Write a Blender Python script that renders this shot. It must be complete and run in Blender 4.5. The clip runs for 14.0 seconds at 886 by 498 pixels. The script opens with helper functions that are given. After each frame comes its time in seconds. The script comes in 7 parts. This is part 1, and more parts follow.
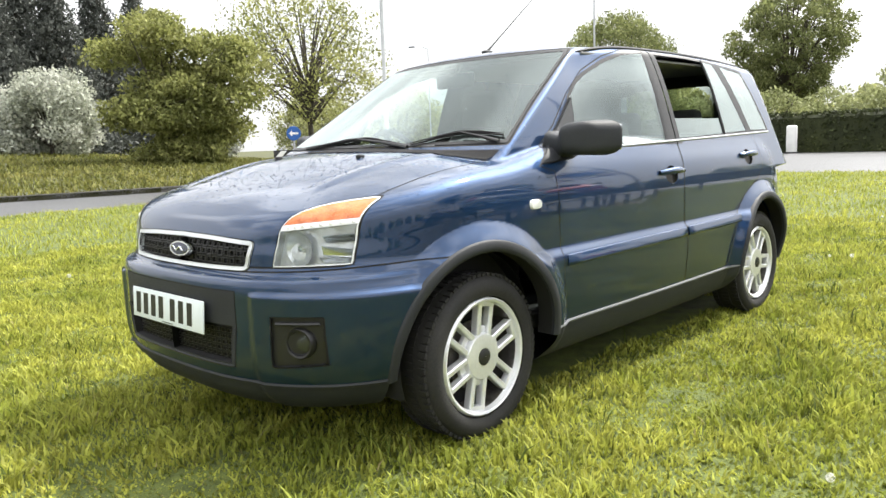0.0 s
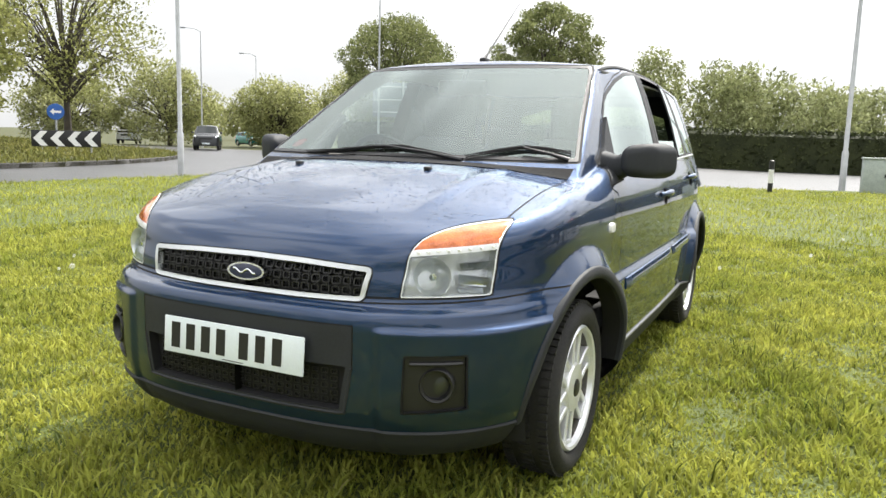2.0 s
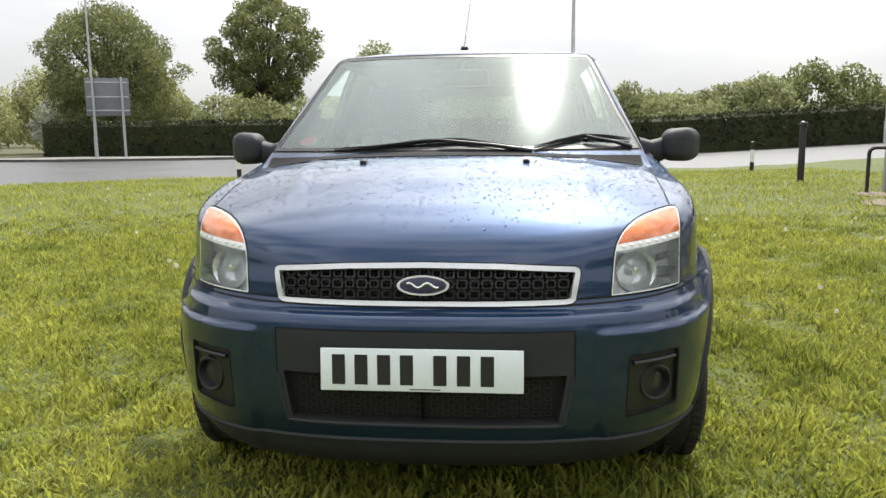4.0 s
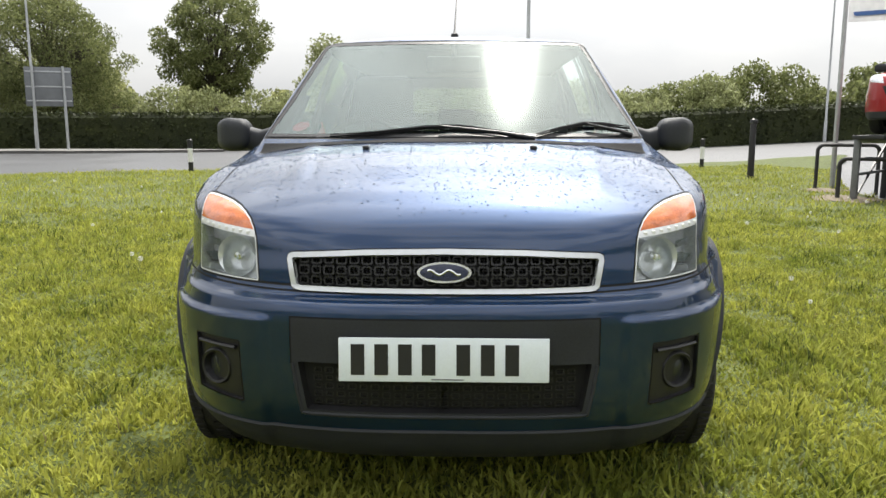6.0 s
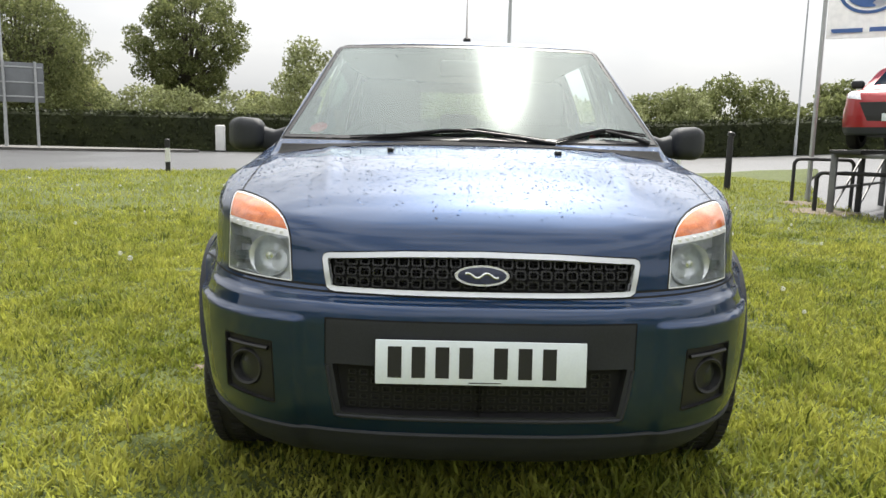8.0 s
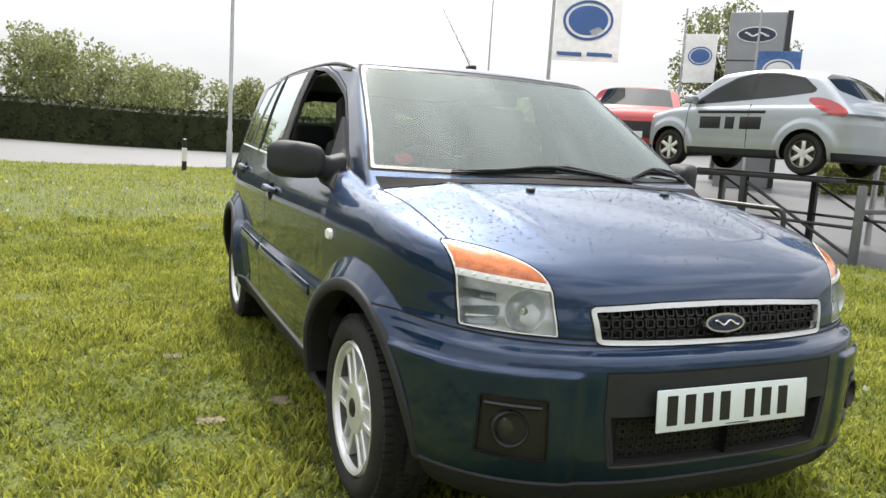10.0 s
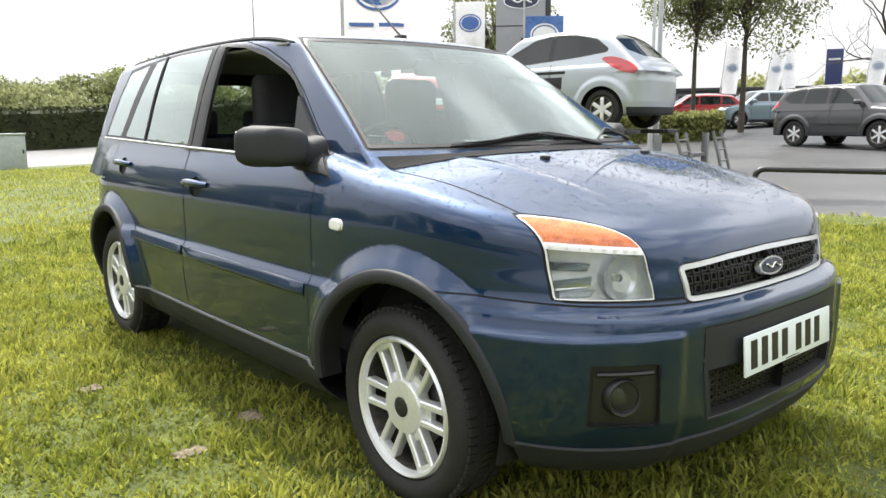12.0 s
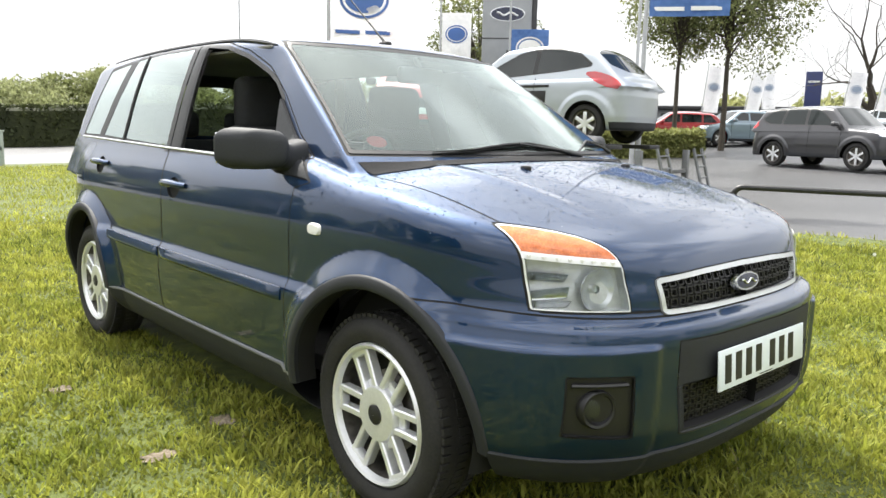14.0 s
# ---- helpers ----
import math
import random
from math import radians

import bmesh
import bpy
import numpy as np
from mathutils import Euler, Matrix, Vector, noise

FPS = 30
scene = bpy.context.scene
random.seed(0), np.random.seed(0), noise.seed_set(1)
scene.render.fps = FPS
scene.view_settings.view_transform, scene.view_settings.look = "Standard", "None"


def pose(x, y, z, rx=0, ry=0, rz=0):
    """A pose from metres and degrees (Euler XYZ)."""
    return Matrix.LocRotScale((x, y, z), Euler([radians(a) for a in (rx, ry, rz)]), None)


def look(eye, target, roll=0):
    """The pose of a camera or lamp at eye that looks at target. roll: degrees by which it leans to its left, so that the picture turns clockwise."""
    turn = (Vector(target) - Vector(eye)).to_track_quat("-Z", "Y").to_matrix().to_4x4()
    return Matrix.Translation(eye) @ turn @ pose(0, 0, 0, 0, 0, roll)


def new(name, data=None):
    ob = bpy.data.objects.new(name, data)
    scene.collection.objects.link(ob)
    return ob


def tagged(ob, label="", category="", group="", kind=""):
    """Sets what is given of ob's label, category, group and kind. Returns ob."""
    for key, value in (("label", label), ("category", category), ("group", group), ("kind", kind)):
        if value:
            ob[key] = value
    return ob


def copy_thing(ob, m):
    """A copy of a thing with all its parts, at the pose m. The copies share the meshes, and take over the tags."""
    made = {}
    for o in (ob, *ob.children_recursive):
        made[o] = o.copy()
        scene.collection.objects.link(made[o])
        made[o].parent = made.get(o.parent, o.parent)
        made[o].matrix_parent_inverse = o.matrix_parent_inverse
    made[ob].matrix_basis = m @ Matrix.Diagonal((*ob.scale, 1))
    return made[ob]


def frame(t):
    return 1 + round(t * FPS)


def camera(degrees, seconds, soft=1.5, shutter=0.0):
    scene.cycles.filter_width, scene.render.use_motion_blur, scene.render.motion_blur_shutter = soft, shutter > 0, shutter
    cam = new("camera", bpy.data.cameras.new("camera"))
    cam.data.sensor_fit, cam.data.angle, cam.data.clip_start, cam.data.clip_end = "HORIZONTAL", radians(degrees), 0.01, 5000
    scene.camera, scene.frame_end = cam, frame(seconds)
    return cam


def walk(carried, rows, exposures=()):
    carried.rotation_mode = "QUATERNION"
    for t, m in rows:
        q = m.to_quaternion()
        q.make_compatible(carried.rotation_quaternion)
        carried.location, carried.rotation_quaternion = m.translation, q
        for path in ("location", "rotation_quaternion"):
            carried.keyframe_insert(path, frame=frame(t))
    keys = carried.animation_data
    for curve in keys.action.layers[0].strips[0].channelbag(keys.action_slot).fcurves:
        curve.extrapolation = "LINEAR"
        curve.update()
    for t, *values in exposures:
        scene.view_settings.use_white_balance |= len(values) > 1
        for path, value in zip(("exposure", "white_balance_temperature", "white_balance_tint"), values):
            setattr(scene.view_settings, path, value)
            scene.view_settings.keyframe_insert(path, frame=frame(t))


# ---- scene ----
cam = camera(60.56, 14.0)
PATH = [
    (0.0, 2.549, -1.204, 1.044, 82.19, 2.02, 43.76),
    (0.5, 2.486, -1.254, 1.051, 81.93, 1.03, 42.45),
    (1.0, 2.260, -1.432, 1.121, 81.10, 0.35, 34.60),
    (1.5, 1.896, -1.500, 1.115, 81.21, 0.54, 31.95),
    (2.0, 1.501, -1.656, 1.114, 81.76, -1.51, 26.36),
    (2.5, 1.115, -1.754, 1.121, 80.47, -1.93, 20.07),
    (3.0, 0.674, -1.841, 1.111, 82.53, -1.19, 16.46),
    (3.2, 0.559, -1.861, 1.116, 82.31, -0.07, 13.13),
    (5.3, 0.052, -1.814, 1.063, 80.92, -0.08, 1.91),
    (5.5, 0.052, -1.810, 1.067, 81.11, 0.00, 1.74),
    (6.0, 0.053, -1.808, 1.067, 81.12, 0.04, 1.70),
    (6.5, 0.055, -1.809, 1.065, 81.40, 0.23, 1.57),
    (7.0, 0.051, -1.808, 1.062, 81.21, 0.38, 1.50),
    (7.5, 0.045, -1.807, 1.062, 81.14, 0.51, 1.46),
    (8.0, -0.113, -1.806, 1.057, 81.58, -1.29, -0.20),
    (8.2, -0.229, -1.813, 1.079, 81.44, -2.86, -2.47),
    (10.3, -1.737, -1.364, 1.150, 81.70, -1.81, -29.13),
    (10.5, -1.850, -1.300, 1.149, 81.37, -0.54, -33.14),
    (11.0, -2.007, -1.086, 1.118, 80.63, 0.38, -37.65),
    (11.5, -2.094, -0.980, 1.119, 81.47, 0.61, -40.52),
    (12.0, -2.130, -0.931, 1.125, 80.53, 0.43, -40.96),
    (12.5, -2.147, -0.918, 1.117, 80.60, -0.21, -40.90),
    (13.0, -2.127, -0.925, 1.109, 80.51, -0.82, -41.64),
    (13.5, -2.119, -0.926, 1.117, 80.67, -1.06, -42.19),
    (14.0, -2.120, -0.930, 1.117, 81.28, -1.29, -42.16),
]
walk(cam, [(t, pose(x, y, z, rx, ry, rz)) for t, x, y, z, rx, ry, rz in PATH],
     [(0.0, 1.08), (1.0, 1.00), (2.0, 0.82), (3.0, 0.58), (5.5, 0.44), (8.0, 0.43), (10.5, 0.60), (11.5, 0.80), (12.5, 0.94), (14.0, 0.96)])

# ---- light ----
SUN_BEARING, SUN_HEIGHT = 12.0, 54.0  # degrees east of the car's axis, degrees up
world = bpy.data.worlds.new("sky")
scene.world = world
world.use_nodes = True
wn, wl = world.node_tree.nodes, world.node_tree.links
for n_ in list(wn):
    wn.remove(n_)
w_out = wn.new("ShaderNodeOutputWorld")
w_bg = wn.new("ShaderNodeBackground")
w_sky = wn.new("ShaderNodeTexSky")
w_sky.sky_type, w_sky.sun_disc = "NISHITA", False
w_sky.sun_elevation, w_sky.sun_rotation = radians(SUN_HEIGHT), radians(SUN_BEARING)
w_sky.air_density, w_sky.dust_density = 1.0, 3.0
w_tc = wn.new("ShaderNodeTexCoord")
w_map = wn.new("ShaderNodeMapping")
w_map.inputs["Scale"].default_value = (1.0, 1.0, 2.6)
w_noise = wn.new("ShaderNodeTexNoise")
w_noise.inputs["Scale"].default_value, w_noise.inputs["Detail"].default_value = 2.3, 7
w_noise.inputs["Roughness"].default_value = 0.55
w_ramp = wn.new("ShaderNodeValToRGB")
w_ramp.color_ramp.elements[0].position, w_ramp.color_ramp.elements[0].color = 0.30, (8.7, 8.9, 9.2, 1)
w_ramp.color_ramp.elements[1].position, w_ramp.color_ramp.elements[1].color = 0.62, (10.9, 10.9, 10.8, 1)
w_mix = wn.new("ShaderNodeMixRGB")
w_mix.inputs[0].default_value = 0.90
wl.new(w_tc.outputs["Generated"], w_map.inputs[0])
wl.new(w_map.outputs[0], w_noise.inputs["Vector"])
wl.new(w_noise.outputs["Fac"], w_ramp.inputs[0])
w_dark = wn.new("ShaderNodeMapRange")
w_dark.interpolation_type = "SMOOTHSTEP"
w_dark.inputs["From Min"].default_value, w_dark.inputs["From Max"].default_value = 0.40, 0.60
w_dark.inputs["To Min"].default_value, w_dark.inputs["To Max"].default_value = 0.60, 1.22
w_up = wn.new("ShaderNodeMapRange")
w_up.inputs["From Min"].default_value, w_up.inputs["From Max"].default_value = 0.22, 0.50
w_cloud = wn.new("ShaderNodeMix")
w_cloud.inputs[2].default_value = 1.0
w_axes = wn.new("ShaderNodeSeparateXYZ")
w_over = wn.new("ShaderNodeMath")
w_over.operation = "ADD"
w_over.inputs[1].default_value = 0.30
w_flat = wn.new("ShaderNodeVectorMath")
w_flat.operation = "DIVIDE"
w_three = wn.new("ShaderNodeCombineXYZ")
w_puff = wn.new("ShaderNodeTexNoise")
w_puff.inputs["Scale"].default_value, w_puff.inputs["Detail"].default_value = 2.8, 5
wl.new(w_tc.outputs["Generated"], w_axes.inputs[0])
wl.new(w_axes.outputs["Z"], w_over.inputs[0])
for k_ in range(3):
    wl.new(w_over.outputs[0], w_three.inputs[k_])
wl.new(w_tc.outputs["Generated"], w_flat.inputs[0])
wl.new(w_three.outputs[0], w_flat.inputs[1])
wl.new(w_flat.outputs[0], w_puff.inputs["Vector"])
wl.new(w_puff.outputs["Fac"], w_dark.inputs[0])
wl.new(w_sky.outputs[0], w_mix.inputs[1])
wl.new(w_ramp.outputs[0], w_mix.inputs[2])
# an overcast sky: brighter overhead, and round the veiled sun
w_sep = wn.new("ShaderNodeSeparateXYZ")
w_high = wn.new("ShaderNodeMapRange")
w_high.inputs["From Min"].default_value, w_high.inputs["From Max"].default_value = 0.03, 0.50
w_high.inputs["To Min"].default_value, w_high.inputs["To Max"].default_value = 1.0, 2.35
w_dot = wn.new("ShaderNodeVectorMath")
w_dot.operation = "DOT_PRODUCT"
w_dot.inputs[1].default_value = (math.sin(radians(SUN_BEARING)) * math.cos(radians(SUN_HEIGHT)), math.cos(radians(SUN_BEARING)) * math.cos(radians(SUN_HEIGHT)), math.sin(radians(SUN_HEIGHT)))
w_max = wn.new("ShaderNodeMath")
w_max.operation = "MAXIMUM"
w_max.inputs[1].default_value = 0.0
w_pow = wn.new("ShaderNodeMath")
w_pow.operation = "POWER"
w_pow.inputs[1].default_value = 6.0
w_glow = wn.new("ShaderNodeMath")
w_glow.operation = "MULTIPLY_ADD"
w_glow.inputs[1].default_value = 1.8
w_bright = wn.new("ShaderNodeVectorMath")
w_bright.operation = "SCALE"
wl.new(w_tc.outputs["Generated"], w_sep.inputs[0])
wl.new(w_sep.outputs["Z"], w_high.inputs[0])
wl.new(w_tc.outputs["Generated"], w_dot.inputs[0])
wl.new(w_dot.outputs["Value"], w_max.inputs[0])
wl.new(w_max.outputs[0], w_pow.inputs[0])
wl.new(w_pow.outputs[0], w_glow.inputs[0])
wl.new(w_sep.outputs["Z"], w_up.inputs[0])
wl.new(w_up.outputs[0], w_cloud.inputs[0])
wl.new(w_dark.outputs[0], w_cloud.inputs[3])
w_layer = wn.new("ShaderNodeMath")
w_layer.operation = "MULTIPLY"
wl.new(w_high.outputs[0], w_layer.inputs[0])
wl.new(w_cloud.outputs[0], w_layer.inputs[1])
wl.new(w_layer.outputs[0], w_glow.inputs[2])
wl.new(w_mix.outputs[0], w_bright.inputs[0])
wl.new(w_glow.outputs[0], w_bright.inputs["Scale"])
wl.new(w_bright.outputs[0], w_bg.inputs[0])
wl.new(w_bg.outputs[0], w_out.inputs[0])
w_bg.inputs[1].default_value = 0.054
sun = new("sun", bpy.data.lights.new("sun", "SUN"))
sun.data.energy, sun.data.angle, sun.data.color = 4.2, radians(3.5), (1.0, 0.96, 0.88)
_b, _h = radians(SUN_BEARING), radians(SUN_HEIGHT)
sun.matrix_world = look((0, 0, 30), Vector((0, 0, 30)) - Vector((math.sin(_b) * math.cos(_h), math.cos(_b) * math.cos(_h), math.sin(_h))))

# ---- materials ----
def material(name, color, rough=0.5, metal=0.0, var=0.15, scale=3.0, fine=60.0, bump=0.0, bump_scale=150.0, coat=0.0,
             color2=None, islands=0.0, spec=0.5, sheen=0.0, detail=5):
    """A surface with slow stains and fine grain: colour to color2 (or darker/lighter), with relief."""
    m = bpy.data.materials.new(name)
    m.use_nodes = True
    n, l = m.node_tree.nodes, m.node_tree.links
    b = n["Principled BSDF"]
    tc = n.new("ShaderNodeTexCoord")
    big, small = n.new("ShaderNodeTexNoise"), n.new("ShaderNodeTexNoise")
    big.inputs["Scale"].default_value, small.inputs["Scale"].default_value = scale, fine
    big.inputs["Detail"].default_value, small.inputs["Detail"].default_value = detail, 3
    l.new(tc.outputs["Object"], big.inputs["Vector"])
    l.new(tc.outputs["Object"], small.inputs["Vector"])
    mixn = n.new("ShaderNodeMath")
    mixn.operation = "MULTIPLY_ADD"
    mixn.inputs[1].default_value = 0.45
    add = n.new("ShaderNodeMath")
    add.operation = "MULTIPLY"
    add.inputs[1].default_value = 0.55
    l.new(big.outputs["Fac"], add.inputs[0])
    l.new(small.outputs["Fac"], mixn.inputs[0])
    l.new(add.outputs[0], mixn.inputs[2])
    ramp = n.new("ShaderNodeValToRGB")
    c1 = [c * (1 - var) for c in color]
    c2 = list(color2) if color2 else [min(1, c * (1 + var)) for c in color]
    ramp.color_ramp.elements[0].position, ramp.color_ramp.elements[1].position = 0.36, 0.64
    ramp.color_ramp.elements[0].color, ramp.color_ramp.elements[1].color = (*c1, 1), (*c2, 1)
    l.new(mixn.outputs[0], ramp.inputs[0])
    out = ramp.outputs[0]
    if islands:
        geo = n.new("ShaderNodeNewGeometry")
        hsv = n.new("ShaderNodeHueSaturation")
        mr = n.new("ShaderNodeMapRange")
        mr.inputs["To Min"].default_value, mr.inputs["To Max"].default_value = 1 - islands, 1 + islands
        l.new(geo.outputs["Random Per Island"], mr.inputs[0])
        l.new(mr.outputs[0], hsv.inputs["Value"])
        l.new(out, hsv.inputs["Color"])
        out = hsv.outputs[0]
    l.new(out, b.inputs["Base Color"])
    rr = n.new("ShaderNodeMapRange")
    rr.inputs["To Min"].default_value, rr.inputs["To Max"].default_value = max(0.0, rough - 0.08), min(1.0, rough + 0.08)
    l.new(big.outputs["Fac"], rr.inputs[0])
    l.new(rr.outputs[0], b.inputs["Roughness"])
    b.inputs["Metallic"].default_value = metal
    b.inputs["Coat Weight"].default_value = coat
    b.inputs["Coat Roughness"].default_value = 0.03
    b.inputs["Coat IOR"].default_value = 1.45
    b.inputs["Specular IOR Level"].default_value = spec
    b.inputs["Sheen Weight"].default_value = sheen
    if bump:
        bn = n.new("ShaderNodeTexNoise")
        bn.inputs["Scale"].default_value, bn.inputs["Detail"].default_value = bump_scale, 4
        l.new(tc.outputs["Object"], bn.inputs["Vector"])
        bp = n.new("ShaderNodeBump")
        bp.inputs["Strength"].default_value, bp.inputs["Distance"].default_value = bump, 0.01
        l.new(bn.outputs["Fac"], bp.inputs["Height"])
        l.new(bp.outputs[0], b.inputs["Normal"])
    return m


def leafy(name, color, color2, through_=0.35, islands=0.3, scale=0.6):
    """Leaves and grass: light passes partly through."""
    m = material(name, color, 0.65, var=0.1, color2=color2, islands=islands, scale=scale, fine=9, spec=0.25)
    n, l = m.node_tree.nodes, m.node_tree.links
    b = n["Principled BSDF"]
    tr = n.new("ShaderNodeBsdfTranslucent")
    mx = n.new("ShaderNodeMixShader")
    mx.inputs[0].default_value = through_
    l.new(b.inputs["Base Color"].links[0].from_socket, tr.inputs[0])
    l.new(b.outputs[0], mx.inputs[1])
    l.new(tr.outputs[0], mx.inputs[2])
    l.new(mx.outputs[0], n["Material Output"].inputs[0])
    return m


def pane(name, tint, gloss=1.0, ior=1.5, haze=0.0, rough=0.01):
    """Clear sheet glass: see-through with a tint, mirror-like by Fresnel."""
    m = bpy.data.materials.new(name)
    m.use_nodes = True
    n, l = m.node_tree.nodes, m.node_tree.links
    n.remove(n["Principled BSDF"])
    clear, shine, fres, mx = n.new("ShaderNodeBsdfTransparent"), n.new("ShaderNodeBsdfGlossy"), n.new("ShaderNodeFresnel"), n.new("ShaderNodeMixShader")
    clear.inputs[0].default_value = (*tint, 1)
    shine.inputs["Roughness"].default_value = rough
    shine.inputs["Color"].default_value = (0.90, 1.0, 0.97, 1)
    fres.inputs[0].default_value = ior
    gain = n.new("ShaderNodeMath")
    gain.operation, gain.use_clamp = "MULTIPLY", True
    gain.inputs[1].default_value = gloss
    l.new(fres.outputs[0], gain.inputs[0])
    l.new(gain.outputs[0], mx.inputs[0])
    base = clear.outputs[0]
    if haze:
        dust, tc, no, mp, m2 = (n.new("ShaderNodeBsdfDiffuse"), n.new("ShaderNodeTexCoord"), n.new("ShaderNodeTexNoise"),
                                n.new("ShaderNodeMapRange"), n.new("ShaderNodeMixShader"))
        dust.inputs[0].default_value = (0.7, 0.72, 0.7, 1)
        no.inputs["Scale"].default_value, no.inputs["Detail"].default_value = 3.5, 6
        mp.inputs["From Min"].default_value, mp.inputs["From Max"].default_value = 0.35, 0.7
        mp.inputs["To Min"].default_value, mp.inputs["To Max"].default_value = 0.2 * haze, haze
        l.new(tc.outputs["Object"], no.inputs["Vector"])
        l.new(no.outputs["Fac"], mp.inputs[0])
        l.new(mp.outputs[0], m2.inputs[0])
        l.new(clear.outputs[0], m2.inputs[1])
        l.new(dust.outputs[0], m2.inputs[2])
        base = m2.outputs[0]
    l.new(base, mx.inputs[1])
    l.new(shine.outputs[0], mx.inputs[2])
    l.new(mx.outputs[0], n["Material Output"].inputs[0])
    return m


PAINT = material("blue_metallic_paint", (0.0018, 0.0225, 0.072), 0.50, 0.86, 0.10, 1.2, 900, coat=1.0, color2=(0.0025, 0.0305, 0.098))
PAINT.node_tree.nodes["Principled BSDF"].inputs["Coat IOR"].default_value = 1.56
TRIM = material("dark_grey_plastic", (0.021, 0.023, 0.027), 0.62, 0, 0.2, 6, 200, 0.12, 900, spec=0.35)
BLACK = material("black_plastic", (0.010, 0.010, 0.011), 0.45, 0, 0.2, 6, 200, 0.08, 700)
RUBBER = material("tyre_rubber", (0.010, 0.010, 0.010), 0.78, 0, 0.3, 9, 120, 0.2, 300, color2=(0.020, 0.019, 0.018))
SEAM = material("dark_gap", (0.004, 0.004, 0.005), 0.8)
CHROME = material("satin_chrome", (0.72, 0.73, 0.74), 0.18, 1.0, 0.05)
ALLOY = material("silver_alloy", (0.74, 0.75, 0.77), 0.32, 0.5, 0.06, 8, 90)
SILVERCUP = material("lamp_reflector", (0.80, 0.81, 0.82), 0.12, 1.0, 0.05)
BOWL = material("lamp_bowl", (0.66, 0.68, 0.71), 0.20, 0.4, 0.12, 14, 80, 0.10, 40)
BRAKE = material("brake_steel", (0.16, 0.15, 0.14), 0.5, 0.9, 0.3, 20)
CLOTH = material("dark_seat_cloth", (0.025, 0.026, 0.028), 0.9, 0, 0.25, 20, 300, 0.3, 500)
DASH = material("charcoal_dashboard", (0.03, 0.032, 0.034), 0.7, 0, 0.2, 10, 200, 0.2, 600)
LINING = material("grey_lining", (0.22, 0.22, 0.22), 0.9, 0, 0.1, 5, 150)
GLASS = pane("clear_glass", (0.70, 0.80, 0.76), 2.2)
SCREEN = pane("screen_glass", (0.62, 0.75, 0.71), 1.55, haze=0.015, rough=0.085)
LENS = pane("lamp_lens", (0.95, 0.96, 0.96), 1.0, haze=0.05)
LAMPRIM = material("lamp_rim", (0.70, 0.71, 0.72), 0.30, 0.25, 0.05)
BRIGHT = material("bright_strip", (0.62, 0.64, 0.67), 0.30, 0.40, 0.06)
COWL = material("cowl_plastic", (0.012, 0.012, 0.013), 0.85, 0, 0.2, 8, 120, 0.2, 400, spec=0.15)
PLATE = material("white_plate", (0.70, 0.76, 0.80), 0.35, 0, 0.04, 10, 200)
INK = material("black_ink", (0.012, 0.012, 0.013), 0.5)
BADGEBLUE = material("badge_blue", (0.006, 0.012, 0.045), 0.25, 0.1, 0.1, coat=0.6)
WHITE = material("white_paint", (0.78, 0.78, 0.77), 0.4, 0, 0.05)
RED = material("red_sticker", (0.45, 0.03, 0.04), 0.5, 0, 0.1)


def amber_lens():
    m = material("amber_lens", (0.50, 0.105, 0.012), 0.15, 0, 0.2, 30, 200, coat=0.8, color2=(0.72, 0.20, 0.045))
    return m


AMBER = amber_lens()

# ---- building helpers ----
from mathutils.geometry import delaunay_2d_cdt


def mesh_object(name, verts, faces, mats, parent=None, smooth=False, normals=None, label="", category="", group="", kind="", slots=None):
    me = bpy.data.meshes.new(name)
    me.from_pydata([tuple(v) for v in np.asarray(verts, dtype=float).tolist()], [], [tuple(f) for f in (faces.tolist() if isinstance(faces, np.ndarray) else faces)])
    for m in (mats if isinstance(mats, (list, tuple)) else [mats]):
        me.materials.append(m)
    if slots is not None:
        me.polygons.foreach_set("material_index", np.asarray(slots, dtype=np.int32))
    if smooth or normals is not None:
        me.polygons.foreach_set("use_smooth", np.ones(len(me.polygons), dtype=bool))
    if normals is not None:
        me.normals_split_custom_set_from_vertices([tuple(v) for v in np.asarray(normals).tolist()])
    me.update()
    ob = new(name, me)
    if parent is not None:
        ob.parent = parent
    return tagged(ob, label, category, group, kind)


def part(name, bm, mat_, parent, label="", smooth=True, angle=35):
    """Links a bmesh as one mesh object under a thing or a part."""
    me = bpy.data.meshes.new(name)
    bmesh.ops.recalc_face_normals(bm, faces=bm.faces[:])
    bm.to_mesh(me)
    bm.free()
    me.materials.append(mat_)
    if smooth:
        me.polygons.foreach_set("use_smooth", np.ones(len(me.polygons), dtype=bool))
        me.set_sharp_from_angle(angle=radians(angle))
    ob = new(name, me)
    if parent is not None:
        ob.parent = parent
    return tagged(ob, label)


def empty(name, m, label, category, group="", kind=""):
    ob = new(name)
    ob.matrix_basis = m
    ob.empty_display_size = 0.1
    return tagged(ob, label, category, group, kind)


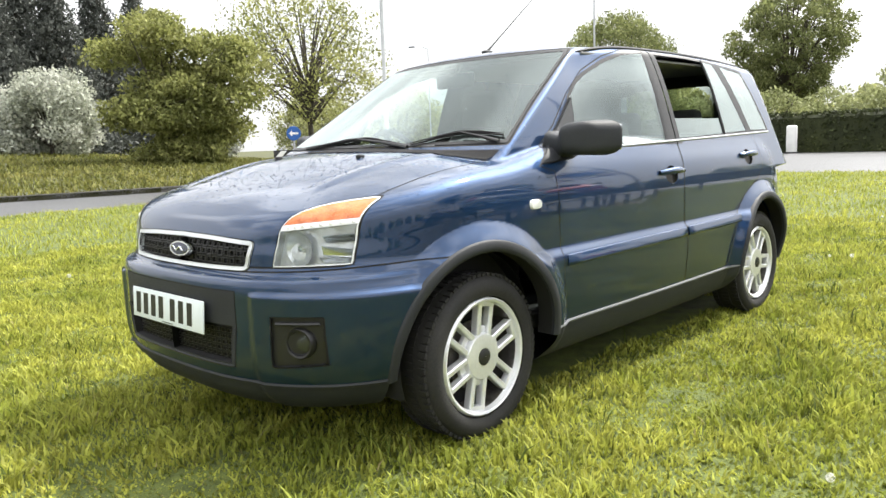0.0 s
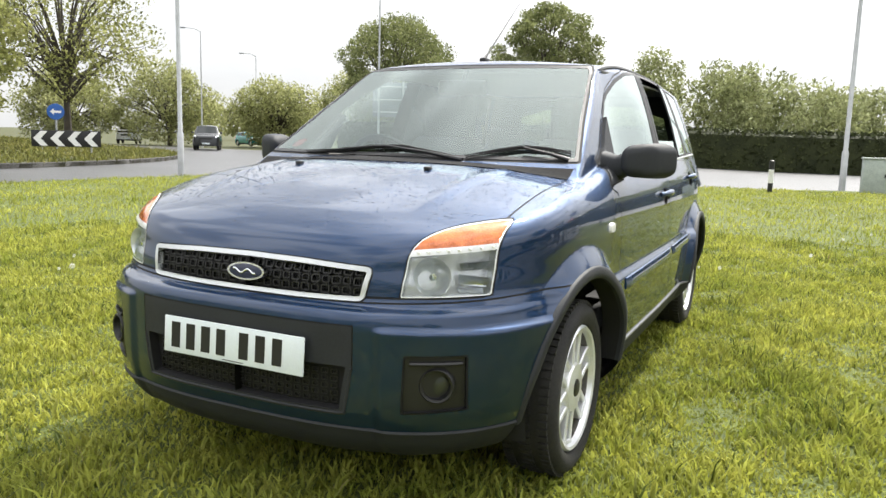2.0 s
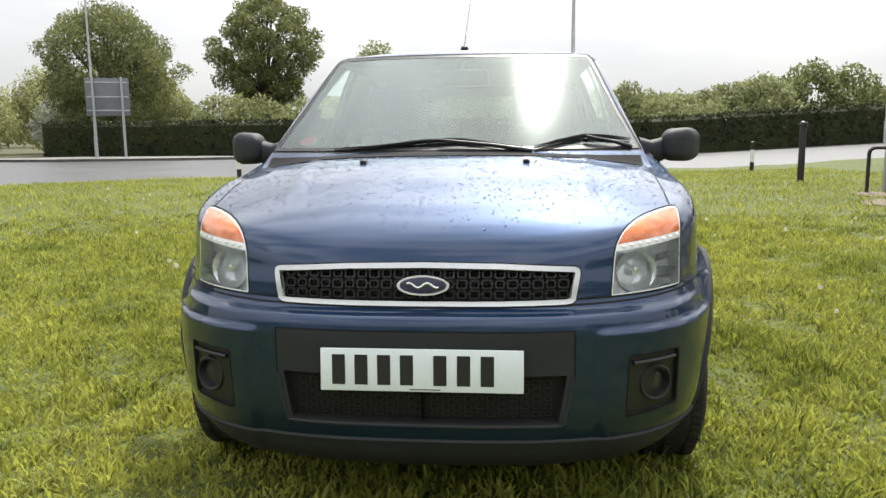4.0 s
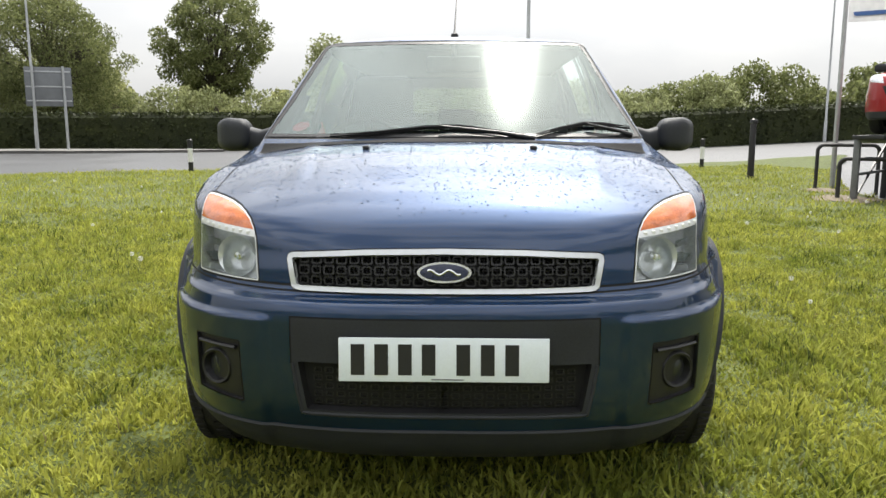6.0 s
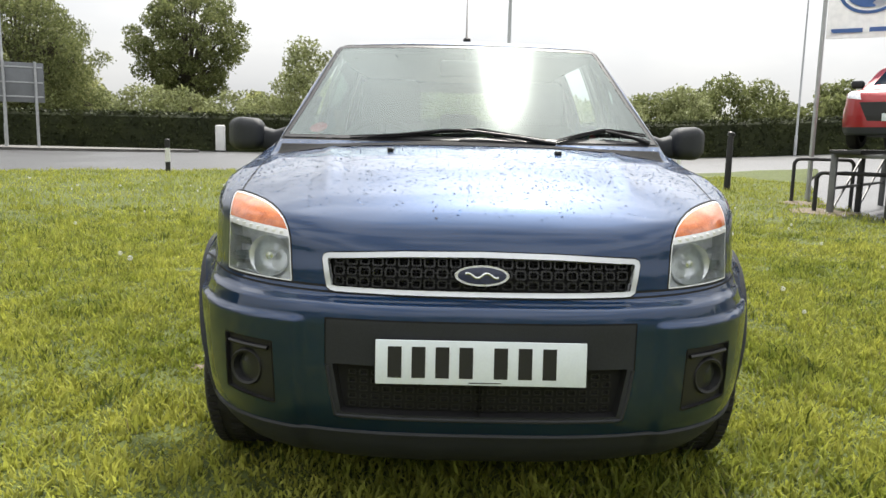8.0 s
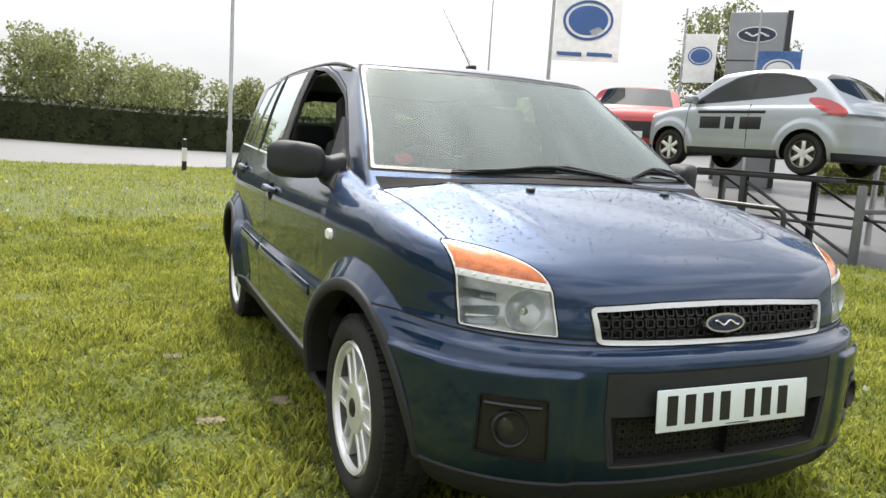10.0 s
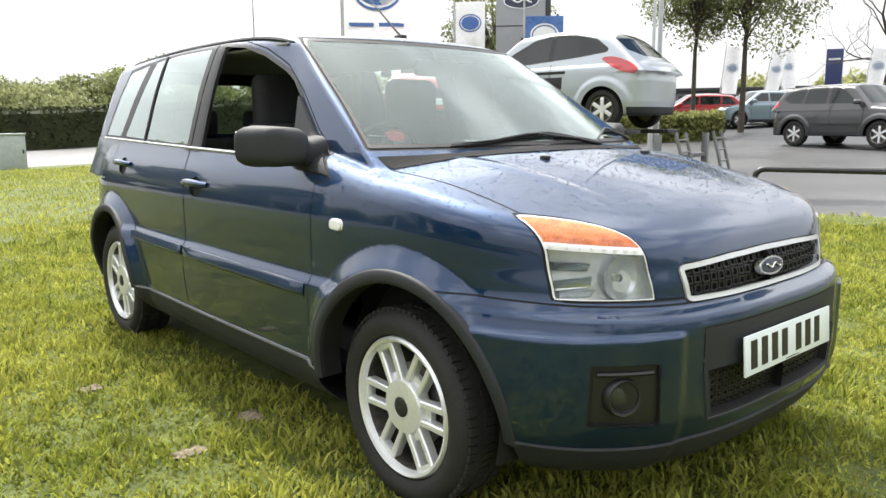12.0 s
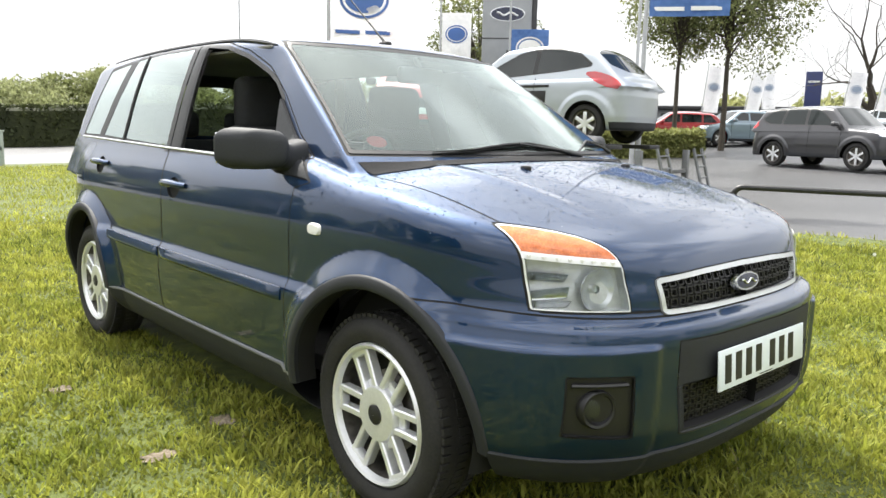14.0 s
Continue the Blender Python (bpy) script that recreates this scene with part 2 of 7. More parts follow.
def box(bm, x0, x1, y0, y1, z0, z1, bevel=0.0, m=None, seg=2):
    r = bmesh.ops.create_cube(bm, size=1.0)
    vs = r["verts"]
    for v in vs:
        v.co = Vector(((x0 + x1) / 2 + v.co.x * (x1 - x0), (y0 + y1) / 2 + v.co.y * (y1 - y0), (z0 + z1) / 2 + v.co.z * (z1 - z0)))
    if bevel:
        es = {e for v in vs for e in v.link_edges}
        r2 = bmesh.ops.bevel(bm, geom=list(es), offset=bevel, segments=seg, affect="EDGES", profile=0.5)
        vs = list({v for f in r2["faces"] for v in f.verts} | {v for v in vs if v.is_valid})
    if m is not None:
        bmesh.ops.transform(bm, matrix=m, verts=vs)
    return vs


def tube(bm, pts, radius, sides=8, cap=True):
    """A round bar along points; radius a number or one for each point."""
    pts = [Vector(p) for p in pts]
    rad = [radius] * len(pts) if isinstance(radius, (int, float)) else radius
    rings, up = [], None
    for i, p in enumerate(pts):
        d = (pts[min(i + 1, len(pts) - 1)] - pts[max(i - 1, 0)]).normalized()
        if up is None:
            up = Vector((0, 0, 1)) if abs(d.z) < 0.9 else Vector((1, 0, 0))
        a = d.cross(up).normalized()
        up = a.cross(d).normalized()
        rings.append([bm.verts.new(p + rad[i] * (math.cos(2 * math.pi * k / sides) * a + math.sin(2 * math.pi * k / sides) * up)) for k in range(sides)])
    for r0, r1 in zip(rings, rings[1:]):
        for k in range(sides):
            bm.faces.new((r0[k], r0[(k + 1) % sides], r1[(k + 1) % sides], r1[k]))
    if cap:
        bm.faces.new(rings[0][::-1])
        bm.faces.new(rings[-1])


def lathe(bm, profile, sides=32, m=None, closed=False):
    """Turns (radius, height) pairs round the x axis: height runs along x."""
    rings = []
    for r, h in profile:
        ring = []
        for k in range(sides):
            a = 2 * math.pi * k / sides
            p = Vector((h, r * math.cos(a), r * math.sin(a)))
            ring.append(bm.verts.new(m @ p if m is not None else p))
        rings.append(ring)
    if closed:
        rings.append(rings[0])
    for r0, r1 in zip(rings, rings[1:]):
        for k in range(sides):
            bm.faces.new((r0[k], r0[(k + 1) % sides], r1[(k + 1) % sides], r1[k]))


def smoothstep(a, b, x):
    t = np.clip((x - a) / (b - a), 0, 1)
    return t * t * (3 - 2 * t)


def rise(x, y):
    """How far the land climbs towards the car park."""
    d = np.maximum(0, np.asarray(x, dtype=float) - 7)
    return np.minimum(0.05 * d * d / (d + 2), 1.7) - 0.12 * smoothstep(14, 25, np.asarray(y, dtype=float)) * smoothstep(-6, 0, np.asarray(x, dtype=float))


def in_poly(P, x, y):
    inside = np.zeros(np.shape(x), dtype=bool)
    for (xa, ya), (xb, yb) in zip(P, P[1:] + P[:1]):
        cond = (ya > y) != (yb > y)
        xi = xa + (y - ya) / ((yb - ya) if yb != ya else 1e-9) * (xb - xa)
        inside ^= cond & (x < xi)
    return inside


def rounded(P, step, turns=3):
    """A polygon with its corners worn off and its edges cut to short steps."""
    for _ in range(turns):
        Q = []
        for a, b in zip(P, P[1:] + P[:1]):
            Q += [(a[0] * 0.75 + b[0] * 0.25, a[1] * 0.75 + b[1] * 0.25), (a[0] * 0.25 + b[0] * 0.75, a[1] * 0.25 + b[1] * 0.75)]
        P = Q
    R = []
    for a, b in zip(P, P[1:] + P[:1]):
        n_ = max(1, int(math.hypot(b[0] - a[0], b[1] - a[1]) / step))
        R += [(a[0] + (b[0] - a[0]) * i / n_, a[1] + (b[1] - a[1]) * i / n_) for i in range(n_)]
    return R


def fill(P, inner):
    """Fills the outline P, with the points inner inside it, with triangles."""
    n_ = len(P)
    pts = [Vector(p) for p in P] + [Vector(p) for p in inner]
    v, _, f, *_ = delaunay_2d_cdt(pts, [(i, (i + 1) % n_) for i in range(n_)], [], 1, 1e-5)
    return np.array([tuple(p) for p in v]), [tuple(t) for t in f]


def near_and_far(P, fine, coarse, centre, reach):
    xs, ys = [p[0] for p in P], [p[1] for p in P]
    pts = []
    for s, close in ((fine, True), (coarse, False)):
        gx, gy = np.meshgrid(np.arange(min(xs) + s / 2, max(xs), s), np.arange(min(ys) + s / 2, max(ys), s))
        gx, gy = gx.ravel() + (np.random.rand(gx.size) - 0.5) * s * 0.3, gy.ravel() + (np.random.rand(gy.size) - 0.5) * s * 0.3
        d = np.hypot(gx - centre[0], gy - centre[1])
        ok = in_poly(P, gx, gy) & ((d < reach) == close)
        pts += list(zip(gx[ok].tolist(), gy[ok].tolist()))
    return pts


# ---- the land ----
GRASS_SOIL = material("lawn_thatch", (0.045, 0.066, 0.008), 0.9, 0, 0.35, 9, 160, 0.9, 90, color2=(0.110, 0.135, 0.020))
FIELD = material("far_grass", (0.030, 0.038, 0.006), 0.9, 0, 0.35, 0.7, 14, 0.9, 14, color2=(0.068, 0.070, 0.014))
ASPHALT = material("wet_asphalt", (0.044, 0.0448, 0.048), 0.42, 0, 0.2, 0.35, 160, 0.35, 240, color2=(0.08, 0.08, 0.084))
KERB = material("concrete_kerb", (0.16, 0.155, 0.145), 0.8, 0, 0.25, 2, 60, 0.3, 90)

LAWN = rounded([(-13.2, -30), (-13.2, 3), (-13.6, 11), (-12.5, 16), (-8.5, 18.6), (-3, 20.6), (2.5, 24.6), (5.5, 25.4), (9.6, 26.0), (14.6, 28.0), (13.6, 25.6), (10.6, 20.4), (8.5, 15.6),
                (7.0, 12.3), (6.4, 10), (6.2, 7), (6.6, 3.9), (7.5, 2.2), (9.5, -3), (9.5, -30)], 0.5)


def lawn_height(x, y):
    x, y = np.asarray(x, dtype=float), np.asarray(y, dtype=float)
    return rise(x, y) + 0.012 * np.sin(1.7 * x + 0.6 * y) * np.sin(1.3 * y - 0.4 * x) + 0.008 * np.sin(4.1 * x) * np.sin(3.7 * y + x)


def sheet(name, P, inner, hfun, mat_, skirt=0.0, **tags):
    v, f = fill(P, inner)
    z = hfun(v[:, 0], v[:, 1])
    V = np.column_stack([v, z]).tolist()
    if skirt:
        n_ = len(P)
        base = len(V)
        V += [[V[i][0], V[i][1], V[i][2] - skirt] for i in range(n_)]
        f = f + [(i, (i + 1) % n_, base + (i + 1) % n_, base + i) for i in range(n_)]
    return mesh_object(name, V, f, mat_, smooth=True, kind="structure", **tags)


sheet("lawn", LAWN, near_and_far(LAWN, 0.16, 0.8, (0, 1), 6.5), lawn_height, GRASS_SOIL, 0.15,
      label="mown yellow-green lawn with daisies and bare patches", category="lawn")


def kerb_line(name, P, hfun, width=0.14, up=0.02, closed=True, **tags):
    """A kerb of separate stones along an outline."""
    bm = bmesh.new()
    n_ = len(P)
    for i in range(n_ if closed else n_ - 1):
        a, b = Vector((*P[i], 0)), Vector((*P[(i + 1) % n_], 0))
        d = (b - a)
        if d.length < 0.05:
            continue
        d.normalize()
        s = Vector((d.y, -d.x, 0)) * width
        a2, b2 = a + d * 0.006, b - d * 0.006
        za, zb = float(hfun(a.x, a.y)), float(hfun(b.x, b.y))
        c = [bm.verts.new((p.x, p.y, z + dz)) for p, z, dz in ((a2, za, -0.16), (b2, zb, -0.16), (b2 + s, zb, -0.16), (a2 + s, za, -0.16),
                                                          (a2, za, up), (b2, zb, up), (b2 + s * 0.93, zb, up - 0.008), (a2 + s * 0.93, za, up - 0.008))]
        for q in ((4, 5, 6, 7), (0, 1, 5, 4), (1, 2, 6, 5), (2, 3, 7, 6), (3, 0, 4, 7)):
            bm.faces.new([c[k] for k in q])
    ob = part(name, bm, KERB, None, smooth=False)
    return tagged(ob, kind="structure", **tags)


kerb_line("kerb", LAWN, lawn_height, up=-0.015, label="grey concrete kerb along the lawn", category="kerb")

gx = np.arange(-110, 111, 4.0)
gy = np.arange(-60, 48, 3.5)
X_, Y_ = np.meshgrid(gx, gy)
nx_, ny_ = len(gx), len(gy)
quads = [(j * nx_ + i, j * nx_ + i + 1, (j + 1) * nx_ + i + 1, (j + 1) * nx_ + i) for j in range(ny_ - 1) for i in range(nx_ - 1)]
mesh_object("road", np.column_stack([X_.ravel(), Y_.ravel(), rise(X_.ravel(), Y_.ravel()) - 0.11]), quads, ASPHALT, smooth=True,
            label="wet grey asphalt road and car park", category="road", kind="structure")
far_r = [(math.cos(a) * r, math.sin(a) * r) for r in (30, 60, 120, 250, 600, 2500) for a in np.linspace(0, 2 * math.pi, 48, endpoint=False)]
fv, ff = np.array([(x, y, -0.7 if r_ < 50 else float(rise(x, y)) - 0.2 if r_ < 300 else 1.3) for (x, y), r_ in zip(far_r, np.repeat([30, 60, 120, 250, 600, 2500], 48))]), []
for k in range(5):
    ff += [(k * 48 + i, k * 48 + (i + 1) % 48, (k + 1) * 48 + (i + 1) % 48, (k + 1) * 48 + i) for i in range(48)]
ff.append(tuple(range(48))[::-1])
mesh_object("ground", fv, ff, FIELD, smooth=True, label="rough green fields reaching the horizon", category="ground", kind="structure")

ISLE_C, ISLE_R = (-42.2, 10.7), 22.0
ISLE = [(ISLE_C[0] + ISLE_R * math.cos(a), ISLE_C[1] + ISLE_R * math.sin(a)) for a in np.linspace(0, 2 * math.pi, 150, endpoint=False)]


def isle_height(x, y):
    r = np.hypot(np.asarray(x) - ISLE_C[0], np.asarray(y) - ISLE_C[1]) / ISLE_R
    return 0.03 + 1.45 * np.clip(1 - r, 0, 0.85)


sheet("traffic_island", ISLE, near_and_far(ISLE, 1.2, 2.5, (-24, 12), 15), isle_height, FIELD, 0.15,
      label="mounded grass traffic island beside the road", category="island")
kerb_line("kerb", ISLE[::-1], isle_height, up=0.03, label="dark concrete kerb round the grass island", category="kerb")
SIGN_ISLE = rounded([(-30, 38), (-24, 36.5), (-13, 39.5), (-14, 42), (-24, 42.5), (-31, 42)], 0.6)
sheet("sign_island", SIGN_ISLE, near_and_far(SIGN_ISLE, 1.0, 2.0, (-22, 40), 4), lambda x, y: 0.03 + 0 * x, KERB, 0.15,
      label="paved splitter island with grey kerb stones", category="island")

# ---- the car: an implicit body, cut into panels ----
def smax(a, b, k):
    h = np.clip(0.5 + 0.5 * (a - b) / k, 0, 1)
    return b + (a - b) * h + k * h * (1 - h)


def smin(a, b, k):
    return -smax(-a, -b, k)


def curve(xs, ys):
    """A smooth curve through points (monotone cubic)."""
    xs, ys = np.array(xs, float), np.array(ys, float)
    d = np.diff(ys) / np.diff(xs)
    m = np.concatenate([[d[0]], (d[:-1] + d[1:]) / 2, [d[-1]]])
    for i in range(len(d)):
        if d[i] == 0:
            m[i] = m[i + 1] = 0
        else:
            a, b = m[i] / d[i], m[i + 1] / d[i]
            s = math.hypot(max(a, 0), max(b, 0))
            if a < 0:
                m[i] = 0
            if b < 0:
                m[i + 1] = 0
            if s > 3:
                m[i], m[i + 1] = 3 * a / s * d[i], 3 * b / s * d[i]

    def f(x):
        x = np.clip(x, xs[0], xs[-1])
        i = np.clip(np.searchsorted(xs, x) - 1, 0, len(xs) - 2)
        h = xs[i + 1] - xs[i]
        t = (x - xs[i]) / h
        return ((2 * t ** 3 - 3 * t ** 2 + 1) * ys[i] + (t ** 3 - 2 * t ** 2 + t) * h * m[i] + (-2 * t ** 3 + 3 * t ** 2) * ys[i + 1] + (t ** 3 - t ** 2) * h * m[i + 1])
    return f


WHEEL_F, WHEEL_R, HUB = 0.77, 3.256, 0.30
ARCH_F, ARCH_R, ARCH_Z, ARCH_OUT, ARCH_IN = 0.755, 3.250, 0.325, 0.390, 0.349
nose = curve([0.15, 0.20, 0.25, 0.32, 0.42, 0.58, 0.632, 0.652, 0.70, 0.76, 1.1], [0.22, 0.115, 0.062, 0.034, 0.024, 0.024, 0.034, 0.074, 0.084, 0.098, 0.12])
flank = curve([0.15, 0.22, 0.30, 0.42, 0.57, 0.602, 0.640, 0.75, 0.85, 0.93, 1.0, 1.10], [0.74, 0.80, 0.84, 0.862, 0.869, 0.866, 0.848, 0.848, 0.843, 0.826, 0.795, 0.74])
crest = curve([-0.2, 0.05, 0.10, 0.13, 0.18, 0.25, 0.35, 0.5, 0.7, 0.9, 1.1, 1.4, 4.2], [0.60, 0.72, 0.775, 0.815, 0.855, 0.890, 0.925, 0.968, 1.012, 1.036, 1.048, 1.05, 1.05])
roof = curve([0.8, 1.4, 1.6, 1.8, 2.1, 2.5, 3.0, 3.5, 3.8, 4.2], [1.30, 1.43, 1.468, 1.490, 1.503, 1.508, 1.502, 1.478, 1.452, 1.41])


def body_field(p):
    x, y, z = np.abs(p[..., 0]), p[..., 1], p[..., 2]
    b = flank(z)
    b = b - 0.035 * np.clip((y - 2.0) / 1.5, 0, 1.3) ** 1.5 - (0.052 - 0.020 * smoothstep(0.70, 0.63, z)) * np.clip((1.15 - y) / 0.8, 0, 1) ** 1.5 - 0.035 * smoothstep(3.35, 4.0, y)
    for yw in (WHEEL_F, WHEEL_R):
        r = np.hypot(y - yw, z - HUB - 0.01)
        b = b + 0.038 * (0.8 * np.clip((0.468 - r) / 0.070, 0, 1) + 0.2 * smoothstep(0.472, 0.400, r)) * smoothstep(0.18, 0.30, z) * (1 - smoothstep(0.58, 0.44, y) * smoothstep(0.70, 0.64, z))
    # crease along the bumper's corners
    b = b - 0.004 * smoothstep(0.58, 0.60, z) * smoothstep(0.68, 0.62, z) * smoothstep(0.6, 0.3, y)
    n, y0, D = 3.0, nose(z), 0.70 + 0.10 * smoothstep(0.66, 0.60, z)
    uf = np.clip((y0 + D - y) / D, 0, 3)
    y1, Dr = 4.015 - 0.25 * np.clip(0.35 - z, 0, 1) - 0.50 * np.clip(z - 0.72, 0, 1), 0.62
    ur = np.clip((y - (y1 - Dr)) / Dr, 0, 3)
    wall = b * (((x / b) ** n + uf ** n + ur ** n) ** (1 / n) - 1)
    wall = wall - 0.011 * smoothstep(0.604, 0.588, z) * smoothstep(0.44, 0.48, x) * smoothstep(0.62, 0.45, y)
    lid = (z - (crest(y) - 0.062 * (x / 0.707) ** 2.6 * smoothstep(1.5, 0.9, y))) * 0.9
    # raised bonnet shoulders
    lid = lid - 0.004 * smoothstep(0.05, 0.0, np.abs(x - (0.40 + 0.10 * y))) * smoothstep(0.25, 0.5, y) * smoothstep(1.3, 1.0, y)
    lower = smax(wall, lid, 0.045)
    lower = smax(lower, (0.19 - z), 0.03)
    g = 0.787 - (z - 1.018) * 0.300 - 0.03 * np.clip((z - 1.2) / 0.3, 0, 1) ** 2
    g = g - 0.035 * np.clip((y - 2.0) / 1.5, 0, 1.3) ** 1.5
    g = g - 0.062 * smoothstep(2.30, 1.60, y)
    side_ = (x - g) * 0.955
    screen = (0.900 + (z - 1.03) * 1.66 + 0.317 * x ** 2 - y) / 1.94
    tail = (y - (4.0 - (z - 0.95) * 0.42 - 0.42 * x ** 2)) / 1.08
    top = (z - (roof(y) - 0.032 * (x / 0.6) ** 2.2)) * 0.98
    green = smax(smax(smax(side_, top, 0.035), screen, 0.016), tail, 0.06)
    green = np.maximum(green, 0.85 - z)
    return smin(lower, green, 0.008)


def radial_mesh(field, y_a, y_b, zc, n_front, n_mid, n_rear, n_ang, reach=2.4):
    """Half of a closed body (x >= 0), found along rays that fan out from a spine."""
    stations = [(y_a, e) for e in np.linspace(89.97, 0, n_front, endpoint=False)]
    stations += [(y, 0.0) for y in np.linspace(y_a, y_b, n_mid)]
    stations += [(y_b, -e) for e in np.linspace(0, 89.97, n_rear + 1)[1:]]
    st = np.array(stations)
    ang = np.radians(np.linspace(-90, 90, n_ang))
    e = np.radians(st[:, 1])[:, None]
    d = np.stack([np.cos(e) * np.cos(ang), np.broadcast_to(-np.sin(e), (len(st), n_ang)), np.cos(e) * np.sin(ang)], -1).reshape(-1, 3)
    o = np.stack([np.zeros((len(st), n_ang)), np.repeat(st[:, :1], n_ang, 1), np.full((len(st), n_ang), zc)], -1).reshape(-1, 3)
    lo, hi = np.zeros(len(d)), np.full(len(d), reach)
    found = np.zeros(len(d), bool)
    steps = np.linspace(reach, 0.0, 70)
    for s0, s1 in zip(steps, steps[1:]):
        inside = (~found) & (field(o + d * s1) < 0)
        lo[inside], hi[inside] = s1, s0
        found |= inside
    for _ in range(16):
        mid = (lo + hi) / 2
        ins = field(o + d * mid[:, None]) < 0
        lo, hi = np.where(ins, mid, lo), np.where(ins, hi, mid)
    V = o + d * ((lo + hi) / 2)[:, None]
    idx = np.arange(len(V)).reshape(len(st), n_ang)
    a, b, c, f = idx[:-1, :-1].ravel(), idx[:-1, 1:].ravel(), idx[1:, 1:].ravel(), idx[1:, :-1].ravel()
    T = np.concatenate([np.stack([a, c, b], 1), np.stack([a, f, c], 1)])
    return V, T


def slopes(field, V, h=0.0025):
    N = np.stack([field(V + np.eye(3)[k] * h) - field(V - np.eye(3)[k] * h) for k in range(3)], -1)
    return N / np.maximum(np.linalg.norm(N, axis=1), 1e-9)[:, None]


class Shell:
    """A triangle mesh with a tag for each face, that can be cut along the level lines of a function."""

    def __init__(self, V, N, T):
        self.V, self.N, self.T = V, N, T
        self.tag = np.zeros(len(T), int)

    def cut(self, phi):
        s = phi > 0
        st = s[self.T]
        mixed = np.where(st.any(1) & ~st.all(1))[0]
        if not len(mixed):
            return phi
        newV, newN, newP, cache, tris, tags = [], [], [], {}, [], []
        base = len(self.V)

        def mid(i, j):
            key = (i, j) if i < j else (j, i)
            if key not in cache:
                t = phi[i] / (phi[i] - phi[j])
                cache[key] = base + len(newV)
                newV.append(self.V[i] * (1 - t) + self.V[j] * t)
                nn = self.N[i] * (1 - t) + self.N[j] * t
                newN.append(nn / max(np.linalg.norm(nn), 1e-9))
                newP.append(0.0)
            return cache[key]
        for k in mixed:
            a, b, c = self.T[k]
            while not (s[a] != s[b] and s[a] != s[c]):
                a, b, c = b, c, a
            p, q = mid(a, b), mid(a, c)
            tris += [(a, p, q), (p, b, c), (p, c, q)]
            tags += [self.tag[k]] * 3
        keep = np.ones(len(self.T), bool)
        keep[mixed] = False
        self.T = np.concatenate([self.T[keep], np.array(tris)])
        self.tag = np.concatenate([self.tag[keep], np.array(tags)])
        self.V = np.concatenate([self.V, np.array(newV)])
        self.N = np.concatenate([self.N, np.array(newN)])
        return np.concatenate([phi, np.array(newP)])

    def mark(self, fun, tag, seam=None, gap=0.0025, only=None):
        """Tags the faces where fun < 0; a strip of the given half-width round the line becomes a seam."""
        for level in ((-gap, gap) if seam is not None else (0.0,)):
            self.cut(fun(self.V) - level)
        mid = fun(self.V)[self.T].mean(1)
        ok = np.ones(len(self.T), bool) if only is None else np.isin(self.tag, only)
        if seam is not None:
            self.tag[ok & (np.abs(mid) <= gap)] = seam
            self.tag[ok & (mid < -gap)] = tag
        else:
            self.tag[ok & (mid < 0)] = tag

    def take(self, tag, both=True, side=1, push=0.0):
        """Vertices, normals and faces of a tag: on one flank or on both."""
        T = self.T[self.tag == tag]
        used, inv = np.unique(T, return_inverse=True)
        V, N, F = self.V[used] + self.N[used] * push, self.N[used], inv.reshape(-1, 3)
        mir = np.array([-1, 1, 1])
        if both:
            n_ = len(V)
            return np.concatenate([V, V * mir]), np.concatenate([N, N * mir]), np.concatenate([F, F[:, ::-1] + n_])
        if side < 0:
            return V * mir, N * mir, F[:, ::-1]
        return V, N, F


def outline(P, axes, soft=0):
    """Signed distance (negative inside) to an outline seen along one axis; axes: 'yz' side, 'xz' front, 'xy' top."""
    ia, ib = ["xyz".index(c) for c in axes]
    if soft:
        P = rounded(P, 9, soft)
    A = np.array(P)
    B = np.roll(A, -1, 0)

    def f(V):
        x, y = V[:, ia], V[:, ib]
        d = np.full(len(V), 9.0)
        near = (x > A[:, 0].min() - 0.1) & (x < A[:, 0].max() + 0.1) & (y > A[:, 1].min() - 0.1) & (y < A[:, 1].max() + 0.1)
        xn, yn = x[near], y[near]
        dn = np.full(len(xn), 9.0)
        for (ax, ay), (bx, by) in zip(A, B):
            vx, vy = bx - ax, by - ay
            t = np.clip(((xn - ax) * vx + (yn - ay) * vy) / max(vx * vx + vy * vy, 1e-12), 0, 1)
            dn = np.minimum(dn, np.hypot(xn - ax - t * vx, yn - ay - t * vy))
        ins = in_poly([tuple(q) for q in A.tolist()], xn, yn)
        d[near] = np.where(ins, -dn, dn)
        return d
    return f


def zone(f, test):
    """f, but only where test holds."""
    return lambda V: np.where(test(V), f(V), 9.0)


V0, T0 = radial_mesh(body_field, 0.80, 3.35, 0.62, 130, 240, 36, 330)
shell = Shell(V0, slopes(body_field, V0), T0)
(BODY, FENDER, BONNET, BUMPER, LIP, CLAD_F, CLAD_R, SILL, DOOR_F, DOOR_R, SEAL, GL_F, GL_R, GL_Q, GL_S, GL_T, GRILLE, GRILLE_RIM, HEAD_CLEAR, HEAD_AMBER, HEAD_RIM,
 INSERT, LOWGRILLE, FOGBOX, HOLE, GAP, TAIL, REAR_BUMPER, PILLAR, SAIL) = range(30)
sx = lambda V: V[:, 0] > 0.45
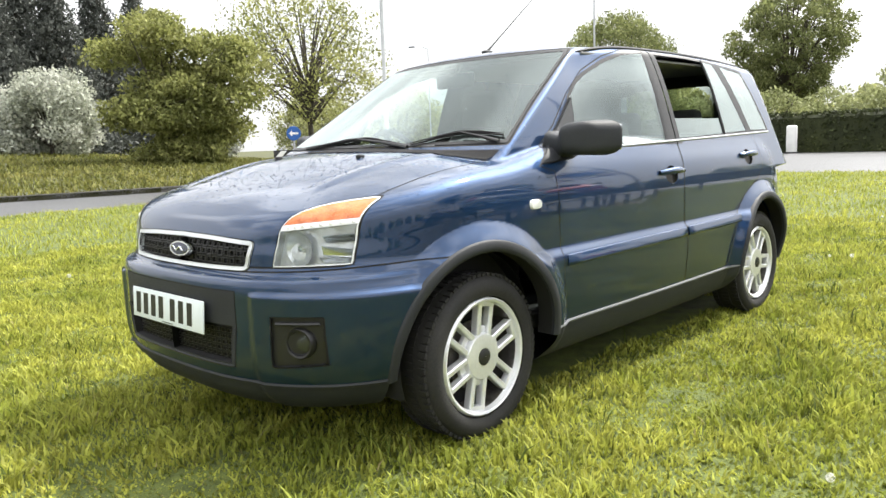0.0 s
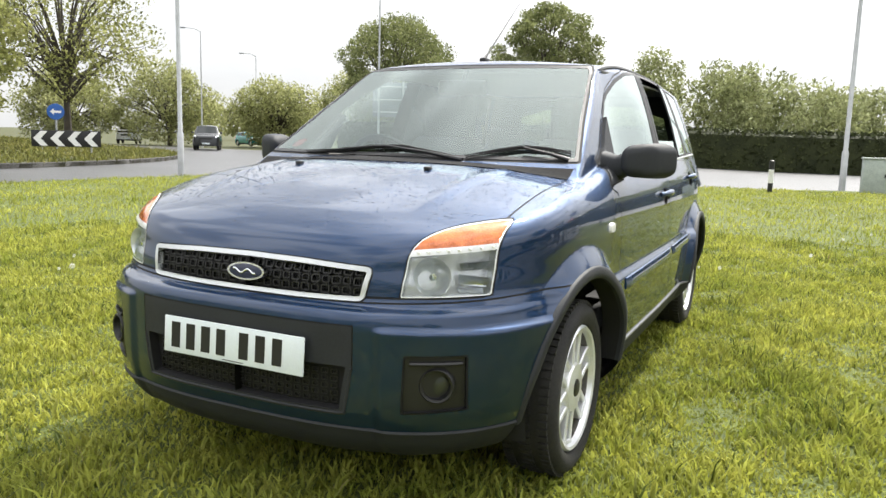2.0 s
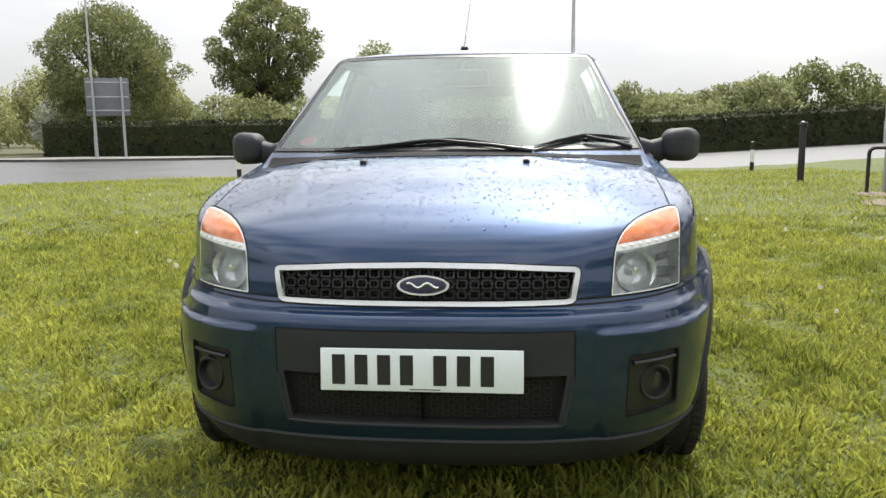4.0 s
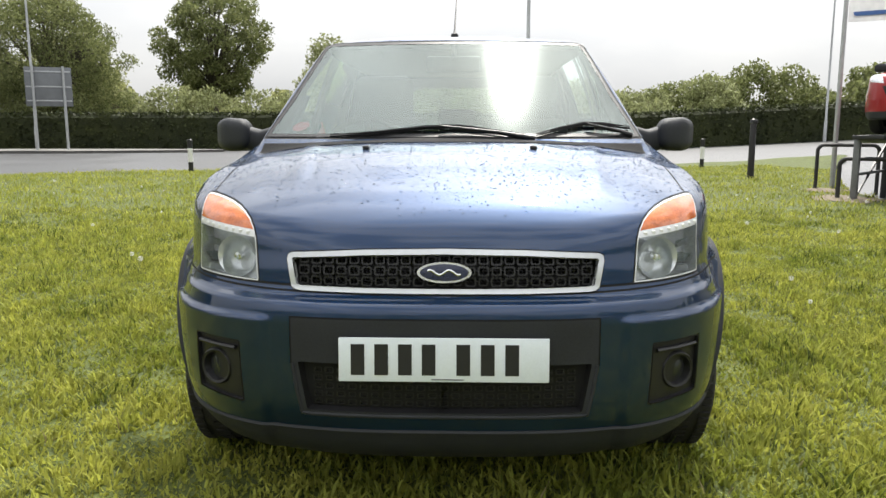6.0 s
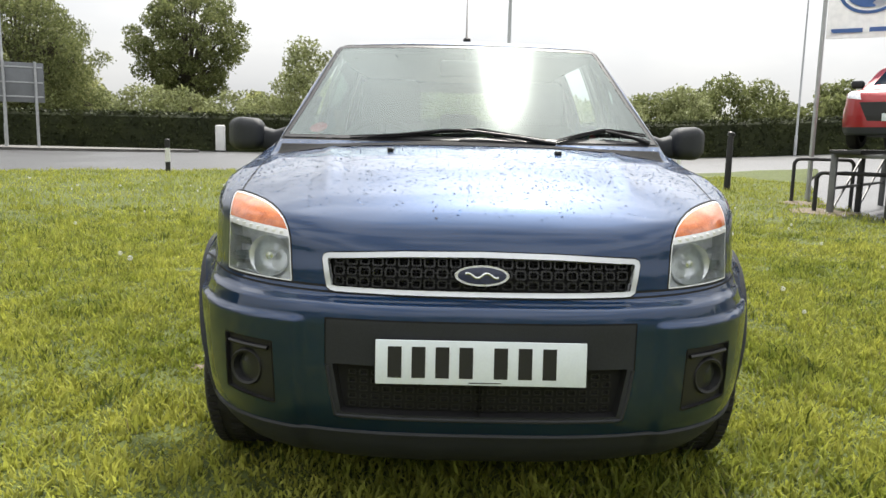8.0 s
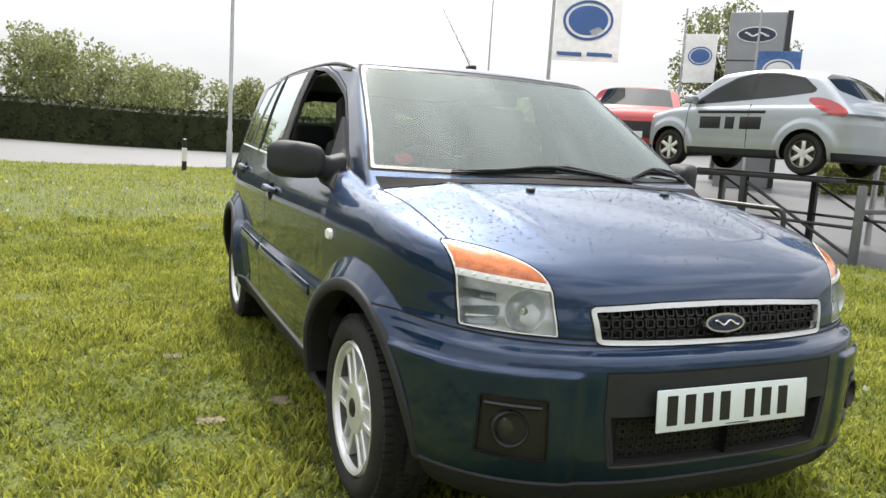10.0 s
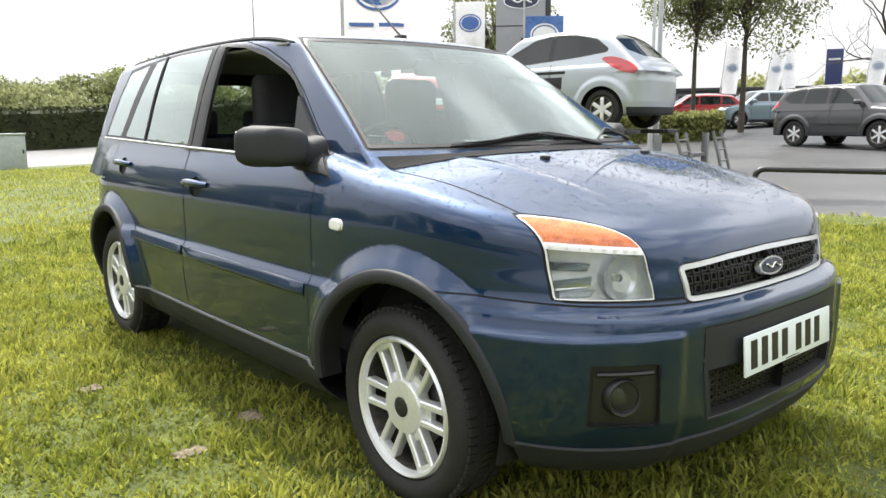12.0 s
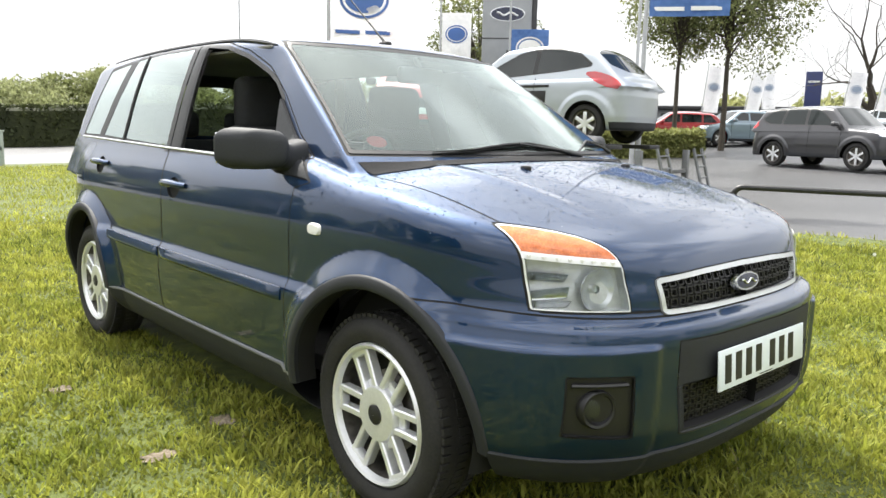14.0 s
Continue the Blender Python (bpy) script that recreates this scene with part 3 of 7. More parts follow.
# wings, bumpers, bonnet
shell.mark(lambda V: V[:, 1] - 1.210 + 0 * V[:, 2], FENDER, None)
shell.mark(lambda V: np.maximum(V[:, 2] - 0.655 - 0.022 * np.clip(V[:, 0] / 0.8, 0, 1) ** 3, V[:, 1] - 0.60), BUMPER, GAP)
shell.mark(lambda V: np.maximum.reduce([V[:, 0] - 0.690 - 0.03 * (V[:, 1] - 0.43), 0.664 - V[:, 2] + 0.02 * V[:, 0], V[:, 1] - (0.800 + 0.30 * V[:, 0] ** 2)]), BONNET, GAP, 0.003)
shell.mark(lambda V: np.maximum(3.62 - V[:, 1], V[:, 2] - 0.64), REAR_BUMPER, GAP)
# doors
def drawn_in(P):
    """Side outlines follow the glasshouse, which narrows towards the front."""
    return [(y + 0.086 * float(smoothstep(2.30, 1.60, y + 0.05)) * float(smoothstep(0.965, 1.03, z)), z) for y, z in P]


DOOR_FRONT = [(1.21, 0.335), (1.21, 0.93), (1.130, 0.952), (1.29, 1.105), (1.455, 1.245), (1.62, 1.350), (1.84, 1.425), (2.06, 1.466), (2.29, 1.477), (2.285, 1.015), (2.25, 0.8), (2.245, 0.335)]
DOOR_REAR = [(2.25, 0.335), (2.255, 0.8), (2.29, 1.015), (2.295, 1.477), (2.6, 1.477), (3.05, 1.462), (3.11, 1.43), (3.28, 1.06), (3.30, 0.86), (3.20, 0.79), (3.02, 0.72), (2.86, 0.60), (2.78, 0.45), (2.74, 0.335)]
shell.mark(zone(outline(drawn_in(DOOR_FRONT), "yz"), sx), DOOR_F, GAP)
shell.mark(zone(outline(DOOR_REAR, "yz"), sx), DOOR_R, GAP)
shell.mark(zone(outline([(2.195, 1.01), (2.225, 1.468), (2.335, 1.468), (2.345, 1.01)], "yz"), sx), PILLAR, None, only=(DOOR_F, DOOR_R))
WIN_F = [(1.40, 1.018), (1.465, 1.222), (1.545, 1.285), (1.62, 1.322), (1.83, 1.392), (2.03, 1.436), (2.215, 1.452), (2.188, 1.027)]
WIN_R = [(2.335, 1.036), (2.345, 1.452), (2.7, 1.452), (3.02, 1.438), (3.205, 1.066)]
WIN_Q = [(3.115, 1.428), (3.39, 1.402), (3.545, 1.070), (3.285, 1.068)]
SAIL_P = [(1.137, 0.958), (1.270, 1.030), (1.397, 1.098), (1.548, 1.224), (1.500, 1.050), (1.478, 1.004), (1.355, 0.973)]
for P_, tag_ in ((WIN_F, GL_F), (WIN_R, GL_R), (WIN_Q, GL_Q)):
    f_ = zone(outline(drawn_in(P_), "yz"), sx)
    shell.mark(lambda V, f_=f_: f_(V) - 0.016, SEAL)
    shell.mark(f_, tag_)
shell.mark(zone(outline([(3.00, 1.448), (3.125, 1.440), (3.30, 1.058), (3.19, 1.056)], "yz"), sx), SEAL, only=(BODY, DOOR_R, GAP))
shell.mark(zone(outline(SAIL_P, "yz"), sx), SAIL, GAP)
# screens
WS = [(0, 1.035), (0.708, 1.040), (0.648, 1.20), (0.578, 1.425), (0.560, 1.452), (0, 1.474)]
f_ws = zone(outline([(-x, z) for x, z in WS[::-1][1:-1]] + WS[1:-1] + [], "xz"), lambda V: (V[:, 1] > 0.75) & (V[:, 1] < 1.9) & (V[:, 2] > 1.02))
shell.mark(f_ws, SEAL, GAP, 0.004)
shell.mark(lambda V: f_ws(V) + 0.015, GL_S)
f_tg = zone(outline([(-0.58, 1.06), (0.58, 1.06), (0.50, 1.38), (-0.50, 1.38)], "xz", 1), lambda V: V[:, 1] > 3.4)
shell.mark(f_tg, GL_T)
shell.mark(zone(outline([(3.90, 0.72), (4.1, 0.72), (4.1, 1.0), (3.90, 1.0)], "yz"), sx), TAIL, GAP)
# wheel openings, cladding, sills, lip
for yw, tag_ in ((ARCH_F, CLAD_F), (ARCH_R, CLAD_R)):
    shell.mark(zone(lambda V, yw=yw: np.hypot(V[:, 1] - yw, V[:, 2] - ARCH_Z) - ARCH_OUT + 0.008, lambda V: V[:, 0] > 0.42), tag_)
shell.mark(zone(lambda V: np.maximum.reduce([V[:, 2] - 0.335, 1.0 - V[:, 1], V[:, 1] - 3.0]), lambda V: V[:, 1] > 0), SILL, only=(BODY, FENDER, DOOR_F, DOOR_R, GAP))
shell.mark(lambda V: np.maximum(V[:, 2] - 0.302 + 0.008 * np.clip(V[:, 0] / 0.8, 0, 1) ** 4, V[:, 1] - 0.60), LIP, only=(BUMPER, FENDER))
for yw in (ARCH_F, ARCH_R):
    shell.mark(zone(lambda V, yw=yw: np.maximum(np.hypot(V[:, 1] - yw, V[:, 2] - ARCH_Z) - ARCH_IN, 0.02 - V[:, 2]), lambda V: V[:, 0] > 0.42), HOLE)
# nose
fr = lambda V: V[:, 1] < 0.62
GRH = [(0.0, 0.653), (0.2, 0.654), (0.372, 0.657), (0.389, 0.660), (0.397, 0.669), (0.410, 0.738), (0.407, 0.751), (0.395, 0.757), (0.2, 0.766), (0.0, 0.769)]
f_gr = zone(outline(GRH + [(-x, z) for x, z in GRH[::-1][1:-1]], "xz"), fr)
shell.mark(f_gr, GRILLE_RIM, GAP, 0.002)
shell.mark(lambda V: f_gr(V) + 0.0155, GRILLE)
HL = [(0.489, 0.674), (0.700, 0.680), (0.703, 0.80), (0.711, 0.880), (0.706, 0.888), (0.685, 0.888), (0.640, 0.882), (0.600, 0.874), (0.568, 0.864), (0.542, 0.851), (0.521, 0.834), (0.507, 0.812), (0.499, 0.785)]
f_hl = zone(outline(HL, "xz"), fr)
shell.mark(f_hl, HEAD_RIM, GAP, 0.002)
shell.mark(lambda V: f_hl(V) + 0.0052, HEAD_CLEAR)
shell.mark(lambda V: np.maximum(f_hl(V) + 0.0052, 0.803 + 0.10 * (V[:, 0] - 0.50) - V[:, 2]), HEAD_AMBER)
shell.mark(lambda V: np.maximum(f_hl(V) + 0.0052, np.abs(V[:, 2] - 0.797 - 0.10 * (V[:, 0] - 0.50)) - 0.009), HEAD_RIM)
INS = [(-0.392, 0.601), (0.392, 0.601), (0.392, 0.48), (0.368, 0.345), (-0.368, 0.345), (-0.392, 0.48)]
f_in = zone(outline(INS, "xz"), fr)
shell.mark(f_in, INSERT, GAP, 0.002)
f_lg = zone(outline([(-0.374, 0.485), (0.374, 0.485), (0.352, 0.357), (-0.352, 0.357)], "xz"), fr)
shell.mark(f_lg, LOWGRILLE)
f_fog = zone(outline([(0.535, 0.528), (0.680, 0.528), (0.680, 0.372), (0.528, 0.362)], "xz"), fr)
shell.mark(f_fog, FOGBOX, GAP, 0.002)

for P_, z_, tag_ in (((2.02, 2.25), 0.872, 31), ((2.985, 3.215), 0.922, 33)):
    yc_ = sum(P_) / 2
    shell.mark(zone(lambda V, yc_=yc_, z_=z_: np.hypot((V[:, 1] - yc_) / 1.45, V[:, 2] - z_ + 0.004) - 0.042, sx), tag_, only=(DOOR_F, DOOR_R))

car = empty("car", pose(0, 0, 0), "dark blue metallic five-door hatchback parked on the grass, wet with raindrops", "car")


def rim_walls(V, N, F, depth):
    """Side walls from the edge of a sunken patch up to the surface."""
    E = np.concatenate([F[:, [0, 1]], F[:, [1, 2]], F[:, [2, 0]]])
    key = np.sort(E, 1)
    _, first, count = np.unique(key, axis=0, return_index=True, return_counts=True)
    B = E[first[count == 1]]
    n_ = len(V)
    used, inv = np.unique(B, return_inverse=True)
    top = V[used] + N[used] * depth
    inv = inv.reshape(-1, 2) + n_
    quads_ = np.concatenate([np.stack([B[:, 0], inv[:, 0], inv[:, 1]], 1), np.stack([B[:, 0], inv[:, 1], B[:, 1]], 1)])
    return np.concatenate([V, top]), np.concatenate([F, quads_])


def panel(name, tag, mat_, both=True, side=1, push=0.0, label="", parent=None, walls=0.0):
    V, N, F = shell.take(tag, both, side, push)
    if walls:
        V, F = rim_walls(V, N, F, walls)
        return mesh_object(name, V, F, mat_, parent or car, False, None, label)
    return mesh_object(name, V, F, mat_, parent or car, True, N, label)


panel("body_shell", BODY, PAINT)
panel("bonnet", BONNET, PAINT, label="blue bonnet beaded with rain")
bumper = panel("front_bumper", BUMPER, PAINT)
panel("bumper_lip", LIP, TRIM, label="dark grey plastic lower lip", parent=bumper)
insert = panel("bumper_insert", INSERT, TRIM, label="dark grey plastic insert", parent=car)
panel("lower_grille", LOWGRILLE, SEAM, push=-0.030, label="black lower grille", parent=insert, walls=0.030)
panel("rear_bumper", REAR_BUMPER, PAINT)
panel("panel_gap", GAP, SEAM, push=-0.0015)
panel("window_seal", SEAL, BLACK, push=0.001)
doors = {}
for s_ in (1, -1):
    panel("front_wing", FENDER, PAINT, False, s_)
    fd = doors[s_, 0] = panel("front_door", DOOR_F, PAINT, False, s_, label="" if s_ > 0 else "blue front door with its window wound down")
    panel("door_pillar", PILLAR, BLACK, False, s_, 0.002, parent=fd)
    panel("mirror_sail", SAIL, TRIM, False, s_, 0.003, parent=fd)
    rd = doors[s_, 1] = panel("rear_door", DOOR_R, PAINT, False, s_, label="" if s_ < 0 else "blue rear door with its window half down")
    panel("sill_trim", SILL, TRIM, False, s_, 0.003, "dark grey plastic sill")
    panel("tail_lamp", TAIL, RED, False, s_)
    panel("quarter_window", GL_Q, GLASS, False, s_)
    panel("handle_recess", 31, SEAM, False, s_, -0.012, walls=0.012, parent=fd)
    panel("handle_recess", 33, SEAM, False, s_, -0.012, walls=0.012, parent=rd)
    if s_ > 0:
        panel("front_side_window", GL_F, GLASS, False, s_, parent=fd)
        shell.mark(lambda V: np.minimum(V[:, 2] - 1.135, 2.885 - V[:, 1]), 32, only=(GL_R,))
        panel("rear_side_window", 32, GLASS, False, s_, label="half-lowered pane", parent=rd)
        shell.tag[shell.tag == 32] = GL_R
    else:
        panel("rear_side_window", GL_R, GLASS, False, s_, parent=rd)
panel("windscreen", GL_S, SCREEN, label="glass windscreen mirroring the cloudy sky")
panel("rear_window", GL_T, GLASS)
panel("grille_surround", GRILLE_RIM, BRIGHT, push=0.006, label="chrome grille surround", walls=-0.02)
panel("grille_back", GRILLE, SEAM, push=-0.03, walls=0.034)
lamps = {}
for s_ in (1, -1):
    hl = lamps[s_] = panel("headlamp", HEAD_RIM, LAMPRIM, False, s_, 0.001, "clear headlamp with an amber indicator above")
    panel("headlamp_lens", HEAD_CLEAR, LENS, False, s_, 0.001, parent=hl)
    panel("headlamp_bowl", HEAD_CLEAR, BOWL, False, s_, -0.034, parent=hl, walls=0.034)
    panel("indicator_lens", HEAD_AMBER, AMBER, False, s_, 0.001, "amber indicator lens", hl)
    panel("fog_lamp_recess", FOGBOX, BLACK, False, s_, -0.010, parent=bumper, walls=0.010)

# ---- the car's parts ----
def solve(make, lo, hi, outside_hi=True):
    """Where the body's surface lies along a line; make(t) gives the points."""
    lo, hi = np.asarray(lo, float), np.asarray(hi, float)
    for _ in range(30):
        mid = (lo + hi) / 2
        ins = body_field(make(mid)) < 0
        lo, hi = np.where(ins, mid, lo), np.where(ins, hi, mid)
    return (lo + hi) / 2


def front_at(x, z):
    x, z = np.atleast_1d(np.asarray(x, float)), np.atleast_1d(np.asarray(z, float))
    return solve(lambda t: np.stack([x, t, z], -1), np.full(x.shape, 0.95), np.full(x.shape, -0.3))


def flank_at(y, z):
    y, z = np.atleast_1d(np.asarray(y, float)), np.atleast_1d(np.asarray(z, float))
    return solve(lambda t: np.stack([t, y, z], -1), np.full(y.shape, 0.3), np.full(y.shape, 1.3))


def top_at(x, y):
    x, y = np.atleast_1d(np.asarray(x, float)), np.atleast_1d(np.asarray(y, float))
    return solve(lambda t: np.stack([x, y, t], -1), np.full(x.shape, 0.55), np.full(x.shape, 1.8))


# arch trims: a moulded band round each wheel opening
for s_ in (1, -1):
    for yw, a0_, a1_ in ((ARCH_F, -2, 186), (ARCH_R, -8, 180)):
        an_ = np.radians(np.linspace(a0_, a1_, 64))
        yo_, zo_ = yw + (ARCH_OUT - 0.004) * np.cos(an_), ARCH_Z + (ARCH_OUT - 0.004) * np.sin(an_)
        xo_ = flank_at(yo_, np.maximum(zo_, 0.23))
        xs_ = np.convolve(np.pad(xo_, 7, mode="reflect", reflect_type="odd"), np.ones(15) / 15, mode="valid")
        b_ = bmesh.new()
        rings = []
        for a, x in zip(an_, xs_):
            rings.append([b_.verts.new((s_ * (x + dx), yw + r * math.cos(a), ARCH_Z + r * math.sin(a))) for r, dx in
                          ((ARCH_OUT + 0.002, -0.020), (ARCH_OUT, 0.006), (ARCH_OUT - 0.005, 0.0105), (ARCH_OUT - 0.028, 0.013), (ARCH_IN + 0.006, 0.011), (ARCH_IN, 0.005), (ARCH_IN + 0.003, -0.010))])
        for A, B in zip(rings, rings[1:]):
            for k in range(6):
                b_.faces.new((A[k], A[k + 1], B[k + 1], B[k]))
        trim_ = part("wheel_arch_trim", b_, TRIM, car, "dark grey plastic arch trim", angle=50)
        b_ = bmesh.new()
        rings = [[b_.verts.new((s_ * (x + dx), yw + r * math.cos(a), ARCH_Z + r * math.sin(a))) for r, dx in ((ARCH_IN + 0.003, -0.010), (ARCH_IN + 0.006, -0.075))] for a, x in zip(an_, xs_)]
        for A, B in zip(rings, rings[1:]):
            b_.faces.new((A[0], A[1], B[1], B[0]))
        part("arch_return", b_, SEAM, trim_)

# number plate: its characters stand as plain bars
pl_bm = bmesh.new()
box(pl_bm, -0.262, 0.262, -0.003, 0.003, -0.0555, 0.0555, 0.0025)
plate_m = pose(0, 0.0105, 0.5035, -4)
plate = part("number_plate", pl_bm, PLATE, car, "white number plate with dark bars")
plate.matrix_basis = plate_m
chars = [-0.214 + 0.059 * i for i in range(4)] + [0.049 + 0.0605 * i for i in range(3)]
for cx_ in chars:
    b_ = bmesh.new()
    box(b_, cx_ - 0.017, cx_ + 0.017, -0.0042, -0.0028, -0.0385, 0.0395)
    part("plate_bar", b_, INK, plate, smooth=False)
b_ = bmesh.new()
box(b_, -0.03, 0.05, -0.0038, -0.0028, -0.0505, -0.0480)
part("plate_small_print", b_, TRIM, plate, smooth=False)


def lattice(name, xs, zs, w, h, bar, depth, parent, label="", pull=-0.012):
    """A grille of small square rings that follow the nose."""
    bm = bmesh.new()
    for i, x in enumerate(xs):
        for j, z in enumerate(zs):
            wx, wz = (w, h) if (i + j) % 2 else (w * 0.86, h * 0.86)
            y = float(front_at(x, z)[0]) - pull
            nx = float(front_at(x + 0.01, z)[0] - front_at(x - 0.01, z)[0]) / 0.02
            nz = float(front_at(x, z + 0.01)[0] - front_at(x, z - 0.01)[0]) / 0.02
            ring = []
            for a, b in ((1, 0.72), (0.72, 1), (-0.72, 1), (-1, 0.72), (-1, -0.72), (-0.72, -1), (0.72, -1), (1, -0.72)):
                loop = []
                for k, dy in ((1.0, 0), (1.0 - bar, 0), (1.0 - bar, depth), (1.0, depth)):
                    px, pz = a * wx / 2 * k, b * wz / 2 * k
                    loop.append(bm.verts.new((x + px, y + px * nx + pz * nz + dy, z + pz)))
                ring.append(loop)
            for k in range(8):
                A, B = ring[k], ring[(k + 1) % 8]
                for q in range(3):
                    bm.faces.new((A[q], B[q], B[q + 1], A[q + 1]))
        # links between the rings
    for z in zs:
        pts = [(x, float(front_at(x, z)[0]) - pull + 0.008, z) for x in np.linspace(xs[0], xs[-1], 12)]
        tube(bm, pts, 0.0022, 4)
    for x in xs:
        pts = [(x, float(front_at(x, z)[0]) - pull + 0.008, z) for z in np.linspace(zs[0], zs[-1], 3)]
        tube(bm, pts, 0.0022, 4)
    return part(name, bm, BLACK, parent, label, smooth=False)


lattice("grille_mesh", np.linspace(-0.366, 0.366, 23), [0.684, 0.711, 0.738], 0.029, 0.024, 0.28, 0.008, car, "dark plastic honeycomb grille")
lattice("lower_grille_mesh", np.linspace(-0.325, 0.325, 23), [0.375, 0.396, 0.417, 0.438, 0.459], 0.025, 0.018, 0.3, 0.008, insert, pull=-0.024)


def oval(bm, a, b, y0, y1, seg=40, dome=0.0):
    """An oval plate that faces -y."""
    back = [bm.verts.new((a * math.cos(t), y1, b * math.sin(t))) for t in np.linspace(0, 2 * math.pi, seg, endpoint=False)]
    front = [bm.verts.new((a * 0.96 * math.cos(t), y0, b * 0.93 * math.sin(t))) for t in np.linspace(0, 2 * math.pi, seg, endpoint=False)]
    c = bm.verts.new((0, y0 - dome, 0))
    for k in range(seg):
        bm.faces.new((back[k], back[(k + 1) % seg], front[(k + 1) % seg], front[k]))
        bm.faces.new((front[k], front[(k + 1) % seg], c))


b_ = bmesh.new()
oval(b_, 0.072, 0.0285, 0.0, 0.016)
badge = part("badge", b_, CHROME, car, "oval chrome badge with a blue field")
badge.matrix_basis = pose(0, 0.076, 0.712, -12)
b_ = bmesh.new()
oval(b_, 0.063, 0.0225, -0.0012, 0.001, dome=0.002)
part("badge_field", b_, BADGEBLUE, badge)
b_ = bmesh.new()
tube(b_, [(x, -0.0045, 0.006 * math.sin(x * 130)) for x in np.linspace(-0.042, 0.042, 25)], 0.0028, 6)
part("badge_mark", b_, CHROME, badge)

# lamps inside the headlamp bowls, fog lamps
for s_ in (1, -1):
    hx, hz = 0.562 * s_, 0.733
    hy = float(front_at(abs(hx), hz)[0])
    aim = pose(hx, hy + 0.012, hz, 0, 0, -90 + 10 * s_)
    b_ = bmesh.new()
    lathe(b_, [(0.056, 0.004), (0.053, 0.002), (0.046, -0.010), (0.030, -0.020), (0.012, -0.024), (0.001, -0.025)], 32, aim)
    part("lamp_cup", b_, BOWL, lamps[s_])
    b_ = bmesh.new()
    lathe(b_, [(0.0005, 0.002), (0.010, 0.000), (0.012, -0.008), (0.012, -0.022)], 16, aim)
    part("bulb", b_, CHROME, lamps[s_])
    # slanted reflector blades beside the cup
    for za, zb, tilt in ((0.772, 0.752, 0.004), (0.742, 0.712, -0.014), (0.706, 0.690, -0.006)):
        b_ = bmesh.new()
        xa_, xb_ = 0.622, 0.690
        q_ = []
        for xx, zz, dd in ((xa_, za, 0.006), (xb_, za + tilt, 0.008), (xb_, zb + tilt, 0.024), (xa_, zb, 0.022)):
            q_.append(b_.verts.new((s_ * xx, float(front_at(xx, zz)[0]) + dd, zz)))
        b_.faces.new(q_)
        r_ = bmesh.ops.extrude_face_region(b_, geom=b_.faces[:])
        for v in r_["geom"]:
            if isinstance(v, bmesh.types.BMVert):
                v.co.y += 0.004
                v.co.z -= 0.004
        part("reflector_blade", b_, SILVERCUP, lamps[s_], smooth=False)
    # small raised teeth along the white strip
    for xx in np.linspace(0.525, 0.690, 8):
        b_ = bmesh.new()
        zz = 0.797 + 0.10 * (xx - 0.50)
        yy = float(front_at(xx, zz)[0])
        box(b_, s_ * xx - 0.006, s_ * xx + 0.006, yy - 0.004, yy + 0.004, zz - 0.004, zz + 0.004, 0.0015)
        part("strip_tooth", b_, WHITE, lamps[s_], smooth=False)
    fx, fz = 0.612 * s_, 0.444
    fy = float(front_at(abs(fx), fz)[0])
    aim = pose(fx, fy + 0.004, fz, 0, 0, -90 + 22 * s_)
    b_ = bmesh.new()
    lathe(b_, [(0.052, -0.020), (0.050, 0.000), (0.046, 0.006), (0.040, 0.004), (0.034, -0.016)], 36, aim)
    fog = part("fog_lamp", b_, BLACK, car, "round fog lamp in a black recess")
    b_ = bmesh.new()
    lathe(b_, [(0.036, -0.014), (0.030, -0.010), (0.018, -0.006), (0.001, -0.004)], 32, aim)
    part("fog_lens", b_, LENS, fog)
    b_ = bmesh.new()
    lathe(b_, [(0.036, -0.015), (0.028, -0.030), (0.016, -0.042), (0.001, -0.046)], 32, aim)
    part("fog_reflector", b_, SILVERCUP, fog)
    # slat above the fog lamp
    b_ = bmesh.new()
    tube(b_, [(s_ * x, float(front_at(x, 0.506)[0]) + 0.004, 0.506) for x in np.linspace(0.548, 0.668, 7)], 0.006, 6)
    part("fog_slat", b_, BLACK, fog)

# moulded edges of the lower bumper
b_ = bmesh.new()
tube(b_, [(x, float(front_at(abs(x), 0.302 - 0.008 * (abs(x) / 0.8) ** 4)[0]) + 0.001, 0.302 - 0.008 * (abs(x) / 0.8) ** 4) for x in np.linspace(-0.76, 0.76, 61)], 0.0075, 8)
part("lip_edge", b_, TRIM, bumper)
b_ = bmesh.new()
tube(b_, [(x, float(front_at(abs(x), z)[0]) + 0.001, z) for x, z in [(-0.388, 0.48), (-0.378, 0.41), (-0.366, 0.350)] + [(x, 0.347) for x in np.linspace(-0.35, 0.35, 25)] + [(0.366, 0.350), (0.378, 0.41), (0.388, 0.48)]], 0.0055, 8)
part("insert_edge", b_, TRIM, insert)

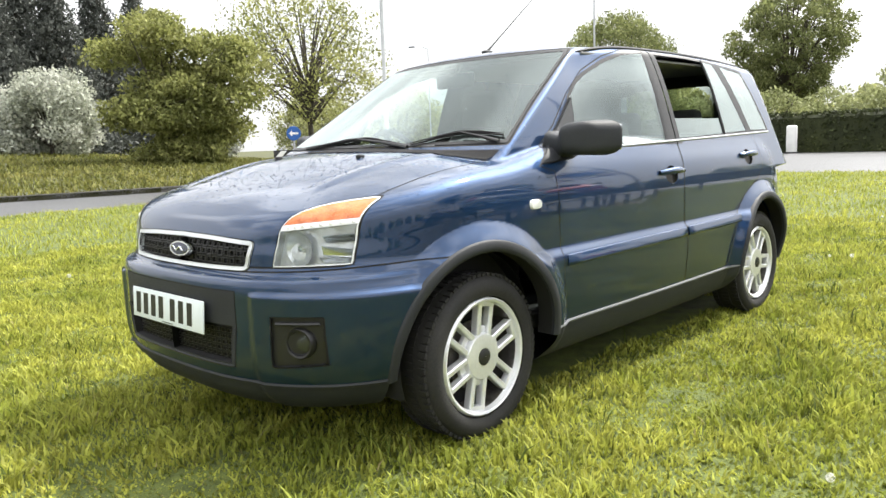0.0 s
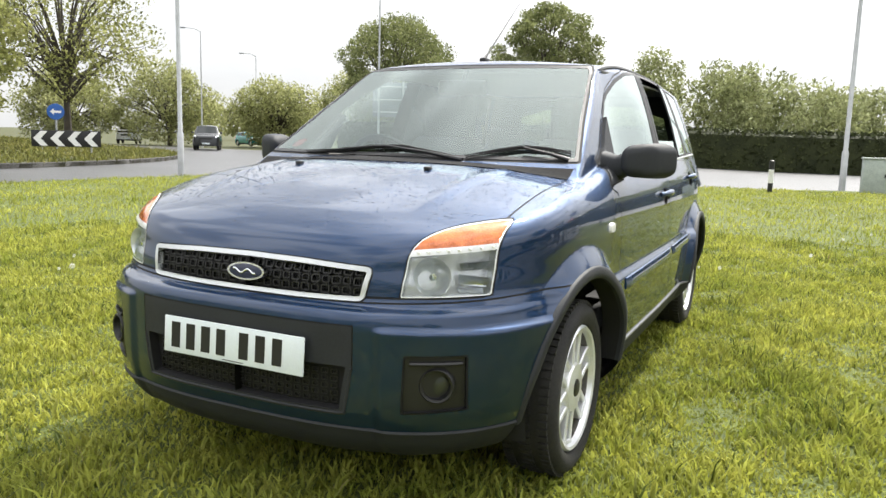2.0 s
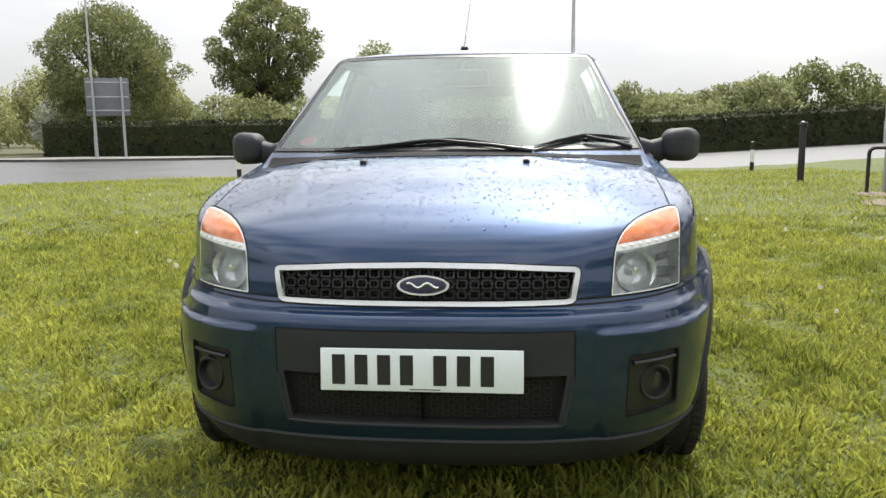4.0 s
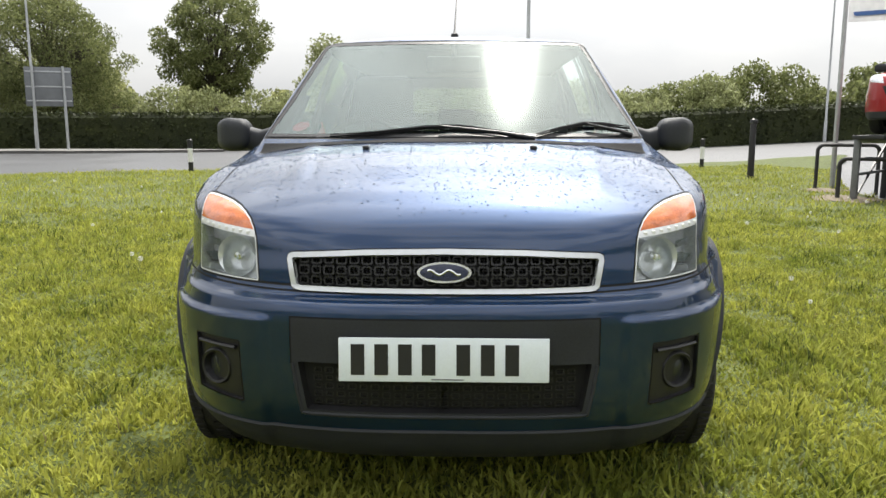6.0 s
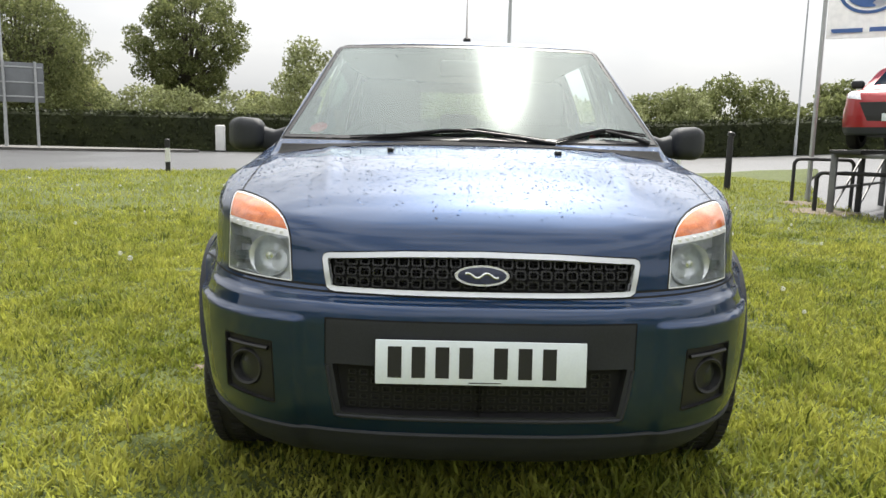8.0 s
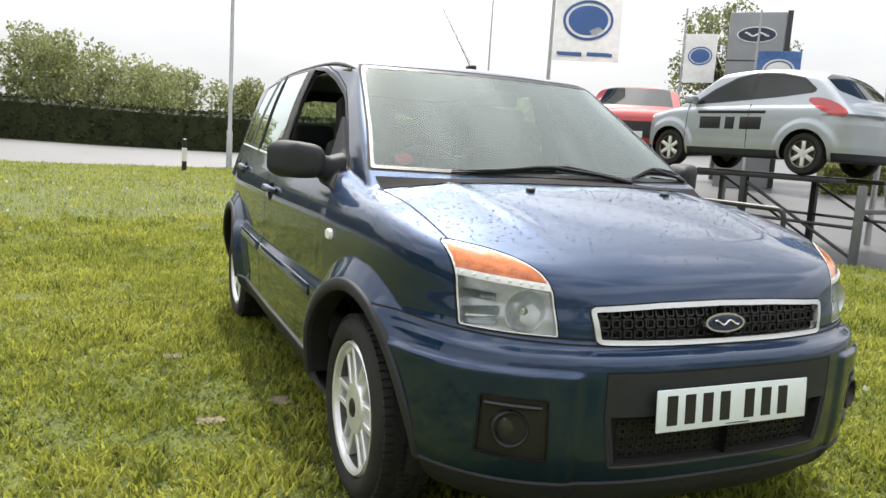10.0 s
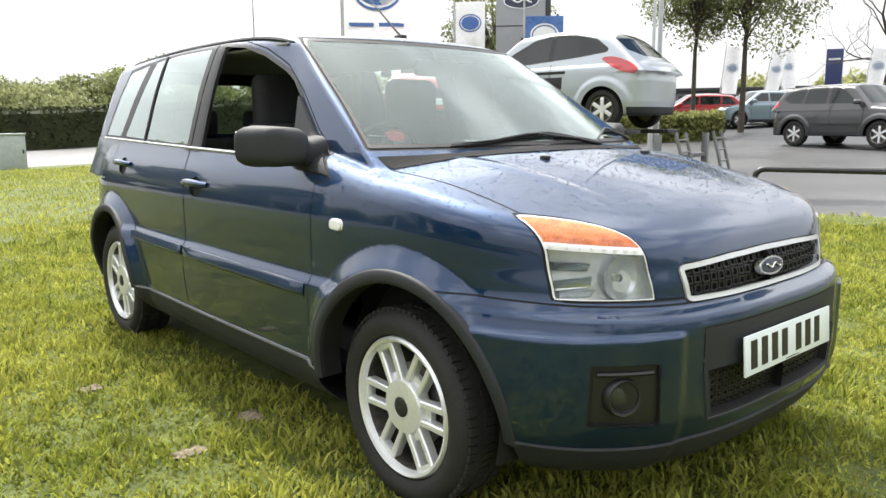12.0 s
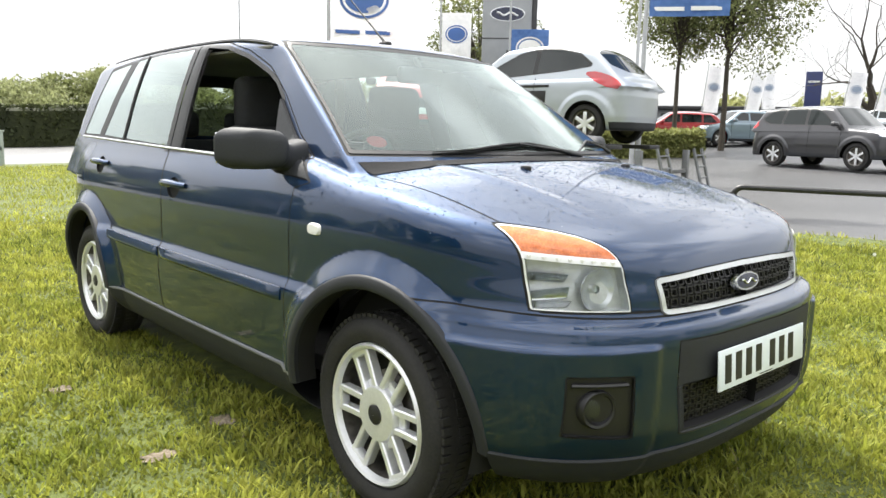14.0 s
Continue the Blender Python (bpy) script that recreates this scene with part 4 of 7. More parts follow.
# side details
SILL_SHINE = material("sill_highlight_grey", (0.11, 0.115, 0.12), 0.35, 0, 0.15, 6, 150)
for s_ in (1, -1):
    b_ = bmesh.new()
    y_, z_ = 1.062, 0.813
    x_ = float(flank_at(y_, z_)[0])
    n_ = 20
    ringa = [(0.035 * math.copysign(abs(math.cos(t)) ** 0.6, math.cos(t)), 0.0195 * math.copysign(abs(math.sin(t)) ** 0.6, math.sin(t))) for t in np.linspace(0, 2 * math.pi, n_, endpoint=False)]
    o1 = [b_.verts.new((s_ * (x_ - 0.002), y_ + a, z_ + c)) for a, c in ringa]
    o2 = [b_.verts.new((s_ * (x_ + 0.008), y_ + a * 0.85, z_ + c * 0.8)) for a, c in ringa]
    cc = b_.verts.new((s_ * (x_ + 0.011), y_, z_))
    for k in range(n_):
        b_.faces.new((o1[k], o1[(k + 1) % n_], o2[(k + 1) % n_], o2[k]))
        b_.faces.new((o2[k], o2[(k + 1) % n_], cc))
    part("side_repeater", b_, WHITE, car, "clear white side repeater")
    for ya, yb in ((1.232, 2.238), (2.262, 2.900)):
        b_ = bmesh.new()
        ys = np.linspace(ya, yb, 24)
        prof = [(-0.004, -0.024), (0.010, -0.022), (0.0145, -0.015), (0.014, -0.007), (0.003, 0.019), (-0.004, 0.021)]
        rings = []
        for y in ys:
            x = float(flank_at(y, 0.583 + 0.012 * (y - 1.23) / 1.67)[0])
            e_ = min(1.0, 0.35 + min(y - ya, yb - y) / 0.012)
            rings.append([b_.verts.new((s_ * (x + px * e_), y, 0.583 + 0.012 * (y - 1.23) / 1.67 + pz)) for px, pz in prof])
        for A, B in zip(rings, rings[1:]):
            for k in range(len(prof) - 1):
                b_.faces.new((A[k], A[k + 1], B[k + 1], B[k]))
        b_.faces.new(rings[0])
        b_.faces.new(rings[-1])
        part("side_moulding", b_, PAINT, doors[s_, 0 if ya < 2 else 1])
    for (ya, yb), z_, k_ in (((2.02, 2.25), 0.872, 0), ((2.985, 3.215), 0.922, 1)):
        b_ = bmesh.new()
        pts = [(s_ * (float(flank_at(ya + (yb - ya) * t, z_ + 0.012)[0]) + 0.026 * math.sin(math.pi * min(max((t - 0.03) / 0.94, 0), 1)) ** 0.4 + 0.002),
                ya + (yb - ya) * t, z_ + 0.010 + 0.006 * math.sin(math.pi * t)) for t in np.linspace(0, 1, 17)]
        tube(b_, pts, [0.010 + 0.006 * math.sin(math.pi * t) for t in np.linspace(0, 1, 17)], 10)
        part("door_handle", b_, PAINT, doors[s_, k_], "body-coloured pull handle")
    # bright strip under the side windows
    b_ = bmesh.new()
    pts = [(s_ * (float(flank_at(y, 1.004 + 0.024 * (y - 1.35))[0]) + 0.004), y, 1.004 + 0.024 * (y - 1.35)) for y in np.linspace(1.36, 3.55, 40)]
    tube(b_, pts, 0.0055, 6)
    part("waist_strip", b_, BRIGHT, car, "thin bright strip below the side windows")
    # paler tube that paints in the highlight on the sill's rounded edge
    b_ = bmesh.new()
    tube(b_, [(s_ * (float(flank_at(y, 0.335)[0]) + 0.002), y, 0.335) for y in np.linspace(1.13, 2.88, 30)], 0.007, 8)
    part("sill_highlight", b_, SILL_SHINE, car, "pale grey painted highlight along the sill edge")
    # divider of the rear window
    b_ = bmesh.new()
    pts = [(s_ * (float(flank_at(2.885, z)[0]) + 0.002), 2.885, z) for z in np.linspace(1.045, 1.455, 8)]
    tube(b_, pts, 0.007, 6)
    part("window_divider", b_, BLACK, doors[s_, 1])
    # door mirror
    def swept(v, s_=s_):
        k = (v.co.x - 0.806) / 0.130
        v.co.x += 0.075 * (v.co.y - 1.24) / 0.17 * max(k, 0.3)
        v.co.y += 0.030 * k * k - 0.015 * (1 - k)
        v.co.z += -0.012 * (1 - k) * (1 if v.co.z > 1.05 else -0.6)
        v.co.x *= s_
    b_ = bmesh.new()
    box(b_, 0.812, 0.936, 1.240, 1.420, 0.980, 1.124, 0.044, seg=6)
    for v in b_.verts:
        if v.co.y < 1.29:
            v.co.z = 1.052 + (v.co.z - 1.052) * 0.95
        swept(v)
    mirror = part("door_mirror", b_, TRIM, car, "dark grey plastic door mirror")
    b_ = bmesh.new()
    box(b_, 0.835, 0.915, 1.414, 1.424, 1.000, 1.104, 0.002)
    for v in b_.verts:
        swept(v)
    part("mirror_glass", b_, SILVERCUP, mirror)
    b_ = bmesh.new()
    secs = []
    for x_, ya, yb, za, zb in ((0.735, 1.265, 1.415, 0.966, 1.085), (0.785, 1.270, 1.395, 0.970, 1.070), (0.815, 1.262, 1.385, 0.982, 1.078), (0.850, 1.262, 1.380, 0.998, 1.090)):
        yc, zc, hy_, hz_ = (ya + yb) / 2, (za + zb) / 2, (yb - ya) / 2, (zb - za) / 2
        secs.append([b_.verts.new((s_ * x_, yc + hy_ * math.copysign(abs(math.cos(t)) ** 0.6, math.cos(t)), zc + hz_ * math.copysign(abs(math.sin(t)) ** 0.6, math.sin(t)))) for t in np.linspace(0, 2 * math.pi, 20, endpoint=False)])
    for A, B in zip(secs, secs[1:]):
        for k in range(20):
            b_.faces.new((A[k], A[(k + 1) % 20], B[(k + 1) % 20], B[k]))
    b_.faces.new(secs[-1])
    part("mirror_arm", b_, TRIM, mirror, angle=60)
    # black corner plate that carries the mirror
    b_ = bmesh.new()
    plate_ = [(0.812, 1.137, 0.958), (0.806, 1.400, 0.972), (0.752, 1.482, 1.016), (0.678, 1.548, 1.226), (0.714, 1.397, 1.100)]
    out_ = [b_.verts.new((s_ * x, y, z)) for x, y, z in plate_]
    in_ = [b_.verts.new((s_ * (x - 0.05), y + 0.01, z - 0.01)) for x, y, z in plate_]
    b_.faces.new((out_[0], out_[1], out_[2], out_[4]))
    b_.faces.new((out_[4], out_[2], out_[3]))
    for k in range(5):
        b_.faces.new((out_[k], out_[(k + 1) % 5], in_[(k + 1) % 5], in_[k]))
    bmesh.ops.recalc_face_normals(b_, faces=b_.faces[:])
    part("mirror_corner", b_, TRIM, doors[s_, 0], smooth=False)
    # wheel-arch liners
    for yw in (WHEEL_F, WHEEL_R):
        b_ = bmesh.new()
        lathe(b_, [(0.348, 0.775), (0.360, 0.75), (0.360, 0.56), (0.05, 0.55)], 40, Matrix.Translation((0, yw - 0.012, ARCH_Z)))
        bmesh.ops.delete(b_, geom=[v for v in b_.verts if v.co.z < 0.195], context="VERTS")
        for v in b_.verts:
            v.co.x *= s_
        part("wheel_arch_liner", b_, SEAM, car)

# wipers, washer jets, aerial
def on_screen(x, z, off=0.0):
    y = solve(lambda t: np.stack([np.full(1, abs(x)), t, np.full(1, z)], -1), np.full(1, 2.2), np.full(1, 0.6))
    return Vector((x, float(y[0]) - off * 0.5, z + off * 0.86))


for pts, arm in (([(-0.441, 1.041), (-0.274, 1.050), (-0.10, 1.068), (0.03, 1.074), (0.265, 1.043)], ((0.30, 1.036), (0.16, 1.050), (-0.04, 1.066))),
                 ([(0.306, 1.044), (0.400, 1.066), (0.490, 1.083), (0.578, 1.080), (0.668, 1.069)], ((0.67, 1.046), (0.61, 1.056), (0.50, 1.074)))):
    b_ = bmesh.new()
    tube(b_, [on_screen(x, z, 0.006) for x, z in pts], [0.003, 0.005, 0.005, 0.005, 0.003], 6)
    w_ = part("wiper", b_, BLACK, car, "black wiper resting on the screen")
    b_ = bmesh.new()
    tube(b_, [on_screen(x, z, 0.014) for x, z in pts], [0.002, 0.004, 0.006, 0.004, 0.002], 6)
    part("wiper_frame", b_, BLACK, w_)
    b_ = bmesh.new()
    tube(b_, [on_screen(*arm[0], 0.004), on_screen(*arm[1], 0.014), on_screen(*arm[2], 0.020)], [0.010, 0.006, 0.004], 8)
    part("wiper_arm", b_, BLACK, w_)
for x in (-0.275, 0.275):
    b_ = bmesh.new()
    z = float(top_at(abs(x), 0.705)[0])
    box(b_, x - 0.011, x + 0.011, 0.690, 0.722, z - 0.004, z + 0.011, 0.005)
    part("washer_jet", b_, BLACK, car)
b_ = bmesh.new()
box(b_, -0.017, 0.017, 1.775, 1.835, 1.480, 1.508, 0.008)
tube(b_, [(0, 1.80, 1.50), (0, 1.845, 1.535), (0.01, 2.22, 1.83)], [0.0085, 0.0042, 0.0016], 8)
part("aerial", b_, BLACK, car)
# roof gutters
for s_ in (1, -1):
    b_ = bmesh.new()
    pts = []
    for y in np.linspace(1.72, 3.55, 40):
        z = float(top_at(0.585 - 0.03 * max(0, (y - 2.2) / 1.5), y)[0])
        pts.append((s_ * (0.585 - 0.03 * max(0, (y - 2.2) / 1.5)), y, z + 0.004))
    tube(b_, pts, [0.002, 0.006] + [0.0085] * 37 + [0.002], 6)
    part("roof_strip", b_, BLACK, car)

# cowl below the screen
b_ = bmesh.new()
cow = []
for x in np.linspace(-0.70, 0.70, 30):
    ya = 0.803 + 0.30 * x * x
    cow.append([b_.verts.new((x, ya + dy, float(top_at(abs(x), ya + dy)[0]) + 0.002)) for dy in (0.004, 0.045, 0.085)])
for A, B in zip(cow, cow[1:]):
    for k in range(2):
        b_.faces.new((A[k], A[k + 1], B[k + 1], B[k]))
part("cowl_panel", b_, COWL, car)


# wheels


def make_wheel(name="wheel"):
    """A wheel whose outer face looks along +x, about its own centre."""
    b_ = bmesh.new()
    prof = [(0.220, 0.060), (0.229, 0.088), (0.248, 0.098), (0.272, 0.097), (0.290, 0.088), (0.301, 0.072), (0.306, 0.045), (0.307, 0.0), (0.306, -0.045),
            (0.300, -0.075), (0.285, -0.092), (0.245, -0.098), (0.212, -0.07)]
    lathe(b_, prof, 72)
    tyre = part(name, b_, RUBBER, car, "black tyre on a silver alloy wheel")
    b_ = bmesh.new()
    for k in range(72):
        a = 2 * math.pi * k / 72
        for h, w in ((-0.062, 0.030), (0.0, 0.040), (0.062, 0.030)):
            m = Matrix.Rotation(a + 0.02 * (h * 30), 4, "X")
            box(b_, h - w / 2, h + w / 2, -0.0095, 0.0095, 0.300, 0.3115, 0, m)
    tagged(part("tread", b_, RUBBER, tyre, smooth=False), kind="stuff")
    b_ = bmesh.new()
    lathe(b_, [(0.222, 0.062), (0.222, 0.082), (0.215, 0.090), (0.206, 0.086), (0.200, 0.068)], 72)
    rim = part("rim", b_, ALLOY, tyre, "silver six twin-spoke alloy rim")
    b_ = bmesh.new()
    lathe(b_, [(0.2005, 0.069), (0.195, 0.02), (0.192, -0.07)], 72)
    part("barrel", b_, BRAKE, rim)
    for k in range(6):
        b_ = bmesh.new()
        for off in (-0.031, 0.031):
            pr = [(0.055, 0.070), (0.085, 0.073), (0.14, 0.071), (0.19, 0.071), (0.208, 0.078)]
            rings = []
            for r, h in pr:
                w = 0.0105 + 0.0010 * (r / 0.2)
                o = off * (0.90 + 0.15 * r / 0.2)
                rings.append([b_.verts.new((hh, o + ww, r)) for hh, ww in ((h - 0.030, -w), (h - 0.004, -w), (h, -w * 0.65), (h, w * 0.65), (h - 0.004, w), (h - 0.030, w))])
            for A, B in zip(rings, rings[1:]):
                for q in range(6):
                    b_.faces.new((A[q], A[(q + 1) % 6], B[(q + 1) % 6], B[q]))
            b_.faces.new(rings[0])
            b_.faces.new(rings[-1])
        # bridge at the spoke's outer end
        box(b_, 0.042, 0.073, -0.036, 0.036, 0.186, 0.203, 0.004)
        box(b_, 0.034, 0.056, -0.028, 0.028, 0.070, 0.112, 0.006)
        sp = part("spoke", b_, ALLOY, rim)
        sp.matrix_basis = Matrix.Rotation(radians(60 * k), 4, "X")
    b_ = bmesh.new()
    lathe(b_, [(0.088, 0.035), (0.088, 0.070), (0.083, 0.078), (0.060, 0.081), (0.034, 0.082), (0.032, 0.079), (0.001, 0.079)], 40)
    part("hub", b_, ALLOY, rim)
    b_ = bmesh.new()
    lathe(b_, [(0.031, 0.078), (0.031, 0.083), (0.026, 0.086), (0.001, 0.087)], 28)
    part("centre_cap", b_, INK, rim, "dark blue centre cap")
    b_ = bmesh.new()
    lathe(b_, [(0.128, 0.012), (0.128, 0.022), (0.05, 0.024), (0.03, 0.03), (0.001, 0.03)], 48)
    part("brake_disc", b_, BRAKE, tyre)
    # added black disc, stands in for the shade behind the spokes
    b_ = bmesh.new()
    lathe(b_, [(0.19, -0.02), (0.10, -0.025), (0.001, -0.025)], 40)
    part("wheel_shadow_plate", b_, SEAM, tyre)
    return tyre


def place_wheel(x, y, turn, spin):
    w = make_wheel()
    w.matrix_basis = Matrix.Translation((x, y, HUB - 0.006)) @ Matrix.Rotation(radians(turn), 4, "Z") @ Matrix.Rotation(radians(spin), 4, "X") @ Matrix.Diagonal((1.0, 0.96, 0.96, 1.0))
    return w


place_wheel(0.745, WHEEL_F, 0, -10)
place_wheel(-0.745, WHEEL_F, 180, 30)
place_wheel(0.728, WHEEL_R, 0, 25)
place_wheel(-0.728, WHEEL_R, 180, 3)

# ---- cabin ----
lining_tags = [BODY, DOOR_F, DOOR_R, PILLAR]
Vs, Ns, Fs, off_ = [], [], [], 0
for tg in lining_tags:
    V, N, F = shell.take(tg, True, 1, -0.022)
    keepF = (V[F][:, :, 2].mean(1) > 0.5) & (V[F][:, :, 1].mean(1) > 1.2) & (V[F][:, :, 1].mean(1) < 3.8)
    Vs.append(V), Ns.append(-N), Fs.append(F[keepF][:, ::-1] + off_)
    off_ += len(V)
mesh_object("cabin_lining", np.concatenate(Vs), np.concatenate(Fs), DASH, car, True, np.concatenate(Ns))
b_ = bmesh.new()
box(b_, -0.60, 0.60, 1.75, 3.5, 1.425, 1.437, 0.004)
part("headlining", b_, LINING, car)
b_ = bmesh.new()
box(b_, -0.74, 0.74, 1.15, 3.75, 0.30, 0.36, 0.01)
box(b_, -0.70, 0.70, 0.55, 1.15, 0.30, 0.85, 0.02)
part("floor_pan", b_, SEAM, car)
b_ = bmesh.new()
box(b_, -0.70, 0.70, 1.02, 1.42, 0.72, 0.985, 0.05, seg=4)
for v in b_.verts:
    v.co.z -= 0.10 * max(0, abs(v.co.x) - 0.55) + (0.05 if v.co.y > 1.35 and v.co.z > 0.9 else 0)
dash = part("dashboard", b_, DASH, car)
b_ = bmesh.new()
box(b_, -0.52, -0.20, 1.20, 1.40, 0.96, 1.03, 0.03, seg=4)
part("instrument_hood", b_, DASH, dash)
b_ = bmesh.new()
sm = pose(-0.36, 1.50, 0.955, 0, 0, 0) @ Matrix.Rotation(radians(-62), 4, "X")
tube(b_, [sm @ Vector((0.185 * math.cos(t), 0.185 * math.sin(t), 0)) for t in np.linspace(0, 2 * math.pi, 41)], 0.015, 8, False)
for t in (radians(-90), radians(5), radians(175)):
    tube(b_, [sm @ Vector((0, 0, -0.03)), sm @ Vector((0.18 * math.cos(t), 0.18 * math.sin(t), 0))], [0.035, 0.014], 8)
part("steering_wheel", b_, BLACK, car)


def seat(x, y, width, name="front_seat"):
    b_ = bmesh.new()
    box(b_, x - width / 2, x + width / 2, y - 0.50, y + 0.06, 0.42, 0.60, 0.05, seg=4)
    s_ = part(name, b_, CLOTH, car, "dark cloth seat")
    b_ = bmesh.new()
    box(b_, x - width / 2, x + width / 2, -0.07, 0.07, 0.0, 0.60, 0.055, seg=4)
    for v in b_.verts:
        k = (v.co.z) / 0.6
        v.co.x = x + (v.co.x - x) * (1 - 0.22 * k * k)
        v.co.y += y + 0.20 * k
        v.co.z += 0.53
    part("backrest", b_, CLOTH, s_)
    b_ = bmesh.new()
    box(b_, x - 0.15, x + 0.15, y + 0.165, y + 0.275, 1.095, 1.345, 0.05, seg=4)
    part("headrest", b_, CLOTH, s_)
    for dx in (-0.06, 0.06):
        b_ = bmesh.new()
        tube(b_, [(x + dx, y + 0.205, 1.08), (x + dx, y + 0.222, 1.20)], 0.006, 8)
        part("headrest_post", b_, CHROME, s_)


seat(-0.37, 1.98, 0.50)
seat(0.37, 1.98, 0.50)
b_ = bmesh.new()
box(b_, -0.64, 0.64, 2.55, 3.05, 0.42, 0.60, 0.05, seg=3)
box(b_, -0.64, 0.64, 3.02, 3.16, 0.55, 1.05, 0.05, seg=3)
rear_seat = part("rear_seat", b_, CLOTH, car, "dark cloth bench seat")
for x in (-0.40, 0.0, 0.40):
    b_ = bmesh.new()
    box(b_, x - 0.12, x + 0.12, 3.07, 3.15, 1.06, 1.20, 0.035, seg=3)
    part("headrest", b_, CLOTH, rear_seat)
b_ = bmesh.new()
box(b_, -0.12, 0.12, 1.545, 1.575, 1.315, 1.385, 0.014, seg=3)
tube(b_, [(0, 1.56, 1.37), (0, 1.60, 1.43)], 0.012, 8)
part("rear_view_mirror", b_, BLACK, car)
b_ = bmesh.new()
c0 = on_screen(-0.575, 1.088)
lathe(b_, [(0.001, 0.0), (0.034, 0.0)], 28)
st = part("windscreen_sticker", b_, RED, car, "round red sticker inside the screen", smooth=False)
nrm = slopes(body_field, np.array([[0.575, c0.y, 1.088]]))[0] * np.array([-1, 1, 1])
st.matrix_basis = Matrix.Translation(c0 - Vector(nrm) * 0.006) @ Vector(nrm).to_track_quat("X", "Z").to_matrix().to_4x4()

# rain beads
def water():
    m = bpy.data.materials.new("rain_water")
    m.use_nodes = True
    b = m.node_tree.nodes["Principled BSDF"]
    b.inputs["Base Color"].default_value = (0.95, 0.97, 1, 1)
    b.inputs["Transmission Weight"].default_value, b.inputs["IOR"].default_value, b.inputs["Roughness"].default_value = 1.0, 1.33, 0.0
    return m


WATER = water()


def beads(tags, count, keep, sizes, seed):
    rng = np.random.default_rng(seed)
    T = shell.T[np.isin(shell.tag, tags)]
    P = shell.V[T]
    area = np.linalg.norm(np.cross(P[:, 1] - P[:, 0], P[:, 2] - P[:, 0]), axis=1) * keep(P.mean(1))
    pick = rng.choice(len(T), count, p=area / area.sum())
    w = rng.dirichlet((1, 1, 1), count)
    pos = (P[pick] * w[..., None]).sum(1)
    N = shell.N[T[pick]].mean(1)
    N /= np.linalg.norm(N, axis=1)[:, None]
    flip = np.where(rng.random(count) < 0.5, -1.0, 1.0)
    pos[:, 0] *= flip
    N[:, 0] *= flip
    return pos, N, sizes[0] + (sizes[1] - sizes[0]) * rng.random(count) ** 3


dome = [(1.0, 0.0), (0.86, 0.42), (0.45, 0.70)]
Vd, Fd = [], []
for args in (((BONNET, FENDER), 9500, lambda c: np.clip((c[:, 2] - 0.84) * 10, 0, 1), (0.0008, 0.0036), 1),
             ((GL_S,), 260, lambda c: np.clip((c[:, 2] - 1.02) * 3, 0.1, 1), (0.001, 0.003), 2),
             ((BODY,), 500, lambda c: (c[:, 2] > 1.40) * 1.0, (0.0012, 0.0045), 3),
             ((FENDER, DOOR_F, DOOR_R, BUMPER), 350, lambda c: np.clip((c[:, 2] - 0.5), 0, 1), (0.0008, 0.0022), 4)):
    pos, N, R = beads(*args)
    for p, nn, r in zip(pos, N, R):
        q = Vector(nn).to_track_quat("Z", "X")
        base = len(Vd)
        for rr, hh in dome:
            for k in range(7):
                a = 2 * math.pi * k / 7
                Vd.append(Vector(p) + q @ Vector((r * rr * math.cos(a), r * rr * math.sin(a), r * hh * 0.75)))
        Vd.append(Vector(p) + q @ Vector((0, 0, r * 0.58)))
        for lev in range(2):
            Fd += [(base + lev * 7 + k, base + lev * 7 + (k + 1) % 7, base + lev * 7 + 7 + (k + 1) % 7, base + lev * 7 + 7 + k) for k in range(7)]
        Fd += [(base + 14 + k, base + 14 + (k + 1) % 7, base + 21) for k in range(7)]
mesh_object("raindrops", np.array([tuple(v) for v in Vd]), Fd, WATER, None, True, label="clear beads of rain on the blue bodywork", category="raindrops", kind="stuff")

# ---- grass ----
def fast_mesh(name, V, F, mat_, label, category, kind="stuff"):
    """A large triangle mesh from arrays."""
    me = bpy.data.meshes.new(name)
    V, F = np.asarray(V, dtype=np.float32), np.asarray(F, dtype=np.int32)
    k = F.shape[1]
    me.vertices.add(len(V))
    me.vertices.foreach_set("co", V.ravel())
    me.loops.add(F.size)
    me.loops.foreach_set("vertex_index", F.ravel())
    me.polygons.add(len(F))
    me.polygons.foreach_set("loop_start", np.arange(0, F.size, k, dtype=np.int32))
    me.update(calc_edges=True)
    me.materials.append(mat_)
    return tagged(new(name, me), label, category, "", kind)


def ripple(x, y):
    """Slow patches, about -1 to 1."""
    return (np.sin(1.9 * x + 1.3 * np.sin(0.9 * y)) * np.sin(1.7 * y + 1.1 * np.sin(1.2 * x)) + 0.6 * np.sin(5.3 * x + 2 * np.sin(2.1 * y)) * np.sin(4.7 * y + 1.7 * np.sin(3.1 * x))) / 1.4


BARE = [(-1.16, 1.55, 0.055, 0.034), (-1.24, 2.40, 0.05, 0.035), (-0.86, 1.70, 0.04, 0.05), (5.95, 10.2, 0.42, 0.55), (6.5, 12.0, 0.35, 0.4)]  # worn spots: place and half-widths


